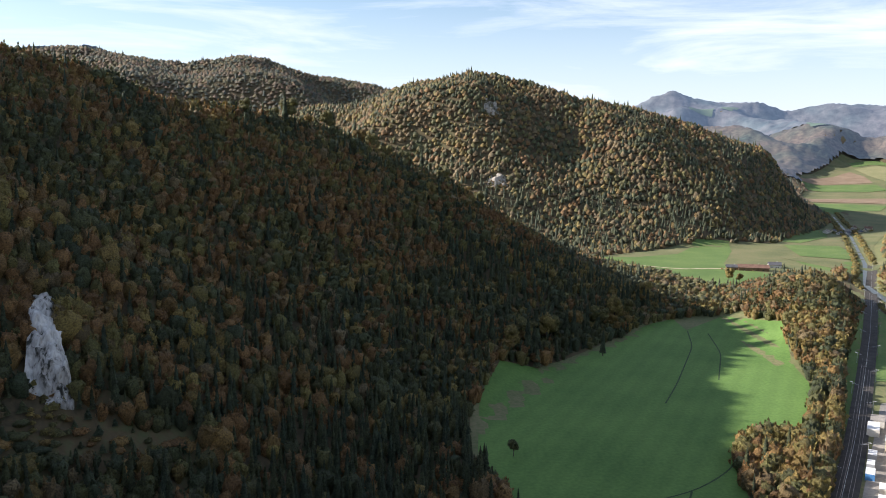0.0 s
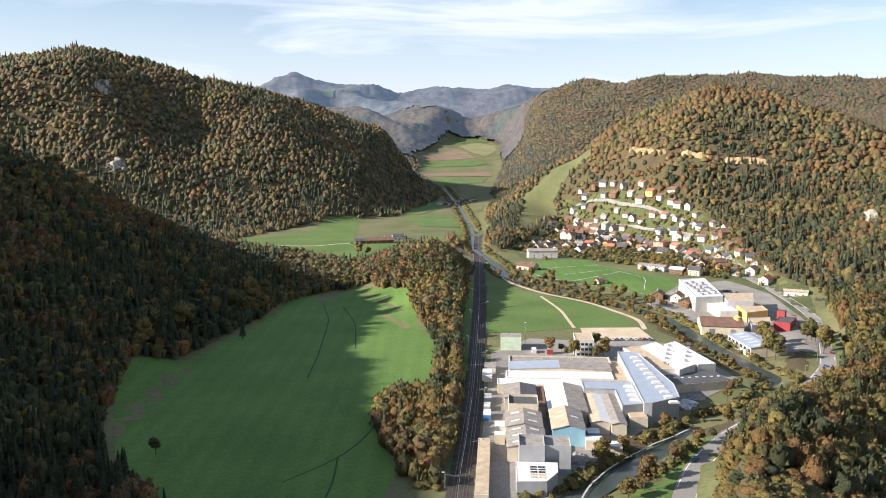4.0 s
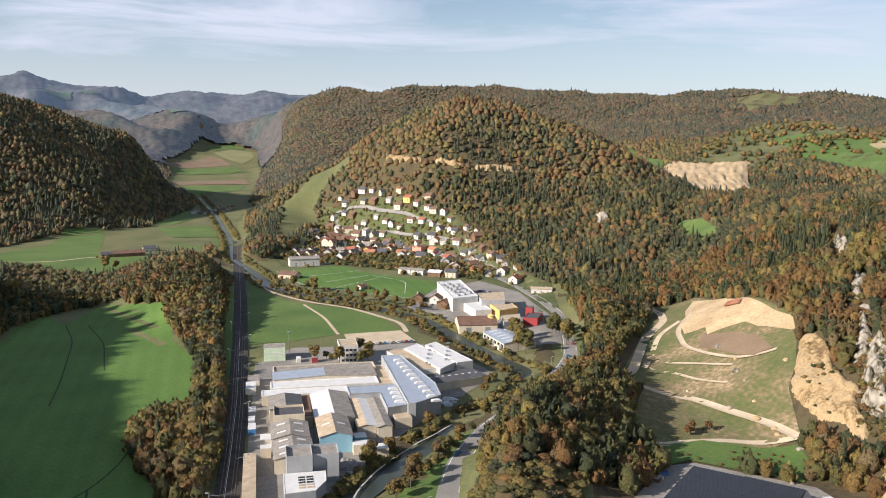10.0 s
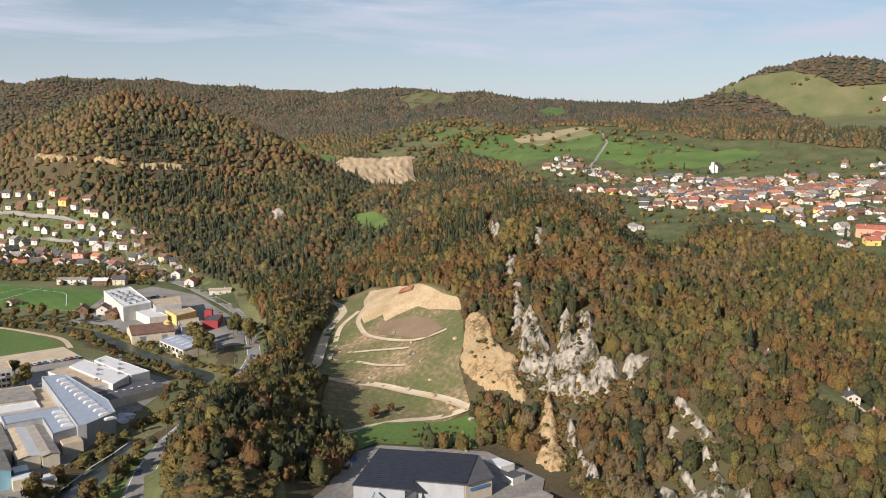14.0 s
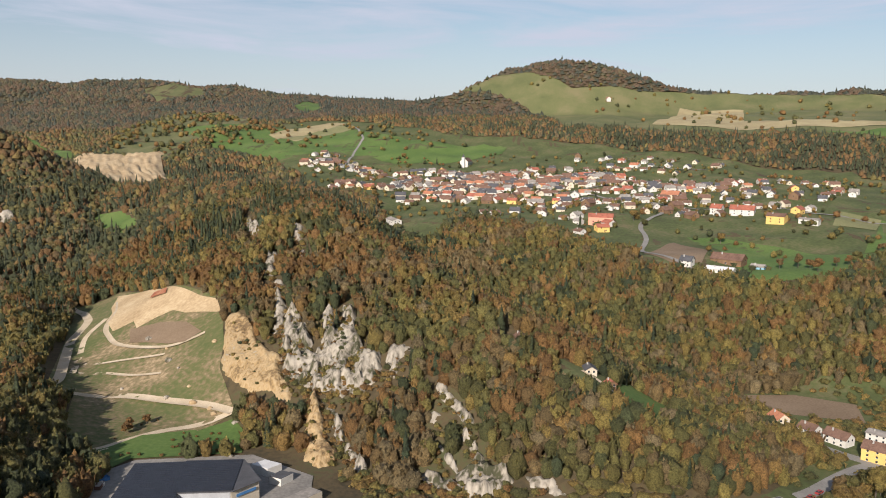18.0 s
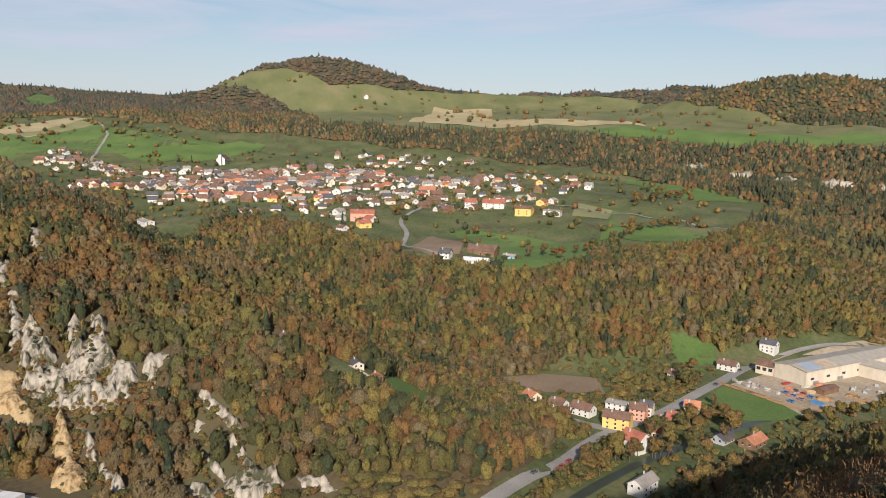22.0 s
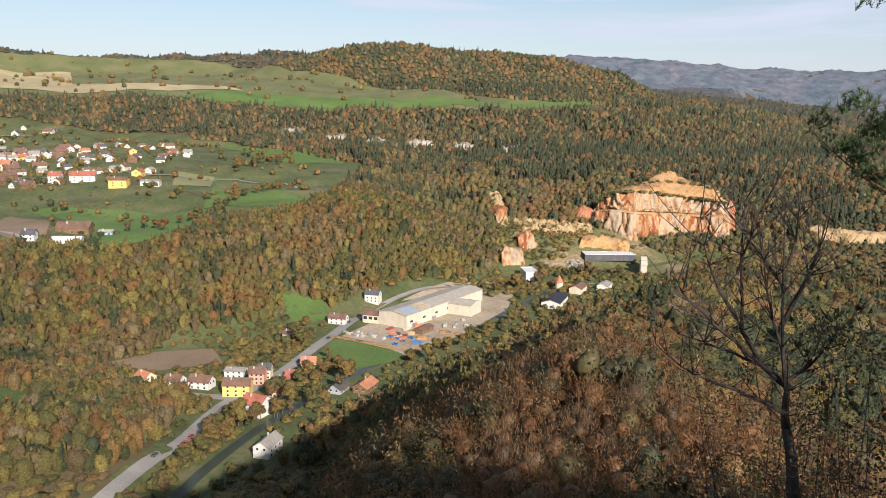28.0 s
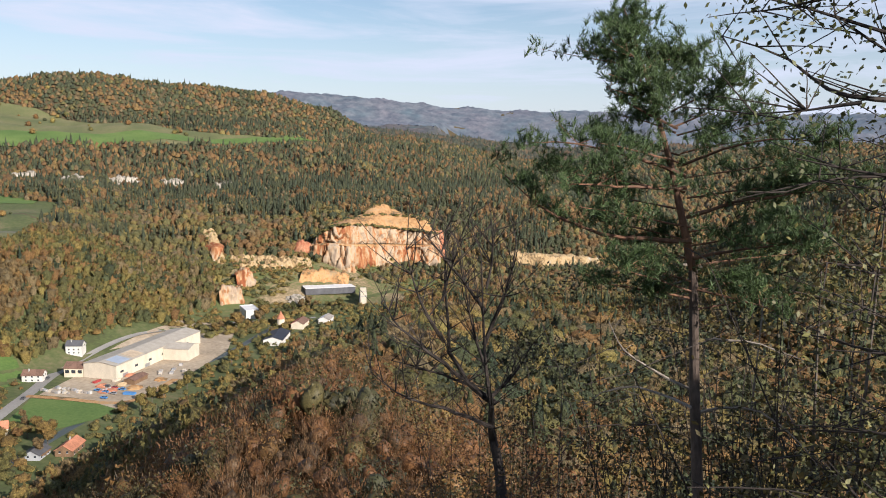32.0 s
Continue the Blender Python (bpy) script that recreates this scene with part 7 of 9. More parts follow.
def conifer_shape(rng, tiers, spokes):
    """A spruce of ragged drooping tiers, one unit high."""
    V, F = [], []
    for k in range(tiers):
        z0 = 0.12 + 0.80 * k / tiers
        r = 0.21 * (1 - k / tiers) ** 0.85 + 0.025
        top = z0 + 0.9 / tiers + 0.1
        turn = rng.uniform(0, 6.28)
        c = len(V)
        V.append((0, 0, min(top, 1.0)))
        for s in range(spokes):
            a = turn + 6.283 * s / spokes
            q = r * (rng.uniform(0.8, 1.15) if s % 2 == 0 else rng.uniform(0.45, 0.7))
            V.append((q * np.cos(a), q * np.sin(a), z0 + rng.uniform(-0.02, 0.03)))
        for s in range(spokes):
            F.append([c, c + 1 + s, c + 1 + (s + 1) % spokes])
    return np.array(V, float), np.array(F, int)


def spread(shapes, x, y, z, height, width, turn, tone, pick):
    """Many trees of a few shapes joined into one set of arrays."""
    VS, FS, TS, base = [], [], [], 0
    for k, (V, F) in enumerate(shapes):
        m = pick == k
        n = int(m.sum())
        if not n:
            continue
        c, s = np.cos(turn[m])[:, None], np.sin(turn[m])[:, None]
        P = np.empty((n, len(V), 3))
        P[..., 0] = (V[None, :, 0] * c - V[None, :, 1] * s) * width[m][:, None] + x[m][:, None]
        P[..., 1] = (V[None, :, 0] * s + V[None, :, 1] * c) * width[m][:, None] + y[m][:, None]
        P[..., 2] = V[None, :, 2] * height[m][:, None] + z[m][:, None]
        VS.append(P.reshape(-1, 3))
        FS.append((F[None] + base + np.arange(n)[:, None, None] * len(V)).reshape(-1, 3))
        TS.append(np.repeat(tone[m], len(V)))
        base += n * len(V)
    return np.concatenate(VS), np.concatenate(FS), np.concatenate(TS)


def tree_kind(seed, tall, wide, tone, flakes, label, conifer=False, bare=False, name="tree"):
    """A tree with a tapered, forked trunk and a loose crown of many small clumps."""
    rng = np.random.RandomState(seed)
    t = thing(name, (0, 0, 0), 0, label, "tree")
    bm = bmesh.new()
    tube(bm, [(0, 0, -1.0), (0.1, 0, tall * 0.25), (-0.05, 0.1, tall * 0.5), (0, 0, tall * 0.8)], [tall * 0.022, tall * 0.018, tall * 0.012, tall * 0.004], 6)
    if not conifer:
        for k in range(7):
            a = k * 2.4
            z = tall * (0.3 + 0.07 * k)
            r = wide * 0.32 * rng.uniform(0.7, 1.1)
            tube(bm, [(0, 0, z), (r * 0.5 * math.cos(a), r * 0.5 * math.sin(a), z + tall * 0.10), (r * math.cos(a), r * math.sin(a), z + tall * 0.2)], [tall * 0.009, tall * 0.006, tall * 0.002], 4)
    part("trunk", bm, M_TRUNK, t)
    if conifer:
        V, F = conifer_shape(rng, 11, 14)
        V = V * np.array([wide * 2.2, wide * 2.2, tall])
        T = np.full(len(V), tone)
    else:
        VS, FS, base = [], [], 0
        lobes = 7
        for k in range(lobes):
            V, F = crown_shape(rng, flakes // lobes, core=not bare)
            a, rr = k * 2.4, wide * 0.22 * (1 if k else 0)
            sc = rng.uniform(0.5, 0.72) if k else 0.8
            V = (V - np.array([0, 0, 0.55])) * np.array([wide * sc, wide * sc, tall * 0.5 * sc]) + np.array([rr * math.cos(a), rr * math.sin(a), tall * (0.60 + 0.16 * math.sin(k * 1.7))])
            VS.append(V)
            FS.append(F + base)
            base += len(V)
        V, F = np.concatenate(VS), np.concatenate(FS)
        T = np.clip(tone + rng.normal(0, 0.03, len(V)), 0, 1)
    crown = new("crown", mesh_of("crown", V, F, M_LEAF, tone=T))
    crown.parent = t
    return t


TREES = {
    "yellow": tree_kind(1, 15, 9, 0.46, 260, "broad tree with yellow autumn leaves"),
    "ochre": tree_kind(2, 14, 9, 0.55, 260, "broad tree with ochre autumn leaves"),
    "russet": tree_kind(3, 13, 9, 0.70, 260, "broad tree with russet autumn leaves"),
    "olive": tree_kind(4, 13, 9, 0.30, 260, "broad tree with olive green leaves"),
    "green": tree_kind(5, 12, 8, 0.20, 260, "broad tree still in dark green leaf"),
    "brown": tree_kind(6, 14, 9, 0.88, 260, "half-bare brown autumn tree"),
    "spruce": tree_kind(7, 20, 6, 0.05, 0, "dark green spruce with drooping tiers", conifer=True),
    "small": tree_kind(8, 6, 5, 0.36, 260, "small rounded garden tree"),
    "shrub": tree_kind(9, 3.4, 4, 0.62, 200, "low rounded autumn shrub in ochre leaf", name="shrub"),
}
TREE_USED = set()
tr_ = random.Random(17)


def plant(kind, x, y, scale=1.0, group="", lift=0.0):
    m = pose(x, y, gz(x, y) + lift, 0, 0, tr_.uniform(0, 360)) @ Matrix.Diagonal((scale, scale, scale * tr_.uniform(0.9, 1.15), 1))
    if kind in TREE_USED:
        ob = copy_thing(TREES[kind], m)
    else:
        TREE_USED.add(kind)
        ob = TREES[kind]
        ob.matrix_basis = m
    return tagged(ob, group=group)


def tree_row(line, gap, kinds, group, jitter=3.0, scale=(0.7, 1.15)):
    q = resample(line, 1.0)
    s = 0.0
    for p, n in zip(q, q[1:]):
        s += math.hypot(n[0] - p[0], n[1] - p[1])
        if s > gap * tr_.uniform(0.9, 2.0):
            s = 0
            plant(tr_.choice(kinds), p[0] + tr_.uniform(-jitter, jitter), p[1] + tr_.uniform(-jitter, jitter), tr_.uniform(*scale), group)


plant("yellow", 318, 902, 1.25)
plant("green", 35, 385, 0.8)
plant("spruce", 116, 580, 0.95)
plant("russet", 62, 536, 0.9)
for k in range(18):
    a_ = -13 + 16 * k / 17 + tr_.uniform(-0.5, 0.5)
    d_ = float(np.interp(a_, [-18, -10, -5.7, -1, 1.8, 4.6], [650, 715, 760, 800, 830, 870])) + tr_.uniform(-12, 12)
    plant(tr_.choice(("spruce", "spruce", "ochre", "olive")), *at(a_, d_), tr_.uniform(1.15, 1.6), "tall trees on the western crest")
EDGE = "tall trees along the meadow's edge"
for k in range(34):
    s_ = (k + tr_.uniform(-0.3, 0.3)) / 33
    x_, y_ = np.interp(s_, [0, 0.15, 0.35, 0.6, 0.8, 1], [40, 62, 95, 140, 172, 192]), np.interp(s_, [0, 0.15, 0.35, 0.6, 0.8, 1], [522, 545, 590, 650, 704, 728])
    plant(tr_.choice(("spruce", "spruce", "ochre", "spruce", "olive", "yellow")), x_ - tr_.uniform(0, 14), y_ + tr_.uniform(0, 8), tr_.uniform(0.95, 1.5), EDGE)
plant("ochre", 331, 905, 0.8)
for a, b, k in ((216, 42, "ochre"), (209, 53, "green"), (200, 57, "yellow"), (199, 72, "olive"), (201, 76, "yellow"), (218, 50, "green"), (228, 74, "olive"), (31, 54, "yellow")):
    plant(k, *yard(a, b), 0.75, "trees in the factory yard")
BANK = "trees along the river bank"
tree_row([(195, 250), (240, 274), (290, 290), (322, 296)], 8, ("olive", "yellow", "ochre", "green", "brown"), BANK, 3, (0.55, 0.9))
tree_row([(215, 292), (262, 306), (300, 322), (345, 336), (368, 352)], 10, ("olive", "ochre", "small", "brown", "shrub"), BANK, 3, (0.5, 0.8))
tree_row([(372, 365), (382, 400), (398, 455), (420, 510), (418, 580), (402, 650), (402, 720)], 9, ("ochre", "brown", "olive", "russet", "shrub"), BANK, 3, (0.45, 0.75))
tree_row([(455, 520), (446, 580), (430, 650), (428, 700)], 8, ("ochre", "yellow", "brown", "olive"), BANK, 4, (0.5, 0.8))
tree_row([(262, -22), (297, -72), (322, -98), (352, -134), (372, -184)], 6, ("olive", "ochre", "brown", "yellow", "green"), BANK, 5, (0.5, 0.85))
tree_row([(410, 372), (432, 392), (440, 410)], 6, ("yellow", "ochre", "green", "olive"), "trees beside the trade yards", 4, (0.8, 1.1))
tree_row([(455, 365), (470, 392), (492, 415)], 6, ("yellow", "green", "olive", "ochre"), "trees beside the trade yards", 4, (0.8, 1.15))
tree_row([(590, 690), (610, 650), (620, 610)], 7, ("ochre", "yellow", "brown"), "trees below the village houses", 6, (0.6, 0.9))
# gardens
GARDEN = "garden trees of the valley village"
for _ in range(24):
    x, y = tr_.uniform(520, 735), tr_.uniform(600, 1060)
    if inside(np.array([x]), np.array([y]), [(507, 867), (579, 917), (672, 1033), (726, 1091), (735, 884), (715, 726), (678, 660), (600, 600), (577, 702), (548, 770)])[0] and not any((x - a) ** 2 + (y - b) ** 2 < 64 for a, b in SPOTS):
        plant(tr_.choice(("small", "small", "olive", "ochre", "shrub", "spruce", "green")), x, y, tr_.uniform(0.5, 0.85), GARDEN)
UPPER_GARDEN = "garden trees of the upper village"
for _ in range(44):
    x, y = tr_.uniform(760, 1480), tr_.uniform(-380, 460)
    if inside(np.array([x]), np.array([y]), [(1380, 500), (1076, 327), (848, 160), (770, 17), (700, -60), (680, -330), (900, -460), (1180, -420), (1320, -220), (1480, -60), (1460, 300)])[0] and not any((x - a) ** 2 + (y - b) ** 2 < 90 for a, b in SPOTS):
        plant(tr_.choice(("small", "olive", "ochre", "brown", "spruce", "green", "small")), x, y, tr_.uniform(0.6, 1.0), UPPER_GARDEN)
tree_row([(700, -240), (730, -290), (760, -350)], 7, ("olive", "brown", "ochre"), "hedge trees on the terrace", 3, (0.5, 0.8))
tree_row([(880, -330), (940, -400), (1010, -460)], 10, ("olive", "brown", "russet", "ochre"), "hedge trees on the terrace", 8, (0.6, 1.0))
tree_row([(640, -150), (650, -200), (640, -260)], 10, ("brown", "russet", "olive"), "trees above the wooded brow", 6, (0.7, 1.0))
tree_row([(690, -20), (700, -40), (720, -50)], 6, ("olive", "green", "small"), "bushes beside the lane", 4, (0.6, 0.9))
plant("russet", 622, -178, 1.0)
LOWT = "trees between the lower village houses"
tree_row([(345, -125), (375, -155), (395, -195), (420, -215)], 6, ("olive", "ochre", "russet", "green", "brown"), LOWT, 5, (0.55, 0.9))
tree_row([(335, -105), (350, -125), (362, -165), (378, -200)], 5, ("olive", "ochre", "brown", "green", "yellow"), LOWT, 5, (0.6, 1.0))
tree_row([(440, -180), (470, -215), (500, -240)], 7, ("olive", "green", "small", "ochre"), LOWT, 6, (0.5, 0.8))
tree_row([(386, -245), (404, -300), (438, -372), (462, -428)], 6, ("olive", "ochre", "yellow", "green"), LOWT, 3, (0.35, 0.6))
tree_row([(500, -400), (510, -450), (530, -500), (500, -540)], 7, ("olive", "ochre", "green", "brown"), LOWT, 8, (0.6, 1.0))
# bushes on the quarry ground
for _ in range(34):
    x, y = tr_.uniform(335, 372), tr_.uniform(152, 208)
    if inside(np.array([x]), np.array([y]), [(336, 214), (360, 204), (380, 167), (368, 157), (350, 152), (336, 190)])[0]:
        plant("shrub", x, y, tr_.uniform(0.5, 0.9), "shrubs on the quarry slope")
tree_row([(352, 214), (372, 216), (386, 205)], 3.2, ("shrub", "russet"), "shrubs on the quarry slope", 3, (0.5, 0.7))


def boulder(x, y, r, seed):
    bm = bmesh.new()
    bmesh.ops.create_icosphere(bm, subdivisions=2, radius=r)
    for v in bm.verts:
        v.co *= 1 + 0.4 * fbm((v.co.x + seed * 7, v.co.y, v.co.z), 0.6)
        v.co.z *= 0.7
    me = bpy.data.meshes.new("boulder")
    bm.to_mesh(me)
    bm.free()
    me.materials.append(M_SAND if seed % 2 else M_ROCK)
    ob = new("boulder", me)
    ob.location = (x, y, gz(x, y) + r * 0.3)
    return tagged(ob, "pale limestone boulder on the quarry grass", "boulder", "quarry boulders")


for k, (x, y) in enumerate(((430, 220), (448, 206), (441, 232), (412, 205), (405, 215), (398, 196), (420, 250), (392, 184), (470, 260), (455, 240), (380, 165), (352, 158), (345, 152), (388, 180))):
    boulder(x, y, 1.2 + 0.5 * (k % 3), k)


# ---- railway masts, lamps, cars ----
def mast(place, turn):
    t = thing("railway_mast", place, turn, "grey steel overhead line mast beside the track", "mast", "railway masts")
    part("pole", tube(bmesh.new(), [(0, 0, -0.5), (0, 0, 8)], [0.16, 0.11], 6), M_STEEL, t)
    part("arm", tube(bmesh.new(), [(0, 0, 6.8), (3.6, 0, 6.4)], [0.07, 0.05], 5), M_STEEL, t)
    part("stay", tube(bmesh.new(), [(0, 0, 7.8), (2.4, 0, 6.6)], [0.04, 0.04], 4), M_STEEL, t)
    part("lamp", boxed(-1.4, -0.2, -0.2, 0.2, 7.7, 7.9), R_WHITE, t, "small white lamp head")
    return t


rq = resample(RAIL, 1.0)
first = None
for k in range(20, min(len(rq) - 2, 780), 38):
    d = rq[k + 1] - rq[k]
    a = math.degrees(math.atan2(d[1], d[0]))
    s = 1 if (k // 38) % 2 else -1
    n = np.array([-d[1], d[0]]) / np.hypot(*d) * 6.2 * s
    m = pose(rq[k][0] + n[0], rq[k][1] + n[1], gz(*(rq[k] + n)), 0, 0, a + (-90 if s > 0 else 90))
    if first is None:
        first = mast((0, 0, 0), 0)
        first.matrix_basis = m
    else:
        copy_thing(first, m)
ribbon("contact_wire", rq[::20] + 0.0, 0.12, M_STEEL, "overhead contact wire of the railway", "wire", lift=7.0, clear=None)

flood = thing("light_mast", (*yard(234, 26), 0), 0, "tall slim light mast at the field's edge", "mast")
part("pole", tube(bmesh.new(), [(0, 0, 0), (0, 0, 17)], [0.22, 0.14], 8), M_STEEL, flood)
for k in range(3):
    part("lamp", boxed(-0.9 + k * 0.7, -0.4 + k * 0.7, -0.2, 0.2, 16.4, 17.0), R_WHITE, flood)


def street_lamp(place, turn):
    t = thing("street_lamp", place, turn, "slim grey street lamp on the road verge", "lamp", "street lamps")
    part("pole", tube(bmesh.new(), [(0, 0, 0), (0, 0, 8), (0.4, 0, 8.6)], [0.1, 0.08, 0.06], 6), M_STEEL, t)
    part("head", boxed(0.3, 1.5, -0.15, 0.15, 8.55, 8.7), M_STEEL, t)
    return t


lamp0 = None
rd = resample(ROAD[:, :2], 1.0)
for k in range(40, len(rd) - 60, 45):
    d = rd[k + 1] - rd[k]
    n = np.array([-d[1], d[0]]) / np.hypot(*d) * 6.6
    m = pose(rd[k][0] + n[0], rd[k][1] + n[1], gz(*(rd[k] + n)), 0, 0, math.degrees(math.atan2(d[1], d[0])) - 90)
    if lamp0 is None:
        lamp0 = street_lamp((0, 0, 0), 0)
        lamp0.matrix_basis = m
    else:
        copy_thing(lamp0, m)


def car(paint, label):
    t = thing("car", (0, 0, 0), 0, label, "car")
    part("body", extrude_x([(-0.85, 0.3), (0.85, 0.3), (0.88, 0.75), (0.8, 0.95), (-0.8, 0.95), (-0.88, 0.75)], -2.1, 2.1), paint, t)
    part("cabin", extrude_x([(-0.76, 0.954), (0.76, 0.954), (0.62, 1.45), (-0.62, 1.45)], -1.5, 0.75), M_GLASS, t, "dark glazed cabin")
    part("roof", boxed(-1.3, 0.5, -0.6, 0.6, 1.452, 1.5), paint, t)
    for x in (-1.3, 1.3):
        for y in (-0.82, 0.82):
            part("wheel", tube(bmesh.new(), [(x, y - 0.1, 0.32), (x, y + 0.1, 0.32)], [0.32, 0.32], 10), M_TYRE, t)
    return t


CARS = [car(R_WHITE, "white car on the asphalt"), car(R_DARK, "black car on the asphalt"), car(M_STEEL, "silver car on the asphalt"), car(W_RED, "dark red car on the asphalt"), car(W_BLUE, "blue car on the asphalt")]
cu = set()
cr = random.Random(3)


def park(x, y, turn, lift=0.45):
    k = cr.randrange(5)
    m = pose(x, y, gz(x, y) + lift, 0, 0, turn)
    if k in cu:
        copy_thing(CARS[k], m)
    else:
        cu.add(k)
        CARS[k].matrix_basis = m


for s in (62, 84, 150, 300, 318, 345, 380, 410, 470):
    d = rd[s + 1] - rd[s]
    n = np.array([-d[1], d[0]]) / np.hypot(*d) * (2.2 if s % 4 else -2.2)
    park(*(rd[s] + n), math.degrees(math.atan2(d[1], d[0])), 0.35)
for x, y in ((352, -108), (338, -88), (346, -103), (430, -198), (462, -233), (490, -263)):
    park(x, y, -45 + cr.uniform(-4, 4), 0.35)
for k in range(12):
    park(344 + k * 3.0, 467 - k * 1.35, 66, 0.5)
for k in range(9):
    park(552 + (k % 3) * 3.2, 560 - (k // 3) * 9, 30 + cr.uniform(-6, 6), 0.5)
for k in range(7):
    park(427 + k * 3.2, -262 - k * 8 % 17, 20, 0.4)
for k in range(4):
    if k not in cu:
        park(400 + k * 4, 470, 10)
# shrubs scattered on the upland pasture: too many to count
def scatter(name, poly, n, tall, wide, label, seed, tones=(0.1, 0.75)):
    r = np.random.RandomState(seed)
    p = np.array(poly)
    x, y = r.uniform(p[:, 0].min(), p[:, 0].max(), n * 4), r.uniform(p[:, 1].min(), p[:, 1].max(), n * 4)
    ok = inside(x, y, poly)
    x, y = x[ok][:n], y[ok][:n]
    ok = wave(x, y, 160, seed) > -0.4
    x, y = x[ok], y[ok]
    n = len(x)
    shapes = [crown_shape(r, 14) for _ in range(4)]
    sz = r.uniform(0.5, 1.3, n)
    V, F, T = spread(shapes, x, y, ground(x, y) - 0.1 * tall * sz, tall * sz, wide * sz, r.uniform(0, 6, n), r.uniform(*tones, n), r.randint(0, 4, n))
    return tagged(new(name, mesh_of(name, V, F, M_LEAF, tone=T)), label, "bushes", kind="stuff")


scatter("pasture_bushes", [(2370, 449), (2180, 26), (2267, -199), (2230, -520), (2025, -850), (1552, -973), (1111, -1265), (1280, -805), (1523, -436), (1679, -177), (1953, -109), (2107, 139)], 240, 10, 11, "dark bushes and small trees dotted over the upland pasture", 4)
scatter("village_hedges", [(1380, 500), (1076, 327), (848, 160), (770, 17), (700, -60), (690, -330), (900, -460), (1180, -420), (1320, -220), (1480, -60), (1460, 300)], 760, 6.5, 7, "hedges, shrubs and fruit trees between the village houses", 5)
scatter("village_hedges", [(507, 867), (579, 917), (672, 1033), (726, 1091), (735, 884), (715, 726), (678, 660), (600, 600), (577, 702), (548, 770)], 260, 4.5, 5, "hedges and shrubs between the valley houses", 6)
scatter("pasture_trees", [(1431, 809), (1501, 904), (1705, 981), (1966, 1044), (2111, 928), (1920, 780), (1699, 640), (1599, 663), (1381, 684)], 420, 11, 12, "trees and bushes spread over the rough pasture", 8)
scatter("field_hedges", [(1560, 700), (1750, 720), (1800, 420), (1560, 180), (1500, 300)], 160, 8, 10, "hedges and fruit trees across the upper fields", 7)

# ---- woodland ----
def wooded(x, y):
    ok = np.ones(x.shape, bool)
    for poly in OPEN:
        ok &= ~inside(x, y, poly)
    for line, half in CLEAR:
        p = np.array(line)
        box = (x > p[:, 0].min() - half) & (x < p[:, 0].max() + half) & (y > p[:, 1].min() - half) & (y < p[:, 1].max() + half)
        if box.any():
            d = band_dist(x[box], y[box], line)
            idx = np.where(box)[0]
            ok[idx[d < half]] = False
    return ok


def dome_shape(rng, sides, rings, flakes=0):
    """A plain far-off crown: a lumpy dome of a few facets."""
    V, F = [], []
    for k in range(rings):
        h = k / rings
        for i in range(sides):
            a = 6.283 * (i + 0.5 * k) / sides + rng.uniform(-0.3, 0.3)
            q = 0.52 * math.sqrt(1 - h * h) * rng.uniform(0.75, 1.15)
            V.append((q * math.cos(a), q * math.sin(a), 0.42 + 0.5 * h + rng.uniform(-0.06, 0.06)))
    V.append((rng.uniform(-0.1, 0.1), rng.uniform(-0.1, 0.1), rng.uniform(0.92, 1.05)))
    for k in range(rings - 1):
        for i in range(sides):
            a, b, c, d = k * sides + i, k * sides + (i + 1) % sides, (k + 1) * sides + i, (k + 1) * sides + (i + 1) % sides
            F += [[a, b, c], [b, d, c]]
    for i in range(sides):
        F.append([(rings - 1) * sides + i, (rings - 1) * sides + (i + 1) % sides, rings * sides])
    for _ in range(flakes):
        u, a = rng.uniform(0.1, 0.95), rng.uniform(0, 6.283)
        n = Vector((math.sqrt(1 - u * u) * math.cos(a), math.sqrt(1 - u * u) * math.sin(a), u))
        c = Vector((n.x * 0.5, n.y * 0.5, 0.42 + n.z * 0.55))
        t = n.cross(Vector((rng.uniform(-1, 1), rng.uniform(-1, 1), 0.3))).normalized() * 0.15
        k = len(V)
        V += [(c + t)[:], (c - t)[:], (c + n * rng.uniform(0.02, 0.16) + n.cross(t) * 1.3)[:]]
        F.append([k, k + 1, k + 2])
    return np.array(V, float), np.array(F, int)


def spire_shape(rng, sides):
    V = [(0.17 * math.cos(6.283 * i / sides) * rng.uniform(0.8, 1.2), 0.17 * math.sin(6.283 * i / sides) * rng.uniform(0.8, 1.2), 0.25) for i in range(sides)] + [(0, 0, 1.0)]
    return np.array(V, float), np.array([[i, (i + 1) % sides, sides] for i in range(sides)], int)


def facing(x, y, z):
    """Which places face the valley; the back slopes of far hills stay bare ground."""
    ok = np.ones(x.shape, bool)
    for s in np.concatenate([np.linspace(0.06, 0.9, 34), np.linspace(0.91, 0.99, 14)]):
        ok &= EYE + 45 + (z + 16 - EYE - 45) * s > ground(x * s, y * s)
    return ok


RNG = np.random.RandomState(11)


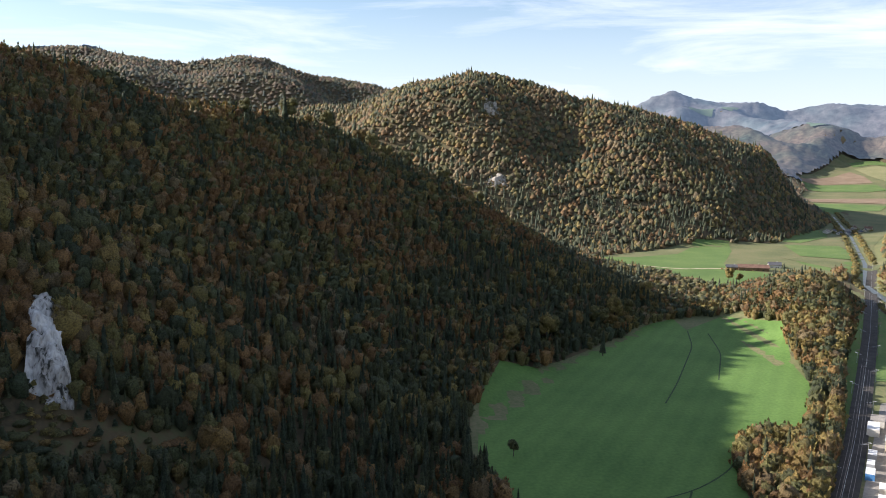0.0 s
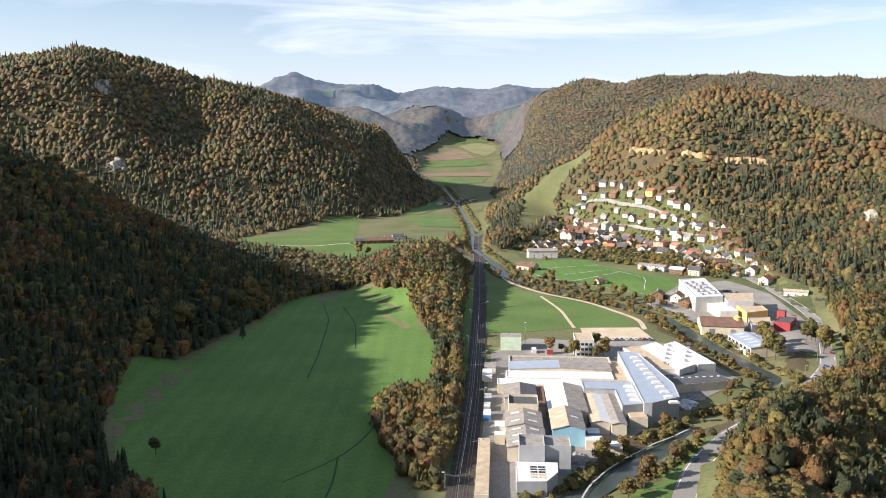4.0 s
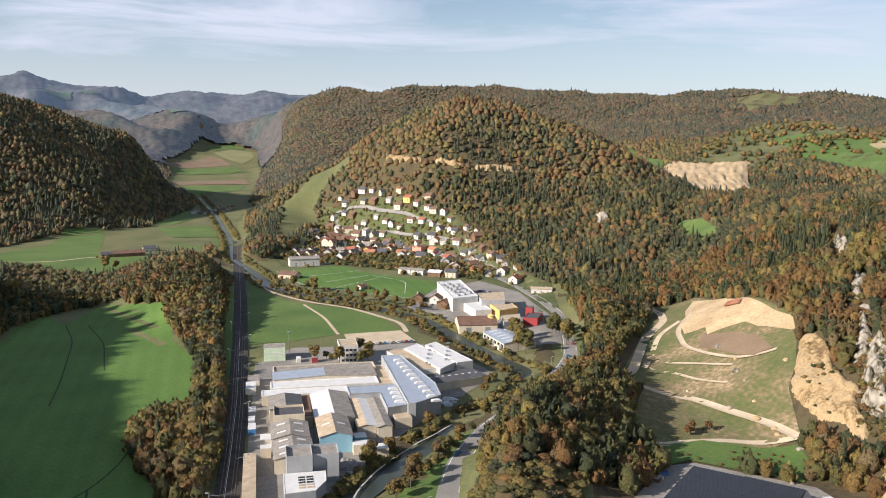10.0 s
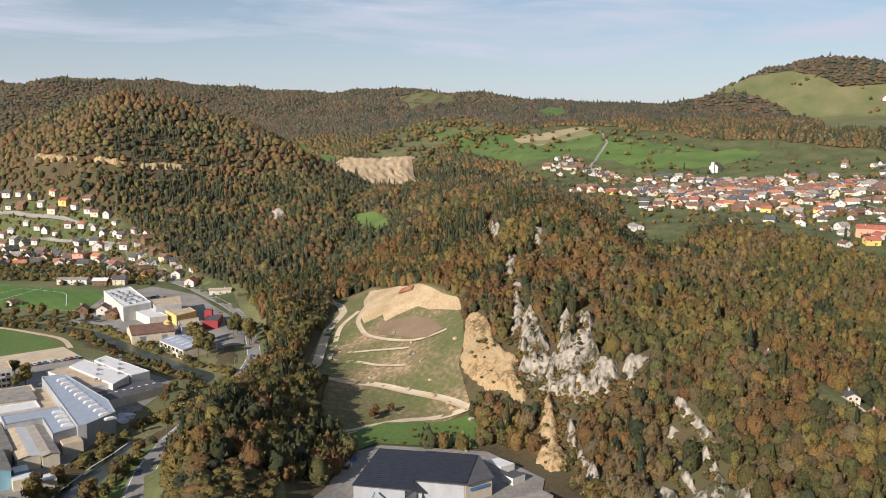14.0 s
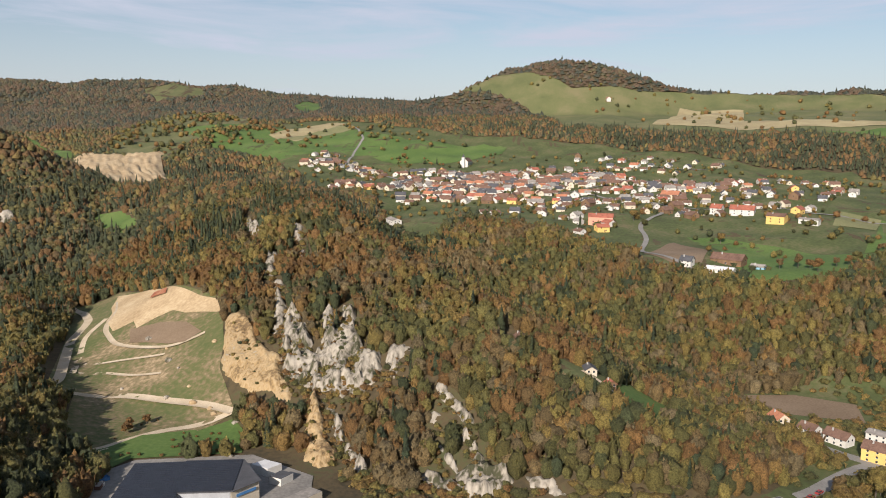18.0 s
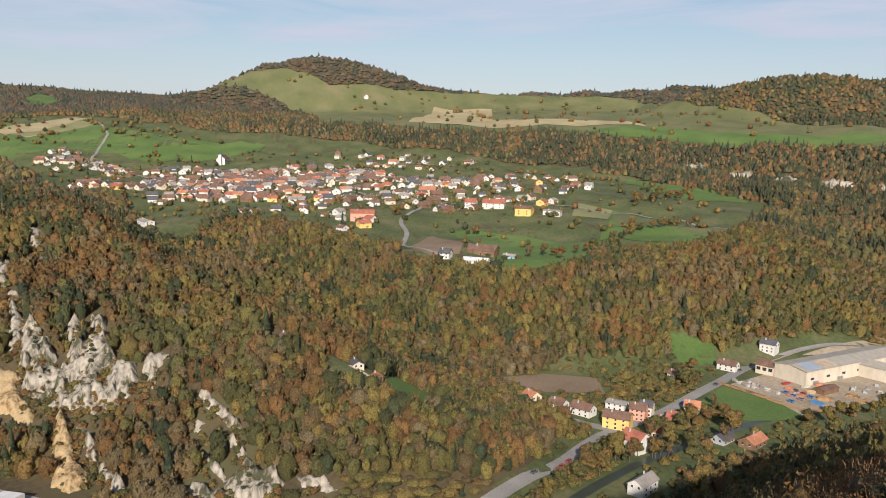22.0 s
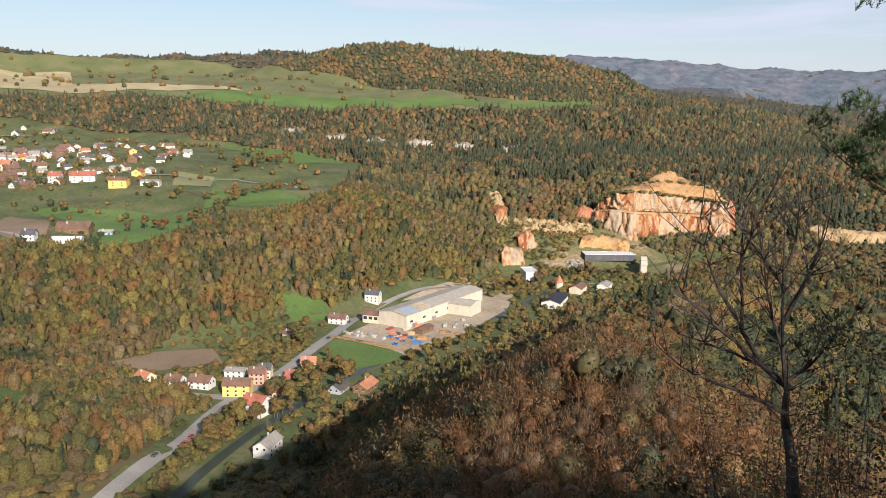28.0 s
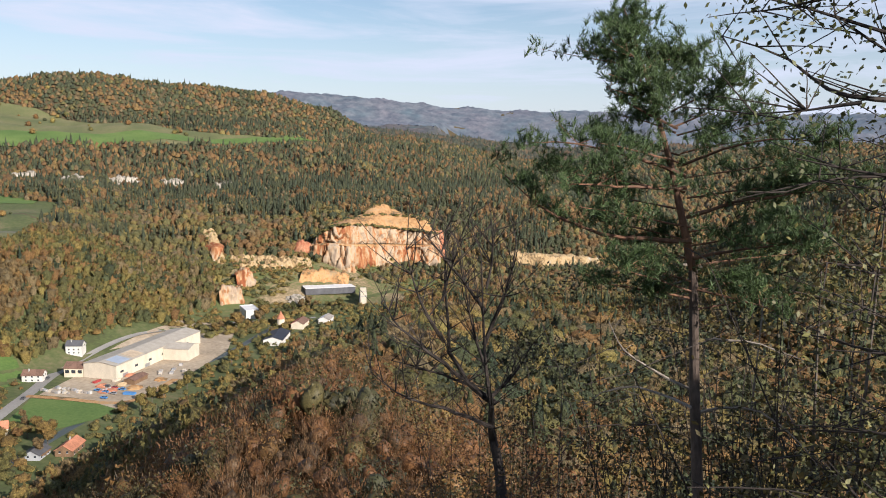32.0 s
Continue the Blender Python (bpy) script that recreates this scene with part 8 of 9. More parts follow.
def lobed_shape(rng, level, flakes, lobes=7):
    """A rounded crown that swells in lobes like a cauliflower, open below, with loose clumps on its rim; one unit high."""
    bm = bmesh.new()
    bmesh.ops.create_icosphere(bm, subdivisions=level, radius=1.0)
    ways = [Vector((math.cos(k * 2.4) * math.sqrt(1 - q * q), math.sin(k * 2.4) * math.sqrt(1 - q * q), q)) for k, q in ((k, rng.uniform(-0.15, 0.95)) for k in range(lobes))]
    turn = rng.uniform(0, 6.28)
    for v in bm.verts:
        n = v.co.normalized()
        w = Vector((n.x * math.cos(turn) - n.y * math.sin(turn), n.x * math.sin(turn) + n.y * math.cos(turn), n.z))
        swell = max(max(0.0, w.dot(u)) ** 5 for u in ways)
        v.co = n * (0.30 + 0.24 * swell + rng.uniform(-0.035, 0.035))
    bmesh.ops.delete(bm, geom=[f for f in bm.faces if f.calc_center_median().z < -0.13], context="FACES")
    bm.verts.index_update()
    V = [(v.co.x * 0.7, v.co.y * 0.7, 0.22) if v.is_boundary else (v.co.x, v.co.y, 0.52 + v.co.z * 0.95) for v in bm.verts]
    F = [[w.index for w in f.verts] for f in bm.faces]
    tips = [v.co.copy() for v in bm.verts if v.co.z > -0.1]
    bm.free()
    for _ in range(flakes):
        p = tips[rng.randint(len(tips))]
        n = p.normalized()
        t = n.cross(Vector((rng.uniform(-1, 1), rng.uniform(-1, 1), rng.uniform(-1, 1)))).normalized()
        q = Vector((p.x, p.y, 0.52 + p.z * 0.95))
        sz = rng.uniform(0.06, 0.13)
        k = len(V)
        V += [(q + t * sz)[:], (q - t * sz)[:], (q + (n + Vector((0, 0, 0.15))) * sz * 1.2 + n.cross(t) * rng.uniform(-0.12, 0.12))[:]]
        F.append([k, k + 1, k + 2])
    return np.array(V, float), np.array(F, int)


NEAR_SHAPES = [lobed_shape(RNG, 2, 26, 9) for _ in range(10)] + [conifer_shape(RNG, 7, 9) for _ in range(3)]
FULL_SHAPES = [lobed_shape(RNG, 1, 24, 6) for _ in range(8)] + [conifer_shape(RNG, 4, 8) for _ in range(2)]
MID_SHAPES = [lobed_shape(RNG, 1, 9, 5) for _ in range(8)] + [conifer_shape(RNG, 3, 7) for _ in range(2)]
FAR_SHAPES = [dome_shape(RNG, 4, 2) for _ in range(5)] + [spire_shape(RNG, 5) for _ in range(2)]
FARTHEST_SHAPES = [dome_shape(RNG, 5, 1) for _ in range(5)] + [spire_shape(RNG, 4) for _ in range(2)]


def tree_tones(x, y, z, rng):
    """What each broadleaf tree wears: dark green, olive, yellow, russet or bare grey-brown, by its hillside and in loose groups."""
    r, b = np.hypot(x, y), np.degrees(np.arctan2(x, y))
    mix = np.tile(np.array([0.22, 0.20, 0.15, 0.28, 0.15]), (len(x), 1))
    zones = (((b < 14) & (r < 1060), (0.28, 0.20, 0.10, 0.34, 0.08)),  # the western slope
             ((b < 19) & (r > 560) & (r < 1060) & (z < 45), (0.36, 0.28, 0.20, 0.10, 0.06)),  # the belt below it
             ((b > 15) & (b < 30) & (r < 480), (0.08, 0.26, 0.36, 0.25, 0.05)),  # golden trees beside the railway
             ((b < 27) & (r > 1060) & (r < 2450), (0.26, 0.16, 0.16, 0.17, 0.25)),
             ((b > 27) & (b < 58) & (r > 1150) & (z > 95), (0.12, 0.20, 0.17, 0.36, 0.15)),
             ((b > 30) & (b < 62) & (r > 600) & (z <= 95), (0.36, 0.26, 0.10, 0.20, 0.08)),
             ((b > 60) & (b < 68.5) & (r > 660), (0.28, 0.16, 0.12, 0.38, 0.06)),  # the orange wood behind the quarry
             ((b > 66) & (b < 82) & (r > 380) & (r < 760), (0.26, 0.13, 0.10, 0.33, 0.18)),
             ((b > 76) & (b < 132) & (r < 1000) & (z < 120) & ~((b < 82) & (r > 380)), (0.10, 0.38, 0.20, 0.13, 0.19)),
             ((b > 74) & (b < 96) & (r < 520), (0.08, 0.28, 0.15, 0.19, 0.30)),
             ((b > 70) & (r > 1000), (0.34, 0.08, 0.04, 0.42, 0.12)),
             ((b > 100) & (r > 1600), (0.56, 0.06, 0.01, 0.25, 0.12)),  # the dark wood along the upland crest
             ((b > 38) & (b < 58) & (r < 640), (0.22, 0.31, 0.28, 0.16, 0.03)),  # the sunny wood over the road
             ((b > 140) & (r < 600), (0.28, 0.14, 0.16, 0.22, 0.20)))
    for where, share in zones:
        mix[where] = share
    for k in range(5):
        mix[:, k] *= np.exp(1.3 * wave(x, y, 190, 50 + k) + 1.0 * wave(x, y, 60, 60 + k))
    edge = np.cumsum(mix, axis=1) / mix.sum(axis=1, keepdims=True)
    kind = (rng.uniform(0, 1, len(x))[:, None] > edge).sum(axis=1)
    lo, hi = np.array([0.04, 0.22, 0.40, 0.58, 0.86]), np.array([0.20, 0.36, 0.54, 0.80, 1.0])
    return lo[kind] + (hi - lo)[kind] * rng.uniform(0, 1, len(x))


def CONIFERS(x, y, z, stand):
    """The share of spruce and pine among the beeches."""
    r, b = np.hypot(x, y), np.degrees(np.arctan2(x, y))
    share = 0.03 + 0.75 * smooth(0.66, 1.0, stand)
    share = np.where((b > 70) & (b < 132) & (r < 820), 0.02, share)  # the slope below the upper village
    share = np.where((b > 84) & (b < 150) & (r > 950) & (r < 1750), share + 0.25, share)  # the belt above it
    share = np.where((b < 12) & (z > 90) | (r > 1750), 0.06, share)
    share = np.where((b > 28) & (b < 62) & (r > 620) & (r < 1500) & (z < 85), share + 0.10, share)  # the foot of the village hill
    share = np.where((b < 24) & (r > 1060) & (r < 2100) & (z < 90), share + 0.22, share)  # the foot of the second hill
    share = np.where((b < 24) & (r > 1060) & (r < 2100) & (z >= 90), share + 0.30 * smooth(0.1, 0.7, wave(x, y, 240, 71)), share)  # dark stands higher on it
    share = np.where((b > 36) & (b < 58) & (r < 640), 0.06, share)  # the wood over the road
    share = np.where((b > 146) & (r < 600), 0.16, share)  # beyond the near spur
    share = np.where((b < 14) & (r < 900), share + 0.04, share)
    return np.where((b < 14) & (r < 800) & (z < 55), share + 0.3, share)  # the foot of the western slope


def forest_ring(name, r0, r1, gap, shapes, broad, tall, label, lo=-36.0, hi=178.0, material=None, sink=0.30):
    # a jittered lattice over the ring
    xs = np.arange(-r1, r1, gap)
    X, Y = np.meshgrid(xs, xs, indexing="ij")
    X, Y = X.ravel() + RNG.uniform(-0.42, 0.42, X.size) * gap, Y.ravel() + RNG.uniform(-0.42, 0.42, Y.size) * gap
    r, b = np.hypot(X, Y), np.degrees(np.arctan2(X, Y))
    keep = (r > r0) & (r < r1) & (b > lo) & (b < hi)
    X, Y = X[keep], Y[keep]
    Z = ground(X, Y)
    floor_ = (Z < 4.0) & (np.hypot(X, Y) < 2600) & (BARE_FLOOR(X, Y))
    keep = wooded(X, Y) & ~floor_
    for poly in BARE:
        keep &= ~inside(X, Y, poly)
    keep &= facing(X, Y, Z)
    X, Y, Z = X[keep], Y[keep], Z[keep]
    n = len(X)
    stand = 0.5 + 0.5 * wave(X, Y, 420, 21) + 0.25 * wave(X, Y, 120, 22)  # what grows where
    stand = np.clip(stand, 0, 1)
    con = (RNG.uniform(0, 1, n) < np.clip(CONIFERS(X, Y, Z, stand), 0, 0.8))
    tone = tree_tones(X, Y, Z, RNG)
    tone = np.where(con, RNG.uniform(0.0, 0.14, n), tone)
    k = len(shapes)
    kc = 3 if shapes is NEAR_SHAPES else 2
    pick = np.where(con, RNG.randint(k - kc, k, n), RNG.randint(0, k - kc, n))
    size = RNG.uniform(0.62, 1.28, n) if r0 < 2000 else RNG.uniform(0.78, 1.18, n)
    size = size * (1 + 0.14 * wave(X, Y, 70, 77))
    H = tall * size * np.where(con, 1.18, 1.0)
    W = broad * size * RNG.uniform(0.8, 1.2, n) * np.where(con, 1.25, 1.0)
    r, b = np.hypot(X, Y), np.degrees(np.arctan2(X, Y))
    spur = (b > 128) & (r < 480)
    W = np.where(spur, W * 1.45, W)
    H = np.where(spur, H * 0.85, H)
    fit = np.where(r < 330, (EYE + r * np.tan(np.radians(skyline(b))) - Z) / H, 1.0)  # nothing near stands over the view
    H = H * np.clip(fit, 0.3, 1.0)
    V, F, T = spread(shapes, X, Y, Z - np.where(con, 0.05, sink) * H, H, W, RNG.uniform(0, 6.28, n), tone, pick)
    ob = new(name, mesh_of(name, V, F, material or M_LEAF, tone=T))
    tagged(ob, label, "forest", kind="stuff")
    return n


WOODS = [[(128, 335), (149, 401), (169, 418), (195, 415), (205, 405), (190, 375), (163, 325), (140, 295), (125, 300)],
         [(197, 412), (222, 447), (234, 489), (248, 566), (278, 656), (285, 740), (330, 800), (400, 830), (385, 760), (365, 722), (299, 598), (241, 486), (211, 420)],
         [(255, 725), (290, 893), (330, 880), (400, 960), (425, 880), (395, 790), (285, 740)],
         [(141, 634), (176, 686), (203, 712), (252, 725), (290, 893), (262, 948), (224, 986), (206, 1121), (150, 1000), (80, 700)]]


def BARE_FLOOR(x, y):
    """The open valley floor, where trees stand only in rows and copses of their own."""
    bare = inside(x, y, FLOOR_A) | inside(x, y, FLOOR_B)
    for wood in WOODS:
        bare &= ~inside(x, y, wood)
    return bare


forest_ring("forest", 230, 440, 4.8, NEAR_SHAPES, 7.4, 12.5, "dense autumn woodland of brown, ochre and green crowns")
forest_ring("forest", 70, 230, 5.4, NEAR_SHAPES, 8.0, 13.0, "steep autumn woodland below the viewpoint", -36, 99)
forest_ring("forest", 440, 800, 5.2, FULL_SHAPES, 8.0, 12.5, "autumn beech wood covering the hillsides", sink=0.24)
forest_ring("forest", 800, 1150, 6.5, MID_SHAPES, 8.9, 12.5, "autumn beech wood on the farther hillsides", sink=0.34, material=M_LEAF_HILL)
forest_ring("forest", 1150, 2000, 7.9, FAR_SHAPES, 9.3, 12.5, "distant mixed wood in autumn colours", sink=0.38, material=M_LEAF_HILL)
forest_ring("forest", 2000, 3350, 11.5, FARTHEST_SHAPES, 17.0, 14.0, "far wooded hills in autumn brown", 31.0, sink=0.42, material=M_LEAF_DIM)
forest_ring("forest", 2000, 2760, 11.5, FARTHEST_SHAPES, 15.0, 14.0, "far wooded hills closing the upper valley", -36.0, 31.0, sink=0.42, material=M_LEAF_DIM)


def canopy_sheet(r0, r1, material, label, lo=-36, hi=178):
    """The closed canopy of woods so far off that no single crown can be told."""
    rr, bb = np.arange(r0, r1 + 1, 22.0), np.radians(np.arange(lo, hi, 0.17))
    R, B = np.meshgrid(rr, bb, indexing="ij")
    X, Y = R * np.sin(B), R * np.cos(B)
    Z = ground(X, Y) + 9 + RNG.uniform(-3.5, 3.5, X.shape) + 5 * wave(X, Y, 330, 41) + 2.5 * wave(X, Y, 120, 42)
    F = grid_faces(len(rr), len(bb))
    cx, cy = X.ravel()[F].mean(1), Y.ravel()[F].mean(1)
    F = F[wooded(cx, cy) & facing(cx, cy, ground(cx, cy))]
    tone = np.clip(0.55 + 0.35 * wave(X, Y, 380, 43) + 0.2 * wave(X, Y, 110, 44), 0, 1)
    ob = new("forest", mesh_of("forest", np.stack([X.ravel(), Y.ravel(), Z.ravel()], 1), F, material, flat=False, tone=tone.ravel()))
    tagged(ob, label, "forest", kind="stuff")


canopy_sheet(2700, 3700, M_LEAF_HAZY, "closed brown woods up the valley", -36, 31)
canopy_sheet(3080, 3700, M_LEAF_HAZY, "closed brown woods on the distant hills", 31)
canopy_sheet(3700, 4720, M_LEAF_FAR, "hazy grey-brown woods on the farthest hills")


LOW_SHAPES = [dome_shape(RNG, 5, 2, 14) for _ in range(7)]


def thicket(name, polys, gap, tall, label, tones=(0.2, 0.8), shapes=None, anywhere=True):
    """Low growth filling some patches of ground."""
    xs, ys, zs = [], [], []
    for poly in polys:
        px, py = [q[0] for q in poly], [q[1] for q in poly]
        X, Y = np.meshgrid(np.arange(min(px), max(px), gap), np.arange(min(py), max(py), gap), indexing="ij")
        X, Y = X.ravel() + RNG.uniform(-0.5, 0.5, X.size) * gap, Y.ravel() + RNG.uniform(-0.5, 0.5, Y.size) * gap
        m = inside(X, Y, poly)
        xs.append(X[m])
        ys.append(Y[m])
    X, Y = np.concatenate(xs), np.concatenate(ys)
    m = np.ones(len(X), bool)
    for line, half in CLEAR:
        m &= band_dist(X, Y, line) > half - 1
    m &= wooded(X, Y) | anywhere
    X, Y = X[m], Y[m]
    n = len(X)
    s = RNG.uniform(0.5, 1.3, n)
    V, F, T = spread(shapes or LOW_SHAPES, X, Y, ground(X, Y) - 0.25 * tall * s, tall * s, tall * 1.1 * s, RNG.uniform(0, 6.28, n), RNG.uniform(*tones, n), RNG.randint(0, 7, n))
    tagged(new(name, mesh_of(name, V, F, M_LEAF, tone=T)), label, "bushes", kind="stuff")


thicket("scrub", SCRUB[:30], 3.4, 3.6, "low autumn scrub at the foot of the rocks")
thicket("riverside_trees", [[(236, 20), (300, -64), (340, -102), (392, -160), (425, -206), (455, -240), (520, -310), (535, -330), (500, -318), (440, -250), (400, -205), (362, -150), (318, -100), (285, -60), (228, 5)]], 7.5, 6.0, "strip of autumn trees between the main road and the river", (0.2, 0.58), anywhere=False)

# garden trees and bushes close to the village houses
gx2, gy2 = np.array([(x + RNG.uniform(-13, 13), y + RNG.uniform(-13, 13)) for x, y in SPOTS for _ in range(4)]).T
in_yard = inside(gx2, gy2, YARD) | inside(gx2, gy2, GREEN)
gap_ok = ~in_yard & np.array([min((x - a) ** 2 + (y - b) ** 2 for a, b in SPOTS) > 36 for x, y in zip(gx2, gy2)])
gx2, gy2 = gx2[gap_ok], gy2[gap_ok]
hs = RNG.uniform(2.5, 8.5, len(gx2))
V, F, T = spread(MID_SHAPES[:8], gx2, gy2, ground(gx2, gy2) - 0.3 * hs, hs, hs * 0.95, RNG.uniform(0, 6.28, len(gx2)), RNG.uniform(0.05, 0.75, len(gx2)), RNG.randint(0, 8, len(gx2)))
tagged(new("garden_trees", mesh_of("garden_trees", V, F, M_LEAF, tone=T)), "garden trees and bushes among the village houses", "trees", kind="stuff")
tp = np.array(TUFTS)
th_ = RNG.uniform(0.9, 3.0, len(tp))
V, F, T = spread(LOW_SHAPES, tp[:, 0], tp[:, 1], tp[:, 2] - 0.45 * th_, th_, th_ * 1.2, RNG.uniform(0, 6, len(tp)), RNG.uniform(0.05, 0.62, len(tp)), RNG.randint(0, 7, len(tp)))
tagged(new("cliff_bushes", mesh_of("cliff_bushes", V, F, M_LEAF, tone=T)), "small bushes and grass tufts clinging to the limestone ledges", "bushes", kind="stuff")
rx_, ry_ = [], []
for line_, gap_ in (([(150, 318), (190, 388), (232, 470), (290, 585), (345, 690)], 5.0), ([(143, 322), (180, 388), (222, 470), (280, 585), (335, 690)], 5.5)):
    q_ = resample(line_, gap_)
    rx_ += list(q_[:, 0] + RNG.uniform(-2.5, 2.5, len(q_)))
    ry_ += list(q_[:, 1] + RNG.uniform(-2.5, 2.5, len(q_)))
rx_, ry_ = np.array(rx_), np.array(ry_)
rh_ = RNG.uniform(11, 18, len(rx_))
V, F, T = spread(NEAR_SHAPES[:10], rx_, ry_, ground(rx_, ry_) - 0.22 * rh_, rh_, rh_ * 0.62, RNG.uniform(0, 6, len(rx_)), RNG.choice([0.1, 0.2, 0.3, 0.42, 0.5, 0.6, 0.9], len(rx_)), RNG.randint(0, 10, len(rx_)))
tagged(new("railway_trees", mesh_of("railway_trees", V, F, M_LEAF, tone=T)), "belt of tall autumn trees along the railway", "trees", kind="stuff")
qs = [(a_, b_, u_) for a_, b_, u_ in zip(RNG.randint(0, 8, 420), RNG.randint(0, 3, 420), RNG.uniform(0, 1, 420))]
qp = np.array([np.array((BROW, BENCH, CROWN)[b_][a_]) * (1 - u_) + np.array((BROW, BENCH, CROWN)[b_][a_ + 1]) * u_ + np.array((RNG.uniform(-3, 3), RNG.uniform(-3, 3), -0.5)) for a_, b_, u_ in qs])
qh = RNG.uniform(1.2, 4.4, 420)
V, F, T = spread(LOW_SHAPES, qp[:, 0], qp[:, 1], qp[:, 2] - 0.4 * qh, qh, qh * 1.3, RNG.uniform(0, 6, 420), RNG.uniform(0.05, 0.5, 420), RNG.randint(0, 7, 420))
tagged(new("quarry_bushes", mesh_of("quarry_bushes", V, F, M_LEAF, tone=T)), "dark bushes along the benches of the quarry", "bushes", kind="stuff")
thicket("garden_trees", [[(507, 867), (579, 917), (672, 1033), (726, 1091), (735, 884), (715, 726), (678, 660), (600, 600), (577, 702), (548, 770)]], 7.5, 5.5, "garden trees and hedges between the valley houses", (0.05, 0.62))
thicket("garden_trees", [[(425, -123), (445, -161), (417, -182), (425, -206), (406, -215), (379, -174), (352, -134), (373, -117)], [(440, -165), (478, -170), (500, -225), (470, -235), (430, -190)], [(500, -282), (540, -300), (560, -400), (545, -470), (500, -500), (470, -440), (500, -400)]], 6.5, 6.0, "garden trees and bushes between the lower village houses", (0.22, 0.6))
thicket("quarry_scrub", [[(562, -448), (566, -500), (545, -525), (520, -560), (500, -560), (484, -570), (476, -560), (505, -520), (535, -462)], [(570, -500), (600, -490), (632, -512), (620, -550), (590, -590), (575, -555), (560, -530)]], 5.5, 5.0, "young trees and scrub over the old quarry floor", (0.1, 0.55))
thicket("valley_trees", [FLOOR_B], 7.5, 4.6, "small autumn trees and bushes filling the lower valley floor", (0.2, 0.62), anywhere=False)
banks = []
for sgn in (-1, 1):
    q = resample(RIVER[1:, :2], 10.0)
    dd = np.gradient(q, axis=0)
    dd /= np.hypot(*dd.T)[:, None]
    nn = np.stack([-dd[:, 1], dd[:, 0]], 1) * sgn
    banks.append([tuple(v) for v in q + nn * 5.5] + [tuple(v) for v in (q + nn * 14)[::-1]])
thicket("river_bank_trees", banks, 5.0, 5.2, "autumn trees and bushes along both river banks", (0.22, 0.52))
thicket("yard_bushes", [[(296, 98), (318, 104), (338, 96), (330, 72), (318, 60), (300, 74)]], 4.0, 5.0, "bushes and young trees beside the recycling yard", (0.2, 0.6))

# ---- the wooded slope close to the viewpoint ----
def fuzzy_shape(rng, twigs, leaves, leaf, wide, core=0.8, upright=0.55):
    """A rounded crown of fine upswept twigs or small leaves over a dense inner mass; one unit high."""
    V0, F0 = lobed_shape(rng, 2, 0, 9)
    mid = np.array([0, 0, 0.5])
    skin = [Vector(v - mid) for v in V0]
    V = [tuple(mid + (v - mid) * core) for v in V0] if core else []
    F = [list(f) for f in F0] if core else []
    c0 = Vector(mid)

    def sliver(a, b, w):
        u = (b - a).cross(Vector((rng.uniform(-1, 1), rng.uniform(-1, 1), 0.3))).normalized() * w
        k = len(V)
        V.extend([(a + u)[:], (a - u)[:], b[:]])
        F.append([k, k + 1, k + 2])

    for k in range(3):
        sliver(Vector((0.012 * math.cos(k * 2.1), 0.012 * math.sin(k * 2.1), -0.2)), Vector((0.05 * rng.uniform(-1, 1), 0.05 * rng.uniform(-1, 1), 0.75)), 0.018)
    for k in range(12):
        p = skin[rng.randint(len(skin))]
        sliver(Vector((0, 0, 0.2 + 0.02 * k)), c0 + p * 0.95, wide * 2.2)
    for _ in range(twigs):
        p = skin[rng.randint(len(skin))] * rng.uniform(0.62, 1.0) + Vector((rng.normal(0, 0.04), rng.normal(0, 0.04), rng.normal(0, 0.04)))
        d = (p.normalized() + Vector((rng.normal(0, 0.35), rng.normal(0, 0.35), upright + rng.normal(0, 0.25)))).normalized()
        sliver(c0 + p, c0 + p + d * rng.uniform(0.05, 0.125), wide * rng.uniform(0.6, 1.3))
    for _ in range(leaves):
        p = skin[rng.randint(len(skin))] * rng.uniform(0.78, 1.12) + Vector((rng.normal(0, 0.05), rng.normal(0, 0.05), rng.normal(0, 0.05)))
        t = Vector((rng.uniform(-1, 1), rng.uniform(-1, 1), rng.uniform(-0.5, 0.5))).normalized()
        b = t.cross(p.normalized() + Vector((rng.normal(0, 0.4), rng.normal(0, 0.4), rng.normal(0, 0.4)))).normalized()
        z = leaf * rng.uniform(0.6, 1.4)
        k = len(V)
        V.extend([(c0 + p + t * z)[:], (c0 + p + b * z * 0.7)[:], (c0 + p - t * z * 0.8 - b * z * 0.3)[:]])
        F.append([k, k + 1, k + 2])
    return np.array(V, float), np.array(F, int)


NR = np.random.RandomState(5)
SPUR_FAR = [fuzzy_shape(NR, 120, 10, 0.034, 0.0125, 0.5, 0.75) for _ in range(6)] + [fuzzy_shape(NR, 14, 120, 0.062, 0.010, 0.62) for _ in range(4)]
SPUR_MID = [fuzzy_shape(NR, 330, 34, 0.022, 0.0064, 0.45, 0.75) for _ in range(6)] + [fuzzy_shape(NR, 26, 360, 0.038, 0.006, 0.55) for _ in range(4)]
SPUR_NEAR = [fuzzy_shape(NR, 420, 60, 0.016, 0.0030, 0.0, 0.2) for _ in range(4)] + [fuzzy_shape(NR, 24, 1000, 0.023, 0.004, 0.5, 0.2) for _ in range(4)]


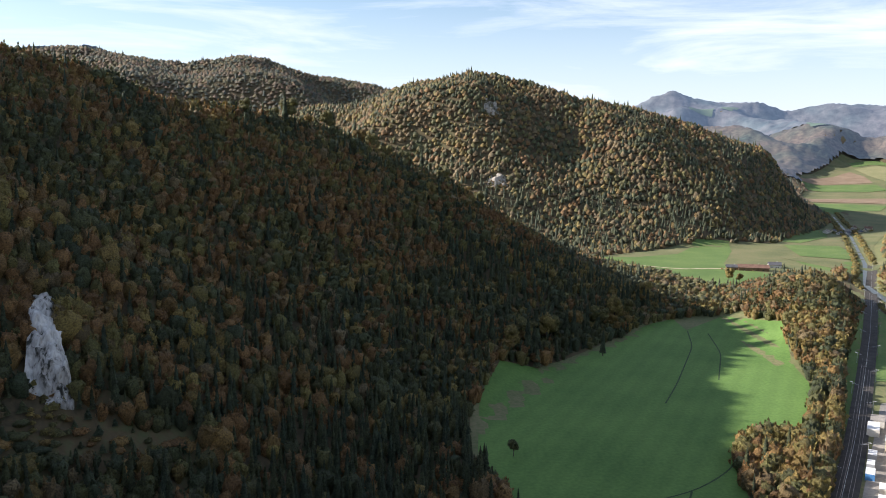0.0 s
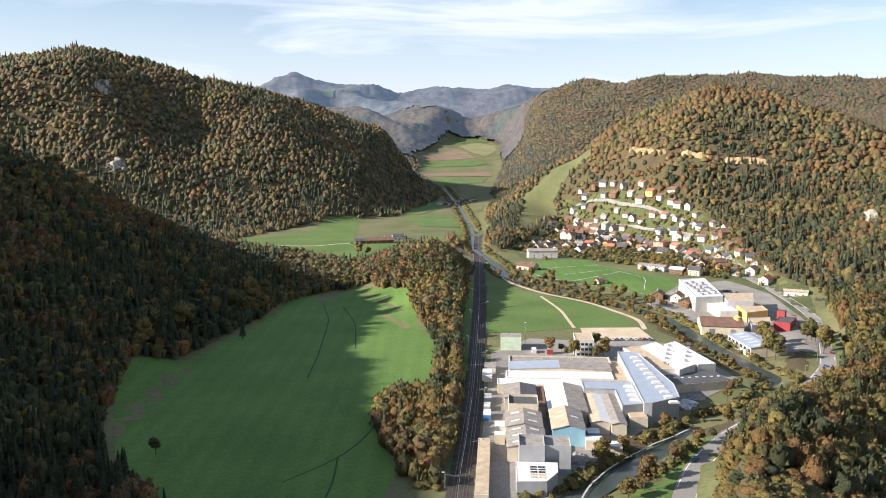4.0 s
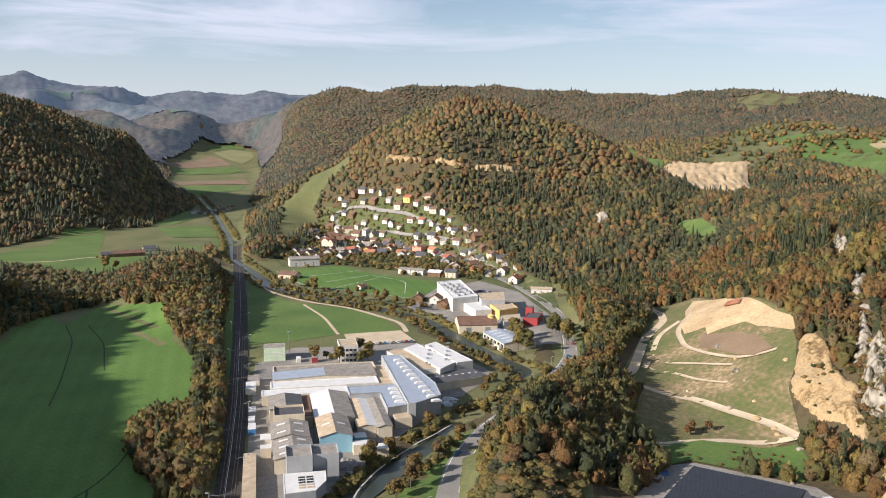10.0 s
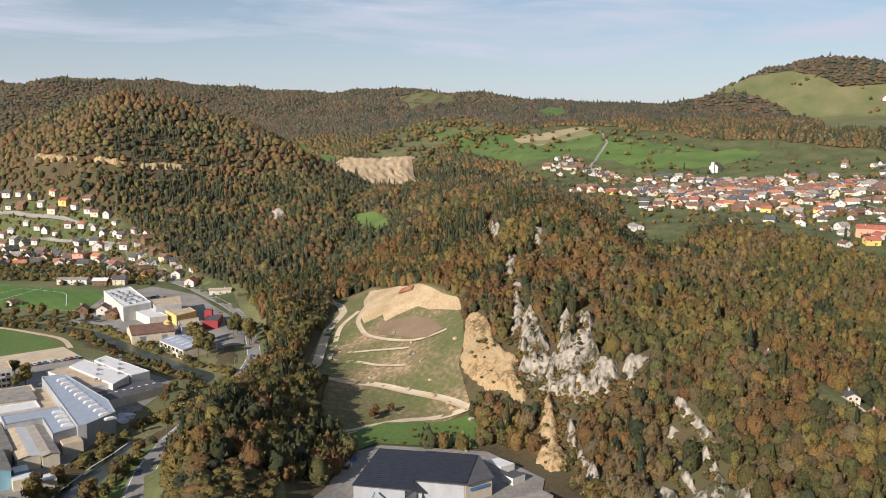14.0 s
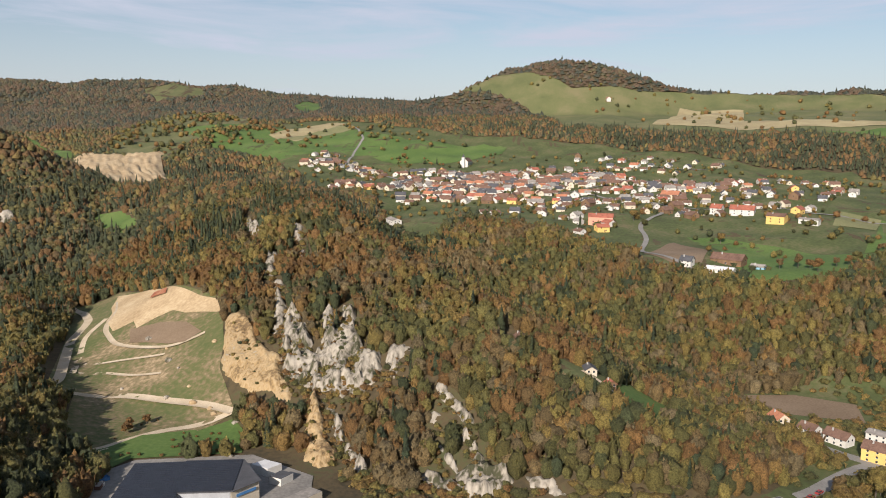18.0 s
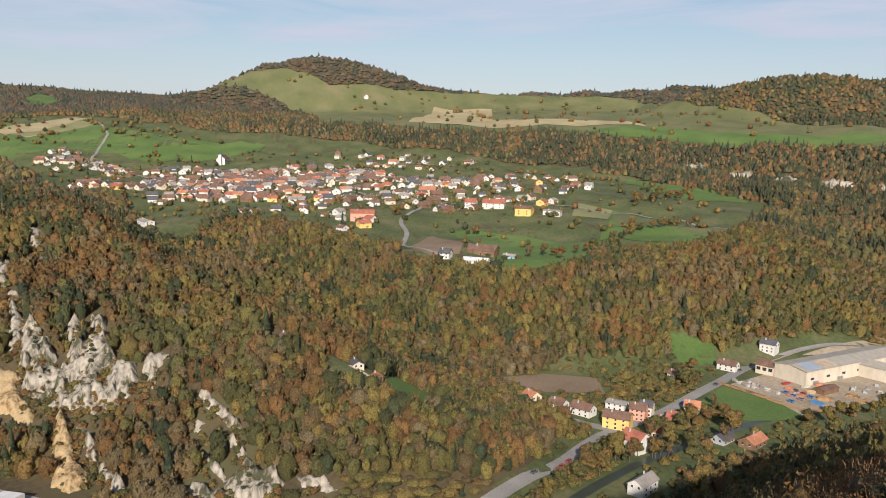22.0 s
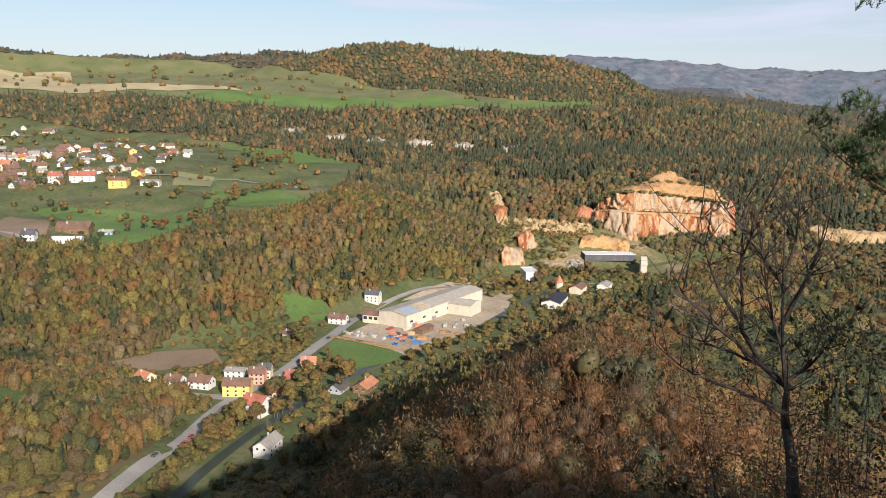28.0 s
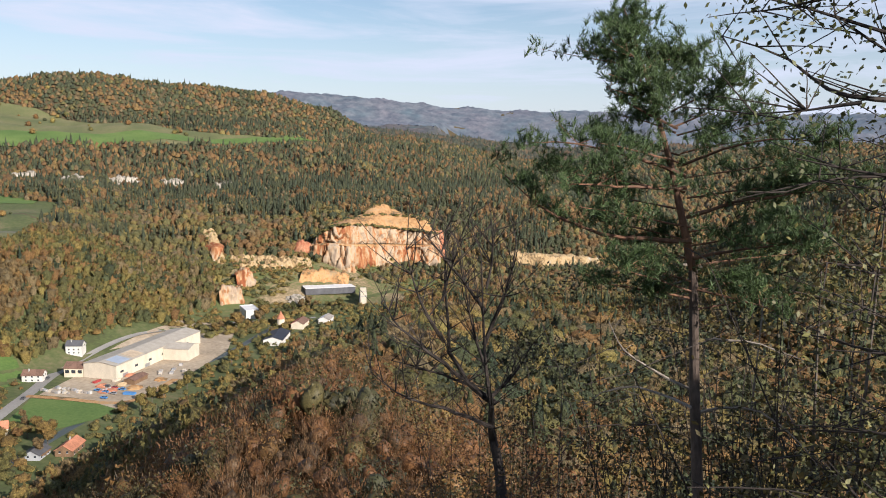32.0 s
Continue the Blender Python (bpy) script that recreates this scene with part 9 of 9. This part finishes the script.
def slope_ring(r0, r1, gap, shapes, bare, tall, wide, label, leafless_share):
    xs = np.arange(-r1, r1, gap)
    X, Y = np.meshgrid(xs, xs, indexing="ij")
    X, Y = X.ravel() + NR.uniform(-0.45, 0.45, X.size) * gap, Y.ravel() + NR.uniform(-0.45, 0.45, Y.size) * gap
    r, b = np.hypot(X, Y), np.degrees(np.arctan2(X, Y))
    keep = (r > r0) & (r < r1) & (b > 97) & (b < 178) & (ground(X, Y) > 4)
    X, Y = X[keep], Y[keep]
    keep = wooded(X, Y)
    X, Y = X[keep], Y[keep]
    r, b = np.hypot(X, Y), np.degrees(np.arctan2(X, Y))
    size = np.minimum(NR.uniform(0.65, 1.2, len(X)), (EYE + r * np.tan(np.radians(skyline(b))) - ground(X, Y)) / tall)
    keep = size > 0.3
    X, Y, size, n = X[keep], Y[keep], size[keep], int(keep.sum())
    stand = wave(X, Y, 60, 41)
    k = len(shapes)
    leafless = NR.uniform(0, 1, n) < np.clip(leafless_share + 0.4 * stand, 0.1, 0.92)
    pick = np.where(leafless, NR.randint(0, bare, n), NR.randint(bare, k, n))
    tone = np.where(leafless, NR.uniform(0.64, 0.98, n), np.where(NR.uniform(0, 1, n) < 0.55, NR.uniform(0.08, 0.32, n), NR.uniform(0.42, 0.74, n)))
    shady = NR.uniform(0, 1, n) < 0.85 * smooth(146, 158, np.degrees(np.arctan2(X, Y)))  # hazel and ivy under the pine
    tone = np.where(shady & ~leafless, np.where(NR.uniform(0, 1, n) < 0.6, NR.uniform(0.1, 0.34, n), NR.uniform(0.42, 0.7, n)), tone)
    V, F, T = spread(shapes, X, Y, ground(X, Y) - 0.1 * tall * size, tall * size, wide * size, NR.uniform(0, 6.28, n), tone, pick)
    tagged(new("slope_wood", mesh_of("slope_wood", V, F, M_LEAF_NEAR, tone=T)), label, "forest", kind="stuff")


slope_ring(110, 230, 3.7, SPUR_FAR, 6, 9.0, 5.6, "bare reddish-brown autumn trees on the spur", 0.58)
slope_ring(50, 110, 3.3, SPUR_MID, 6, 7.0, 4.9, "thin brown autumn trees and bushes on the slope below", 0.52)
slope_ring(15, 50, 2.7, SPUR_NEAR, 4, 5.2, 5.0, "tangled leafy shrubs and bare saplings close below the viewpoint", 0.3)

# a wood added out of view behind the viewpoint to keep the sun off the slope below it
bx_, by_ = np.meshgrid(np.arange(-70, 40, 5.0), np.arange(-60, 70, 5.0), indexing="ij")
bx_, by_ = bx_.ravel() + NR.uniform(-2, 2, bx_.size), by_.ravel() + NR.uniform(-2, 2, by_.size)
br_, bb_ = np.hypot(bx_, by_), np.degrees(np.arctan2(bx_, by_))
keep_ = (br_ > 24) & (br_ < 62) & ((bb_ < -46) | (bb_ > 182)) & (bb_ > -172)
bx_, by_ = bx_[keep_], by_[keep_]
V, F, T = spread(SPUR_FAR, bx_, by_, ground(bx_, by_) - 0.5, NR.uniform(8, 12, len(bx_)), NR.uniform(6, 8, len(bx_)), NR.uniform(0, 6.28, len(bx_)), NR.uniform(0.3, 0.95, len(bx_)), NR.randint(0, 8, len(bx_)))
tagged(new("hilltop_wood", mesh_of("hilltop_wood", V, F, M_LEAF_NEAR, tone=T)), "thin wood added out of view behind the viewpoint for shade", "forest", kind="stuff")


# ---- the trees that stand beside the viewpoint ----
def limb_tree(name, label):
    return thing(name, (0, 0, 0), 0, label, "tree")


def branch(parent, pts, r0, r1, material, name="branch", sides=7, wobble=0.05, rng=None, into=None):
    rng = rng or random.Random(1)
    q = resample(np.array([p[:] for p in pts]), 0.25) if len(pts) > 2 else np.array([p[:] for p in pts])
    if len(q) < 3:
        q = np.array([np.array(pts[0]) * (1 - s) + np.array(pts[-1]) * s for s in np.linspace(0, 1, 4)])
    rad = np.linspace(r0, r1, len(q))
    P = [Vector(p) + Vector((rng.uniform(-1, 1), rng.uniform(-1, 1), rng.uniform(-1, 1))) * wobble * min(1, r0 * 12) for p in q]
    if into is None:
        part(name, tube(bmesh.new(), P, list(rad), sides), material, parent)
    else:
        tube(into, P, list(rad), sides)
    return P


def needles(points, rng, tufts, per, length, width):
    """Tufts of pine needles round shoots near the given points."""
    V, F = [], []
    for _ in range(tufts):
        c = Vector(points[rng.randrange(len(points))]) + Vector((rng.gauss(0, 0.09), rng.gauss(0, 0.09), rng.gauss(0.03, 0.06)))
        axis_ = Vector((rng.uniform(-0.7, 0.7), rng.uniform(-0.7, 0.7), rng.uniform(0.2, 1))).normalized()
        for k in range(per):
            d = (axis_ + Vector((rng.uniform(-1, 1), rng.uniform(-1, 1), rng.uniform(-0.7, 1)))).normalized()
            base = c + axis_ * rng.uniform(-0.07, 0.05)
            u = d.cross(Vector((rng.uniform(-1, 1), rng.uniform(-1, 1), rng.uniform(-1, 1)))).normalized() * width
            n = len(V)
            V += [(base + u)[:], (base - u)[:], (base + d * length * rng.uniform(0.7, 1.2))[:]]
            F.append([n, n + 1, n + 2])
    return np.array(V), np.array(F)


def leaf_cloud(points, rng, n, size, loose):
    """Single broad leaves hanging round the given points."""
    V, F = [], []
    for _ in range(n):
        c = Vector(points[rng.randrange(len(points))]) + Vector((rng.gauss(0, loose), rng.gauss(0, loose), rng.gauss(-0.03, loose)))
        t = Vector((rng.uniform(-1, 1), rng.uniform(-1, 1), rng.uniform(-1.2, 0.3))).normalized()
        b = t.cross(Vector((rng.uniform(-1, 1), rng.uniform(-1, 1), rng.uniform(-1, 1)))).normalized()
        s = size * rng.uniform(0.6, 1.25)
        k = len(V)
        V += [(c - t * s)[:], (c + b * s * 0.55)[:], (c + t * s)[:], (c - b * s * 0.55)[:]]
        F += [[k, k + 1, k + 2], [k, k + 2, k + 3]]
    return np.array(V), np.array(F)


def foliage(name, parent, VF, material, tone):
    V, F = VF
    ob = new(name, mesh_of(name, V, F, material, tone=np.full(len(V), tone)))
    ob.parent = parent
    return ob


PR = random.Random(21)
D1 = 11.0
pine = limb_tree("pine_tree", "Scots pine with a bare reddish trunk beside the viewpoint")
spine = [(162.6, -29.0), (162.0, -23.0), (161.5, -18.0), (161.3, -12.8), (160.9, -7.9), (160.5, -4.5), (160.0, -1.5), (159.1, 2.2), (157.1, 5.2), (156.2, 7.0), (155.8, 8.8)]
branch(pine, [seen(a, e, D1) for a, e in spine[:5]], 0.082, 0.055, M_PINE_LOW, "trunk", 10, 0.012, PR)
trunk = branch(pine, [seen(a, e, D1) for a, e in spine[4:]], 0.055, 0.010, M_PINE, "upper_trunk", 9, 0.015, PR)
tips = []


def bough(parent, row, r0, material, twigs, reach, lift=0.25):
    """A bough through (bearing, elevation) places with side shoots; gives the places where needles sit."""
    far = PR.uniform(-1.3, 1.0)
    P = branch(parent, [seen(a, e, D1 + far * k / (len(row) - 1)) for k, (a, e) in enumerate(row)], r0, 0.005, material, "branch", 6, 0.05, PR)
    outer = P[len(P) // 3:]
    got = list(outer[len(outer) // 3:])
    for s in range(twigs):
        p = outer[PR.randrange(len(outer))]
        d = Vector((PR.uniform(-1, 1), PR.uniform(-1, 1), PR.uniform(-0.15, 0.6) + lift * 0.4)) * reach * PR.uniform(0.5, 1.0)
        Q = branch(parent, [p, p + d * 0.5, p + d], 0.007, 0.003, material, "branch", 4, 0.02, PR)
        got += Q[1:] * 2
    return got


for row, r0 in ((((160.7, -6.0), (157.6, -6.0), (154.5, -5.9), (151.4, -4.8), (147.8, -1.2)), 0.034), (((160.2, -1.9), (157.3, -0.8), (152.8, 0.3), (150.5, 0.2)), 0.026), (((160.2, -2.7), (156.7, -2.7), (152.1, -2.5)), 0.026), (((159.5, 1.1), (156.8, 2.2), (154.9, 3.7)), 0.018), (((158.2, 4.0), (155.6, 5.5), (153.0, 5.7)), 0.014),
                (((160.5, -4.5), (163.3, -3.3), (166.4, -2.8), (169.3, -2.4)), 0.028), (((159.9, -1.2), (162.4, 0.0), (164.8, 0.8), (167.8, 0.4)), 0.022), (((159.1, 2.2), (160.8, 3.3), (162.2, 3.7)), 0.014), (((157.1, 5.2), (158.5, 5.9), (159.6, 5.5)), 0.010), (((160.8, -7.2), (164.2, -6.2), (167.6, -5.7)), 0.026), (((161.1, -9.8), (157.7, -9.2), (155.4, -9.0)), 0.018),
                (((161.1, -9.1), (164.0, -9.6), (166.5, -10.2)), 0.018)):
    tips += bough(pine, row, r0, M_PINE, 7, 0.55)
# lesser boughs between them, shorter towards the leader
for k in range(30):
    e = -9.0 + 17.0 * k / 29 + PR.uniform(-0.4, 0.4)
    base = float(np.interp(e - 1.2, [v for _, v in spine], [v for v, _ in spine]))
    left = float(np.interp(e, [-9, -7, -5, -3, -1, 1, 3, 5, 7, 9], [155.5, 154.5, 152, 150, 149.5, 152, 154.5, 153.6, 154.8, 155.4]))
    right = float(np.interp(e, [-9, -6, -3, 0, 2, 3.7, 5, 7, 9], [167.5, 169.5, 169.5, 167.5, 164, 162.4, 160, 158, 156.2]))
    tip = left if k % 2 else right
    tip = base + (tip - base) * PR.uniform(0.55, 0.95)
    tips += bough(pine, ((base, e - 1.2), ((base + tip) / 2, e - 0.5), (tip, e)), 0.014, M_PINE, 4, 0.42)
tips += [v for v in trunk[-12:] for _ in range(2)]
foliage("needles", pine, needles(tips, PR, 4600, 28, 0.085, 0.0042), M_NEEDLE, 0.30)
for row in (((161.2, -15.5), (158.6, -14.6), (156.2, -13.2), (155.8, -11.6)), ((161.3, -16.6), (158.2, -15.6), (155.6, -15.2), (154.4, -17.0)), ((160.9, -8.4), (160.0, -8.8), (158.6, -9.4)), ((161.0, -7.6), (160.2, -7.0), (159.2, -7.6)), ((161.2, -12.5), (163.4, -12.0), (166.0, -12.3), (168.5, -13.2)), ((161.6, -17.0), (164.4, -15.6), (167.2, -17.0), (169.5, -19.5))):
    P = branch(pine, [seen(a, e, D1 + PR.uniform(-0.4, 0.4)) for a, e in row], 0.022, 0.005, M_DEAD, "dead_branch", 5, 0.05, PR)
    for s in range(4):
        p = P[PR.randrange(2, len(P))]
        d = Vector((PR.uniform(-1, 1), PR.uniform(-1, 1), PR.uniform(-0.4, 0.7))) * 0.5
        branch(pine, [p, p + d * 0.5, p + d], 0.006, 0.002, M_DEAD, "dead_branch", 4, 0.03, PR)

bare = limb_tree("bare_tree", "leafless dark young tree with upswept branches")
D2 = 17.0
for row, r0 in ((((149.8, -29.0), (149.2, -24.1), (148.2, -19.8), (147.9, -17.1), (147.4, -13.7), (147.4, -9.8), (147.1, -7.3)), 0.10), (((148.2, -17.5), (145.9, -15.7), (144.6, -13.8), (144.5, -10.7), (144.2, -7.5), (144.5, -5.8)), 0.055), (((145.9, -15.9), (143.2, -13.8), (141.6, -12.7), (140.4, -10.8)), 0.035), (((144.6, -13.4), (143.2, -11.5), (142.4, -9.2), (142.1, -7.2)), 0.03),
                (((147.5, -11.4), (145.9, -9.1), (144.3, -7.5), (143.5, -6.4)), 0.03), (((147.4, -13.7), (148.7, -11.3), (149.4, -8.6), (149.6, -6.6)), 0.035), (((147.5, -9.8), (148.2, -7.8), (147.8, -5.9)), 0.02), (((147.9, -17.1), (150.1, -15.5), (150.8, -13.5)), 0.03), (((148.2, -19.0), (144.5, -17.7), (141.7, -17.4), (139.6, -15.5)), 0.035), (((144.5, -10.7), (145.3, -8.7), (145.5, -6.7)), 0.02),
                (((146.5, -16.3), (144.0, -15.4), (141.0, -14.8)), 0.022), (((147.6, -15.2), (146.4, -12.4), (146.0, -9.6)), 0.022)):
    P = branch(bare, [seen(a, e, D2 + (PR.uniform(-0.7, 0.7) if k else 0)) for k, (a, e) in enumerate(row)], r0 * 1.5, 0.010, M_DARK_BARK, "branch" if r0 < 0.09 else "trunk", 6, 0.05, PR)
    spray = bmesh.new()
    for s in range(16):
        p = P[PR.randrange(max(1, len(P) // 4), len(P))]
        d = Vector((PR.uniform(-1, 1), PR.uniform(-1, 1), PR.uniform(0.3, 1.3))) * PR.uniform(0.5, 1.2)
        bend = Vector((PR.uniform(-0.15, 0.15), PR.uniform(-0.15, 0.15), -0.08))
        Q = branch(bare, [p, p + d * 0.5 + bend, p + d], 0.016, 0.005, M_DARK_BARK, "twig", 4, 0.03, PR, spray)
        for _ in range(2):
            q = Q[len(Q) // 2]
            d2 = Vector((PR.uniform(-1, 1), PR.uniform(-1, 1), PR.uniform(0.3, 1.2))) * 0.5
            branch(bare, [q, q + d2 * 0.5, q + d2], 0.006, 0.002, M_DARK_BARK, "twig", 3, 0.02, PR, spray)
    tagged(part("twigs", spray, M_DARK_BARK, bare), kind="stuff")

beech = limb_tree("beech_tree", "beech with dark leaves hanging over the viewpoint")
D3 = 6.5
hold = seen(179, -3, D3 + 0.6)
stem = branch(beech, [seen(178.5, -30, D3 + 0.8), seen(178.6, -15, D3 + 0.7), hold, seen(178.8, 12, D3 + 0.5)], 0.12, 0.06, M_TRUNK, "trunk", 9, 0.03, PR)
leafpts = []
for row, r0 in ((((178, 2.2), (173, 2.9), (168.8, 2.6), (166.8, 4.0), (165, 5.6), (161.5, 6.8)), 0.03), (((178, 9), (170.6, 8.5), (167, 8.8), (163.6, 8.0)), 0.022), (((169.2, 2.6), (166, 1.6), (163.5, 2.0)), 0.012), (((178, -1.5), (172.8, -1.6), (168.5, -1.4), (166, -0.6)), 0.022), (((174, 3.0), (170, 5.6), (167.5, 7.6)), 0.016), (((173, 9), (169, 10.4), (165, 10.0)), 0.014), (((178, 4.0), (172.5, 5.2), (168.5, 7.4), (164.5, 9.0), (161.5, 8.9)), 0.022), (((178, -2.5), (172, -1.2), (168, -1.4), (165.5, -2.6)), 0.020), (((178, -8), (171.5, -7.6), (168, -6.6)), 0.020), (((178, -12), (172, -12.0), (167, -11.0)), 0.018), (((178, 8), (173.5, 8.6), (170, 10.2)), 0.014), (((178, 2), (173, 2.2), (169, 3.4)), 0.016),
                (((178, -17), (172, -16), (167, -16.6)), 0.016), (((178, -21), (171.5, -20.6), (166.5, -20.2)), 0.016), (((178, -5), (173, -4.4), (170, -3.6)), 0.014)):
    P = branch(beech, [seen(a, e, D3 + PR.uniform(-0.3, 0.5)) for a, e in row], r0, 0.004, M_DARK_BARK, "branch", 6, 0.05, PR)
    leafpts += P[1:] * 2
    spray = bmesh.new()
    for s in range(13):
        p = P[PR.randrange(1, len(P))]
        d = Vector((PR.uniform(-0.6, 0.6), PR.uniform(-0.4, 0.4), PR.uniform(-0.25, 0.45)))
        leafpts += branch(beech, [p, p + d * 0.5 + Vector((0, 0, 0.02)), p + d], 0.0065, 0.0028, M_DARK_BARK, "twig", 4, 0.05, PR, spray)
    tagged(part("twigs", spray, M_DARK_BARK, beech), kind="stuff")
foliage("leaves", beech, leaf_cloud([p for p in leafpts if p.z > EYE - 1.2], PR, 1500, 0.027, 0.11), M_LEAF_DARK, 0.16)
foliage("leaves", beech, leaf_cloud([p for p in leafpts if p.z <= EYE - 0.6], PR, 1500, 0.026, 0.20), M_LEAF_DARK, 0.26)
for k, (a, e, d, n, tone) in enumerate(((166, -13, 12, 550, 0.14), (170, -16, 9, 550, 0.16), (174, -12, 9, 550, 0.12), (168, -20, 11, 550, 0.2), (173, -21, 8, 550, 0.14), (164, -17, 12, 500, 0.18), (168, -17, 13, 1700, 0.2), (171, -22, 10, 1600, 0.24), (164, -22, 15, 1400, 0.3), (156, -22, 16, 1300, 0.66), (150, -23, 19, 1100, 0.48), (170, -10, 15, 1200, 0.22), (166, -4.5, 14, 900, 0.18), (141, -25, 22, 1200, 0.24), (134, -26, 24, 1100, 0.22), (126, -27, 26, 900, 0.4),
                                        (155, -15, 17, 1700, 0.04), (158, -18, 15, 1700, 0.1), (161, -15, 14, 1700, 0.02), (160, -21, 13, 1600, 0.08), (163, -18.5, 12, 1600, 0.06), (153, -19, 17, 1500, 0.12), (157, -24, 14, 1500, 0.1),
                                        (150, -16, 19, 1300, 0.05), (148, -20, 20, 1300, 0.14), (166, -14.5, 12, 1500, 0.03), (169, -11.5, 12, 1500, 0.05), (155, -27, 12, 1300, 0.72), (147, -26, 17, 1200, 0.66), (163, -25, 12, 1300, 0.42), (168, -25, 11, 1300, 0.45))):
    sh = limb_tree("leafy_bush", "tall leafy bush with thinning autumn leaves" if k % 2 else "tall bush in green and yellow leaf")
    c = seen(a, e, d)
    foot = Vector((c.x, c.y, gz(c.x, c.y)))
    pts = []
    for s in range(5):
        tip = c + Vector((PR.gauss(0, 1.1), PR.gauss(0, 1.1), PR.gauss(0.2, 0.9)))
        P = branch(sh, [foot + Vector((PR.uniform(-0.4, 0.4), PR.uniform(-0.4, 0.4), -0.2)), foot.lerp(tip, 0.5) + Vector((PR.uniform(-0.5, 0.5), PR.uniform(-0.5, 0.5), 0.3)), tip], 0.02, 0.005, M_DARK_BARK, "stem", 5, 0.05, PR)
        spray = bmesh.new()
        for _ in range(7):
            p = P[PR.randrange(len(P) // 2, len(P))]
            w = Vector((PR.uniform(-1, 1), PR.uniform(-1, 1), PR.uniform(-0.2, 0.5))) * PR.uniform(0.5, 1.2)
            pts += branch(sh, [p, p + w * 0.5 + Vector((0, 0, 0.06)), p + w], 0.007, 0.003, M_DARK_BARK, "twig", 4, 0.03, PR, spray)[1:]
        tagged(part("twigs", spray, M_DARK_BARK, sh), kind="stuff")
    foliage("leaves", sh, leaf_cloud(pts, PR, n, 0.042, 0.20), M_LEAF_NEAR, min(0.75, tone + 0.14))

# slender young trees between the pine and the beech
for k, (a, d, top) in enumerate(((165.6, 15.0, -7.5), (167.4, 19.0, -9.0), (168.6, 13.0, -5.0), (170.8, 17.0, -7.0), (163.2, 21.0, -12.0), (171.8, 11.0, -3.5), (158.0, 24.0, -13.0), (153.0, 26.0, -13.5))):
    sap = limb_tree("young_tree", "slender grey-stemmed young tree with thin leaves" if k % 2 else "thin half-bare sapling with yellowing leaves")
    tip = seen(a, top, d)
    foot = Vector((tip.x + PR.uniform(-0.4, 0.4), tip.y + PR.uniform(-0.4, 0.4), gz(tip.x, tip.y) - 0.2))
    P = branch(sap, [foot, foot.lerp(tip, 0.5) + Vector((PR.uniform(-0.15, 0.15), PR.uniform(-0.15, 0.15), 0)), tip], 0.06, 0.01, M_TRUNK if k % 3 else M_DEAD, "trunk", 6, 0.03, PR)
    spots = []
    for s in range(16):
        p = P[PR.randrange(len(P) // 3, len(P))]
        w = Vector((PR.uniform(-1, 1), PR.uniform(-1, 1), PR.uniform(0.1, 0.9))) * PR.uniform(0.5, 1.3)
        spots += branch(sap, [p, p + w * 0.5 + Vector((0, 0, -0.05)), p + w], 0.012, 0.003, M_DARK_BARK, "branch", 4, 0.04, PR)[1:]
    foliage("leaves", sap, leaf_cloud(spots, PR, 420, 0.030, 0.16), M_LEAF_NEAR, (0.3, 0.42, 0.5, 0.22)[k % 4])
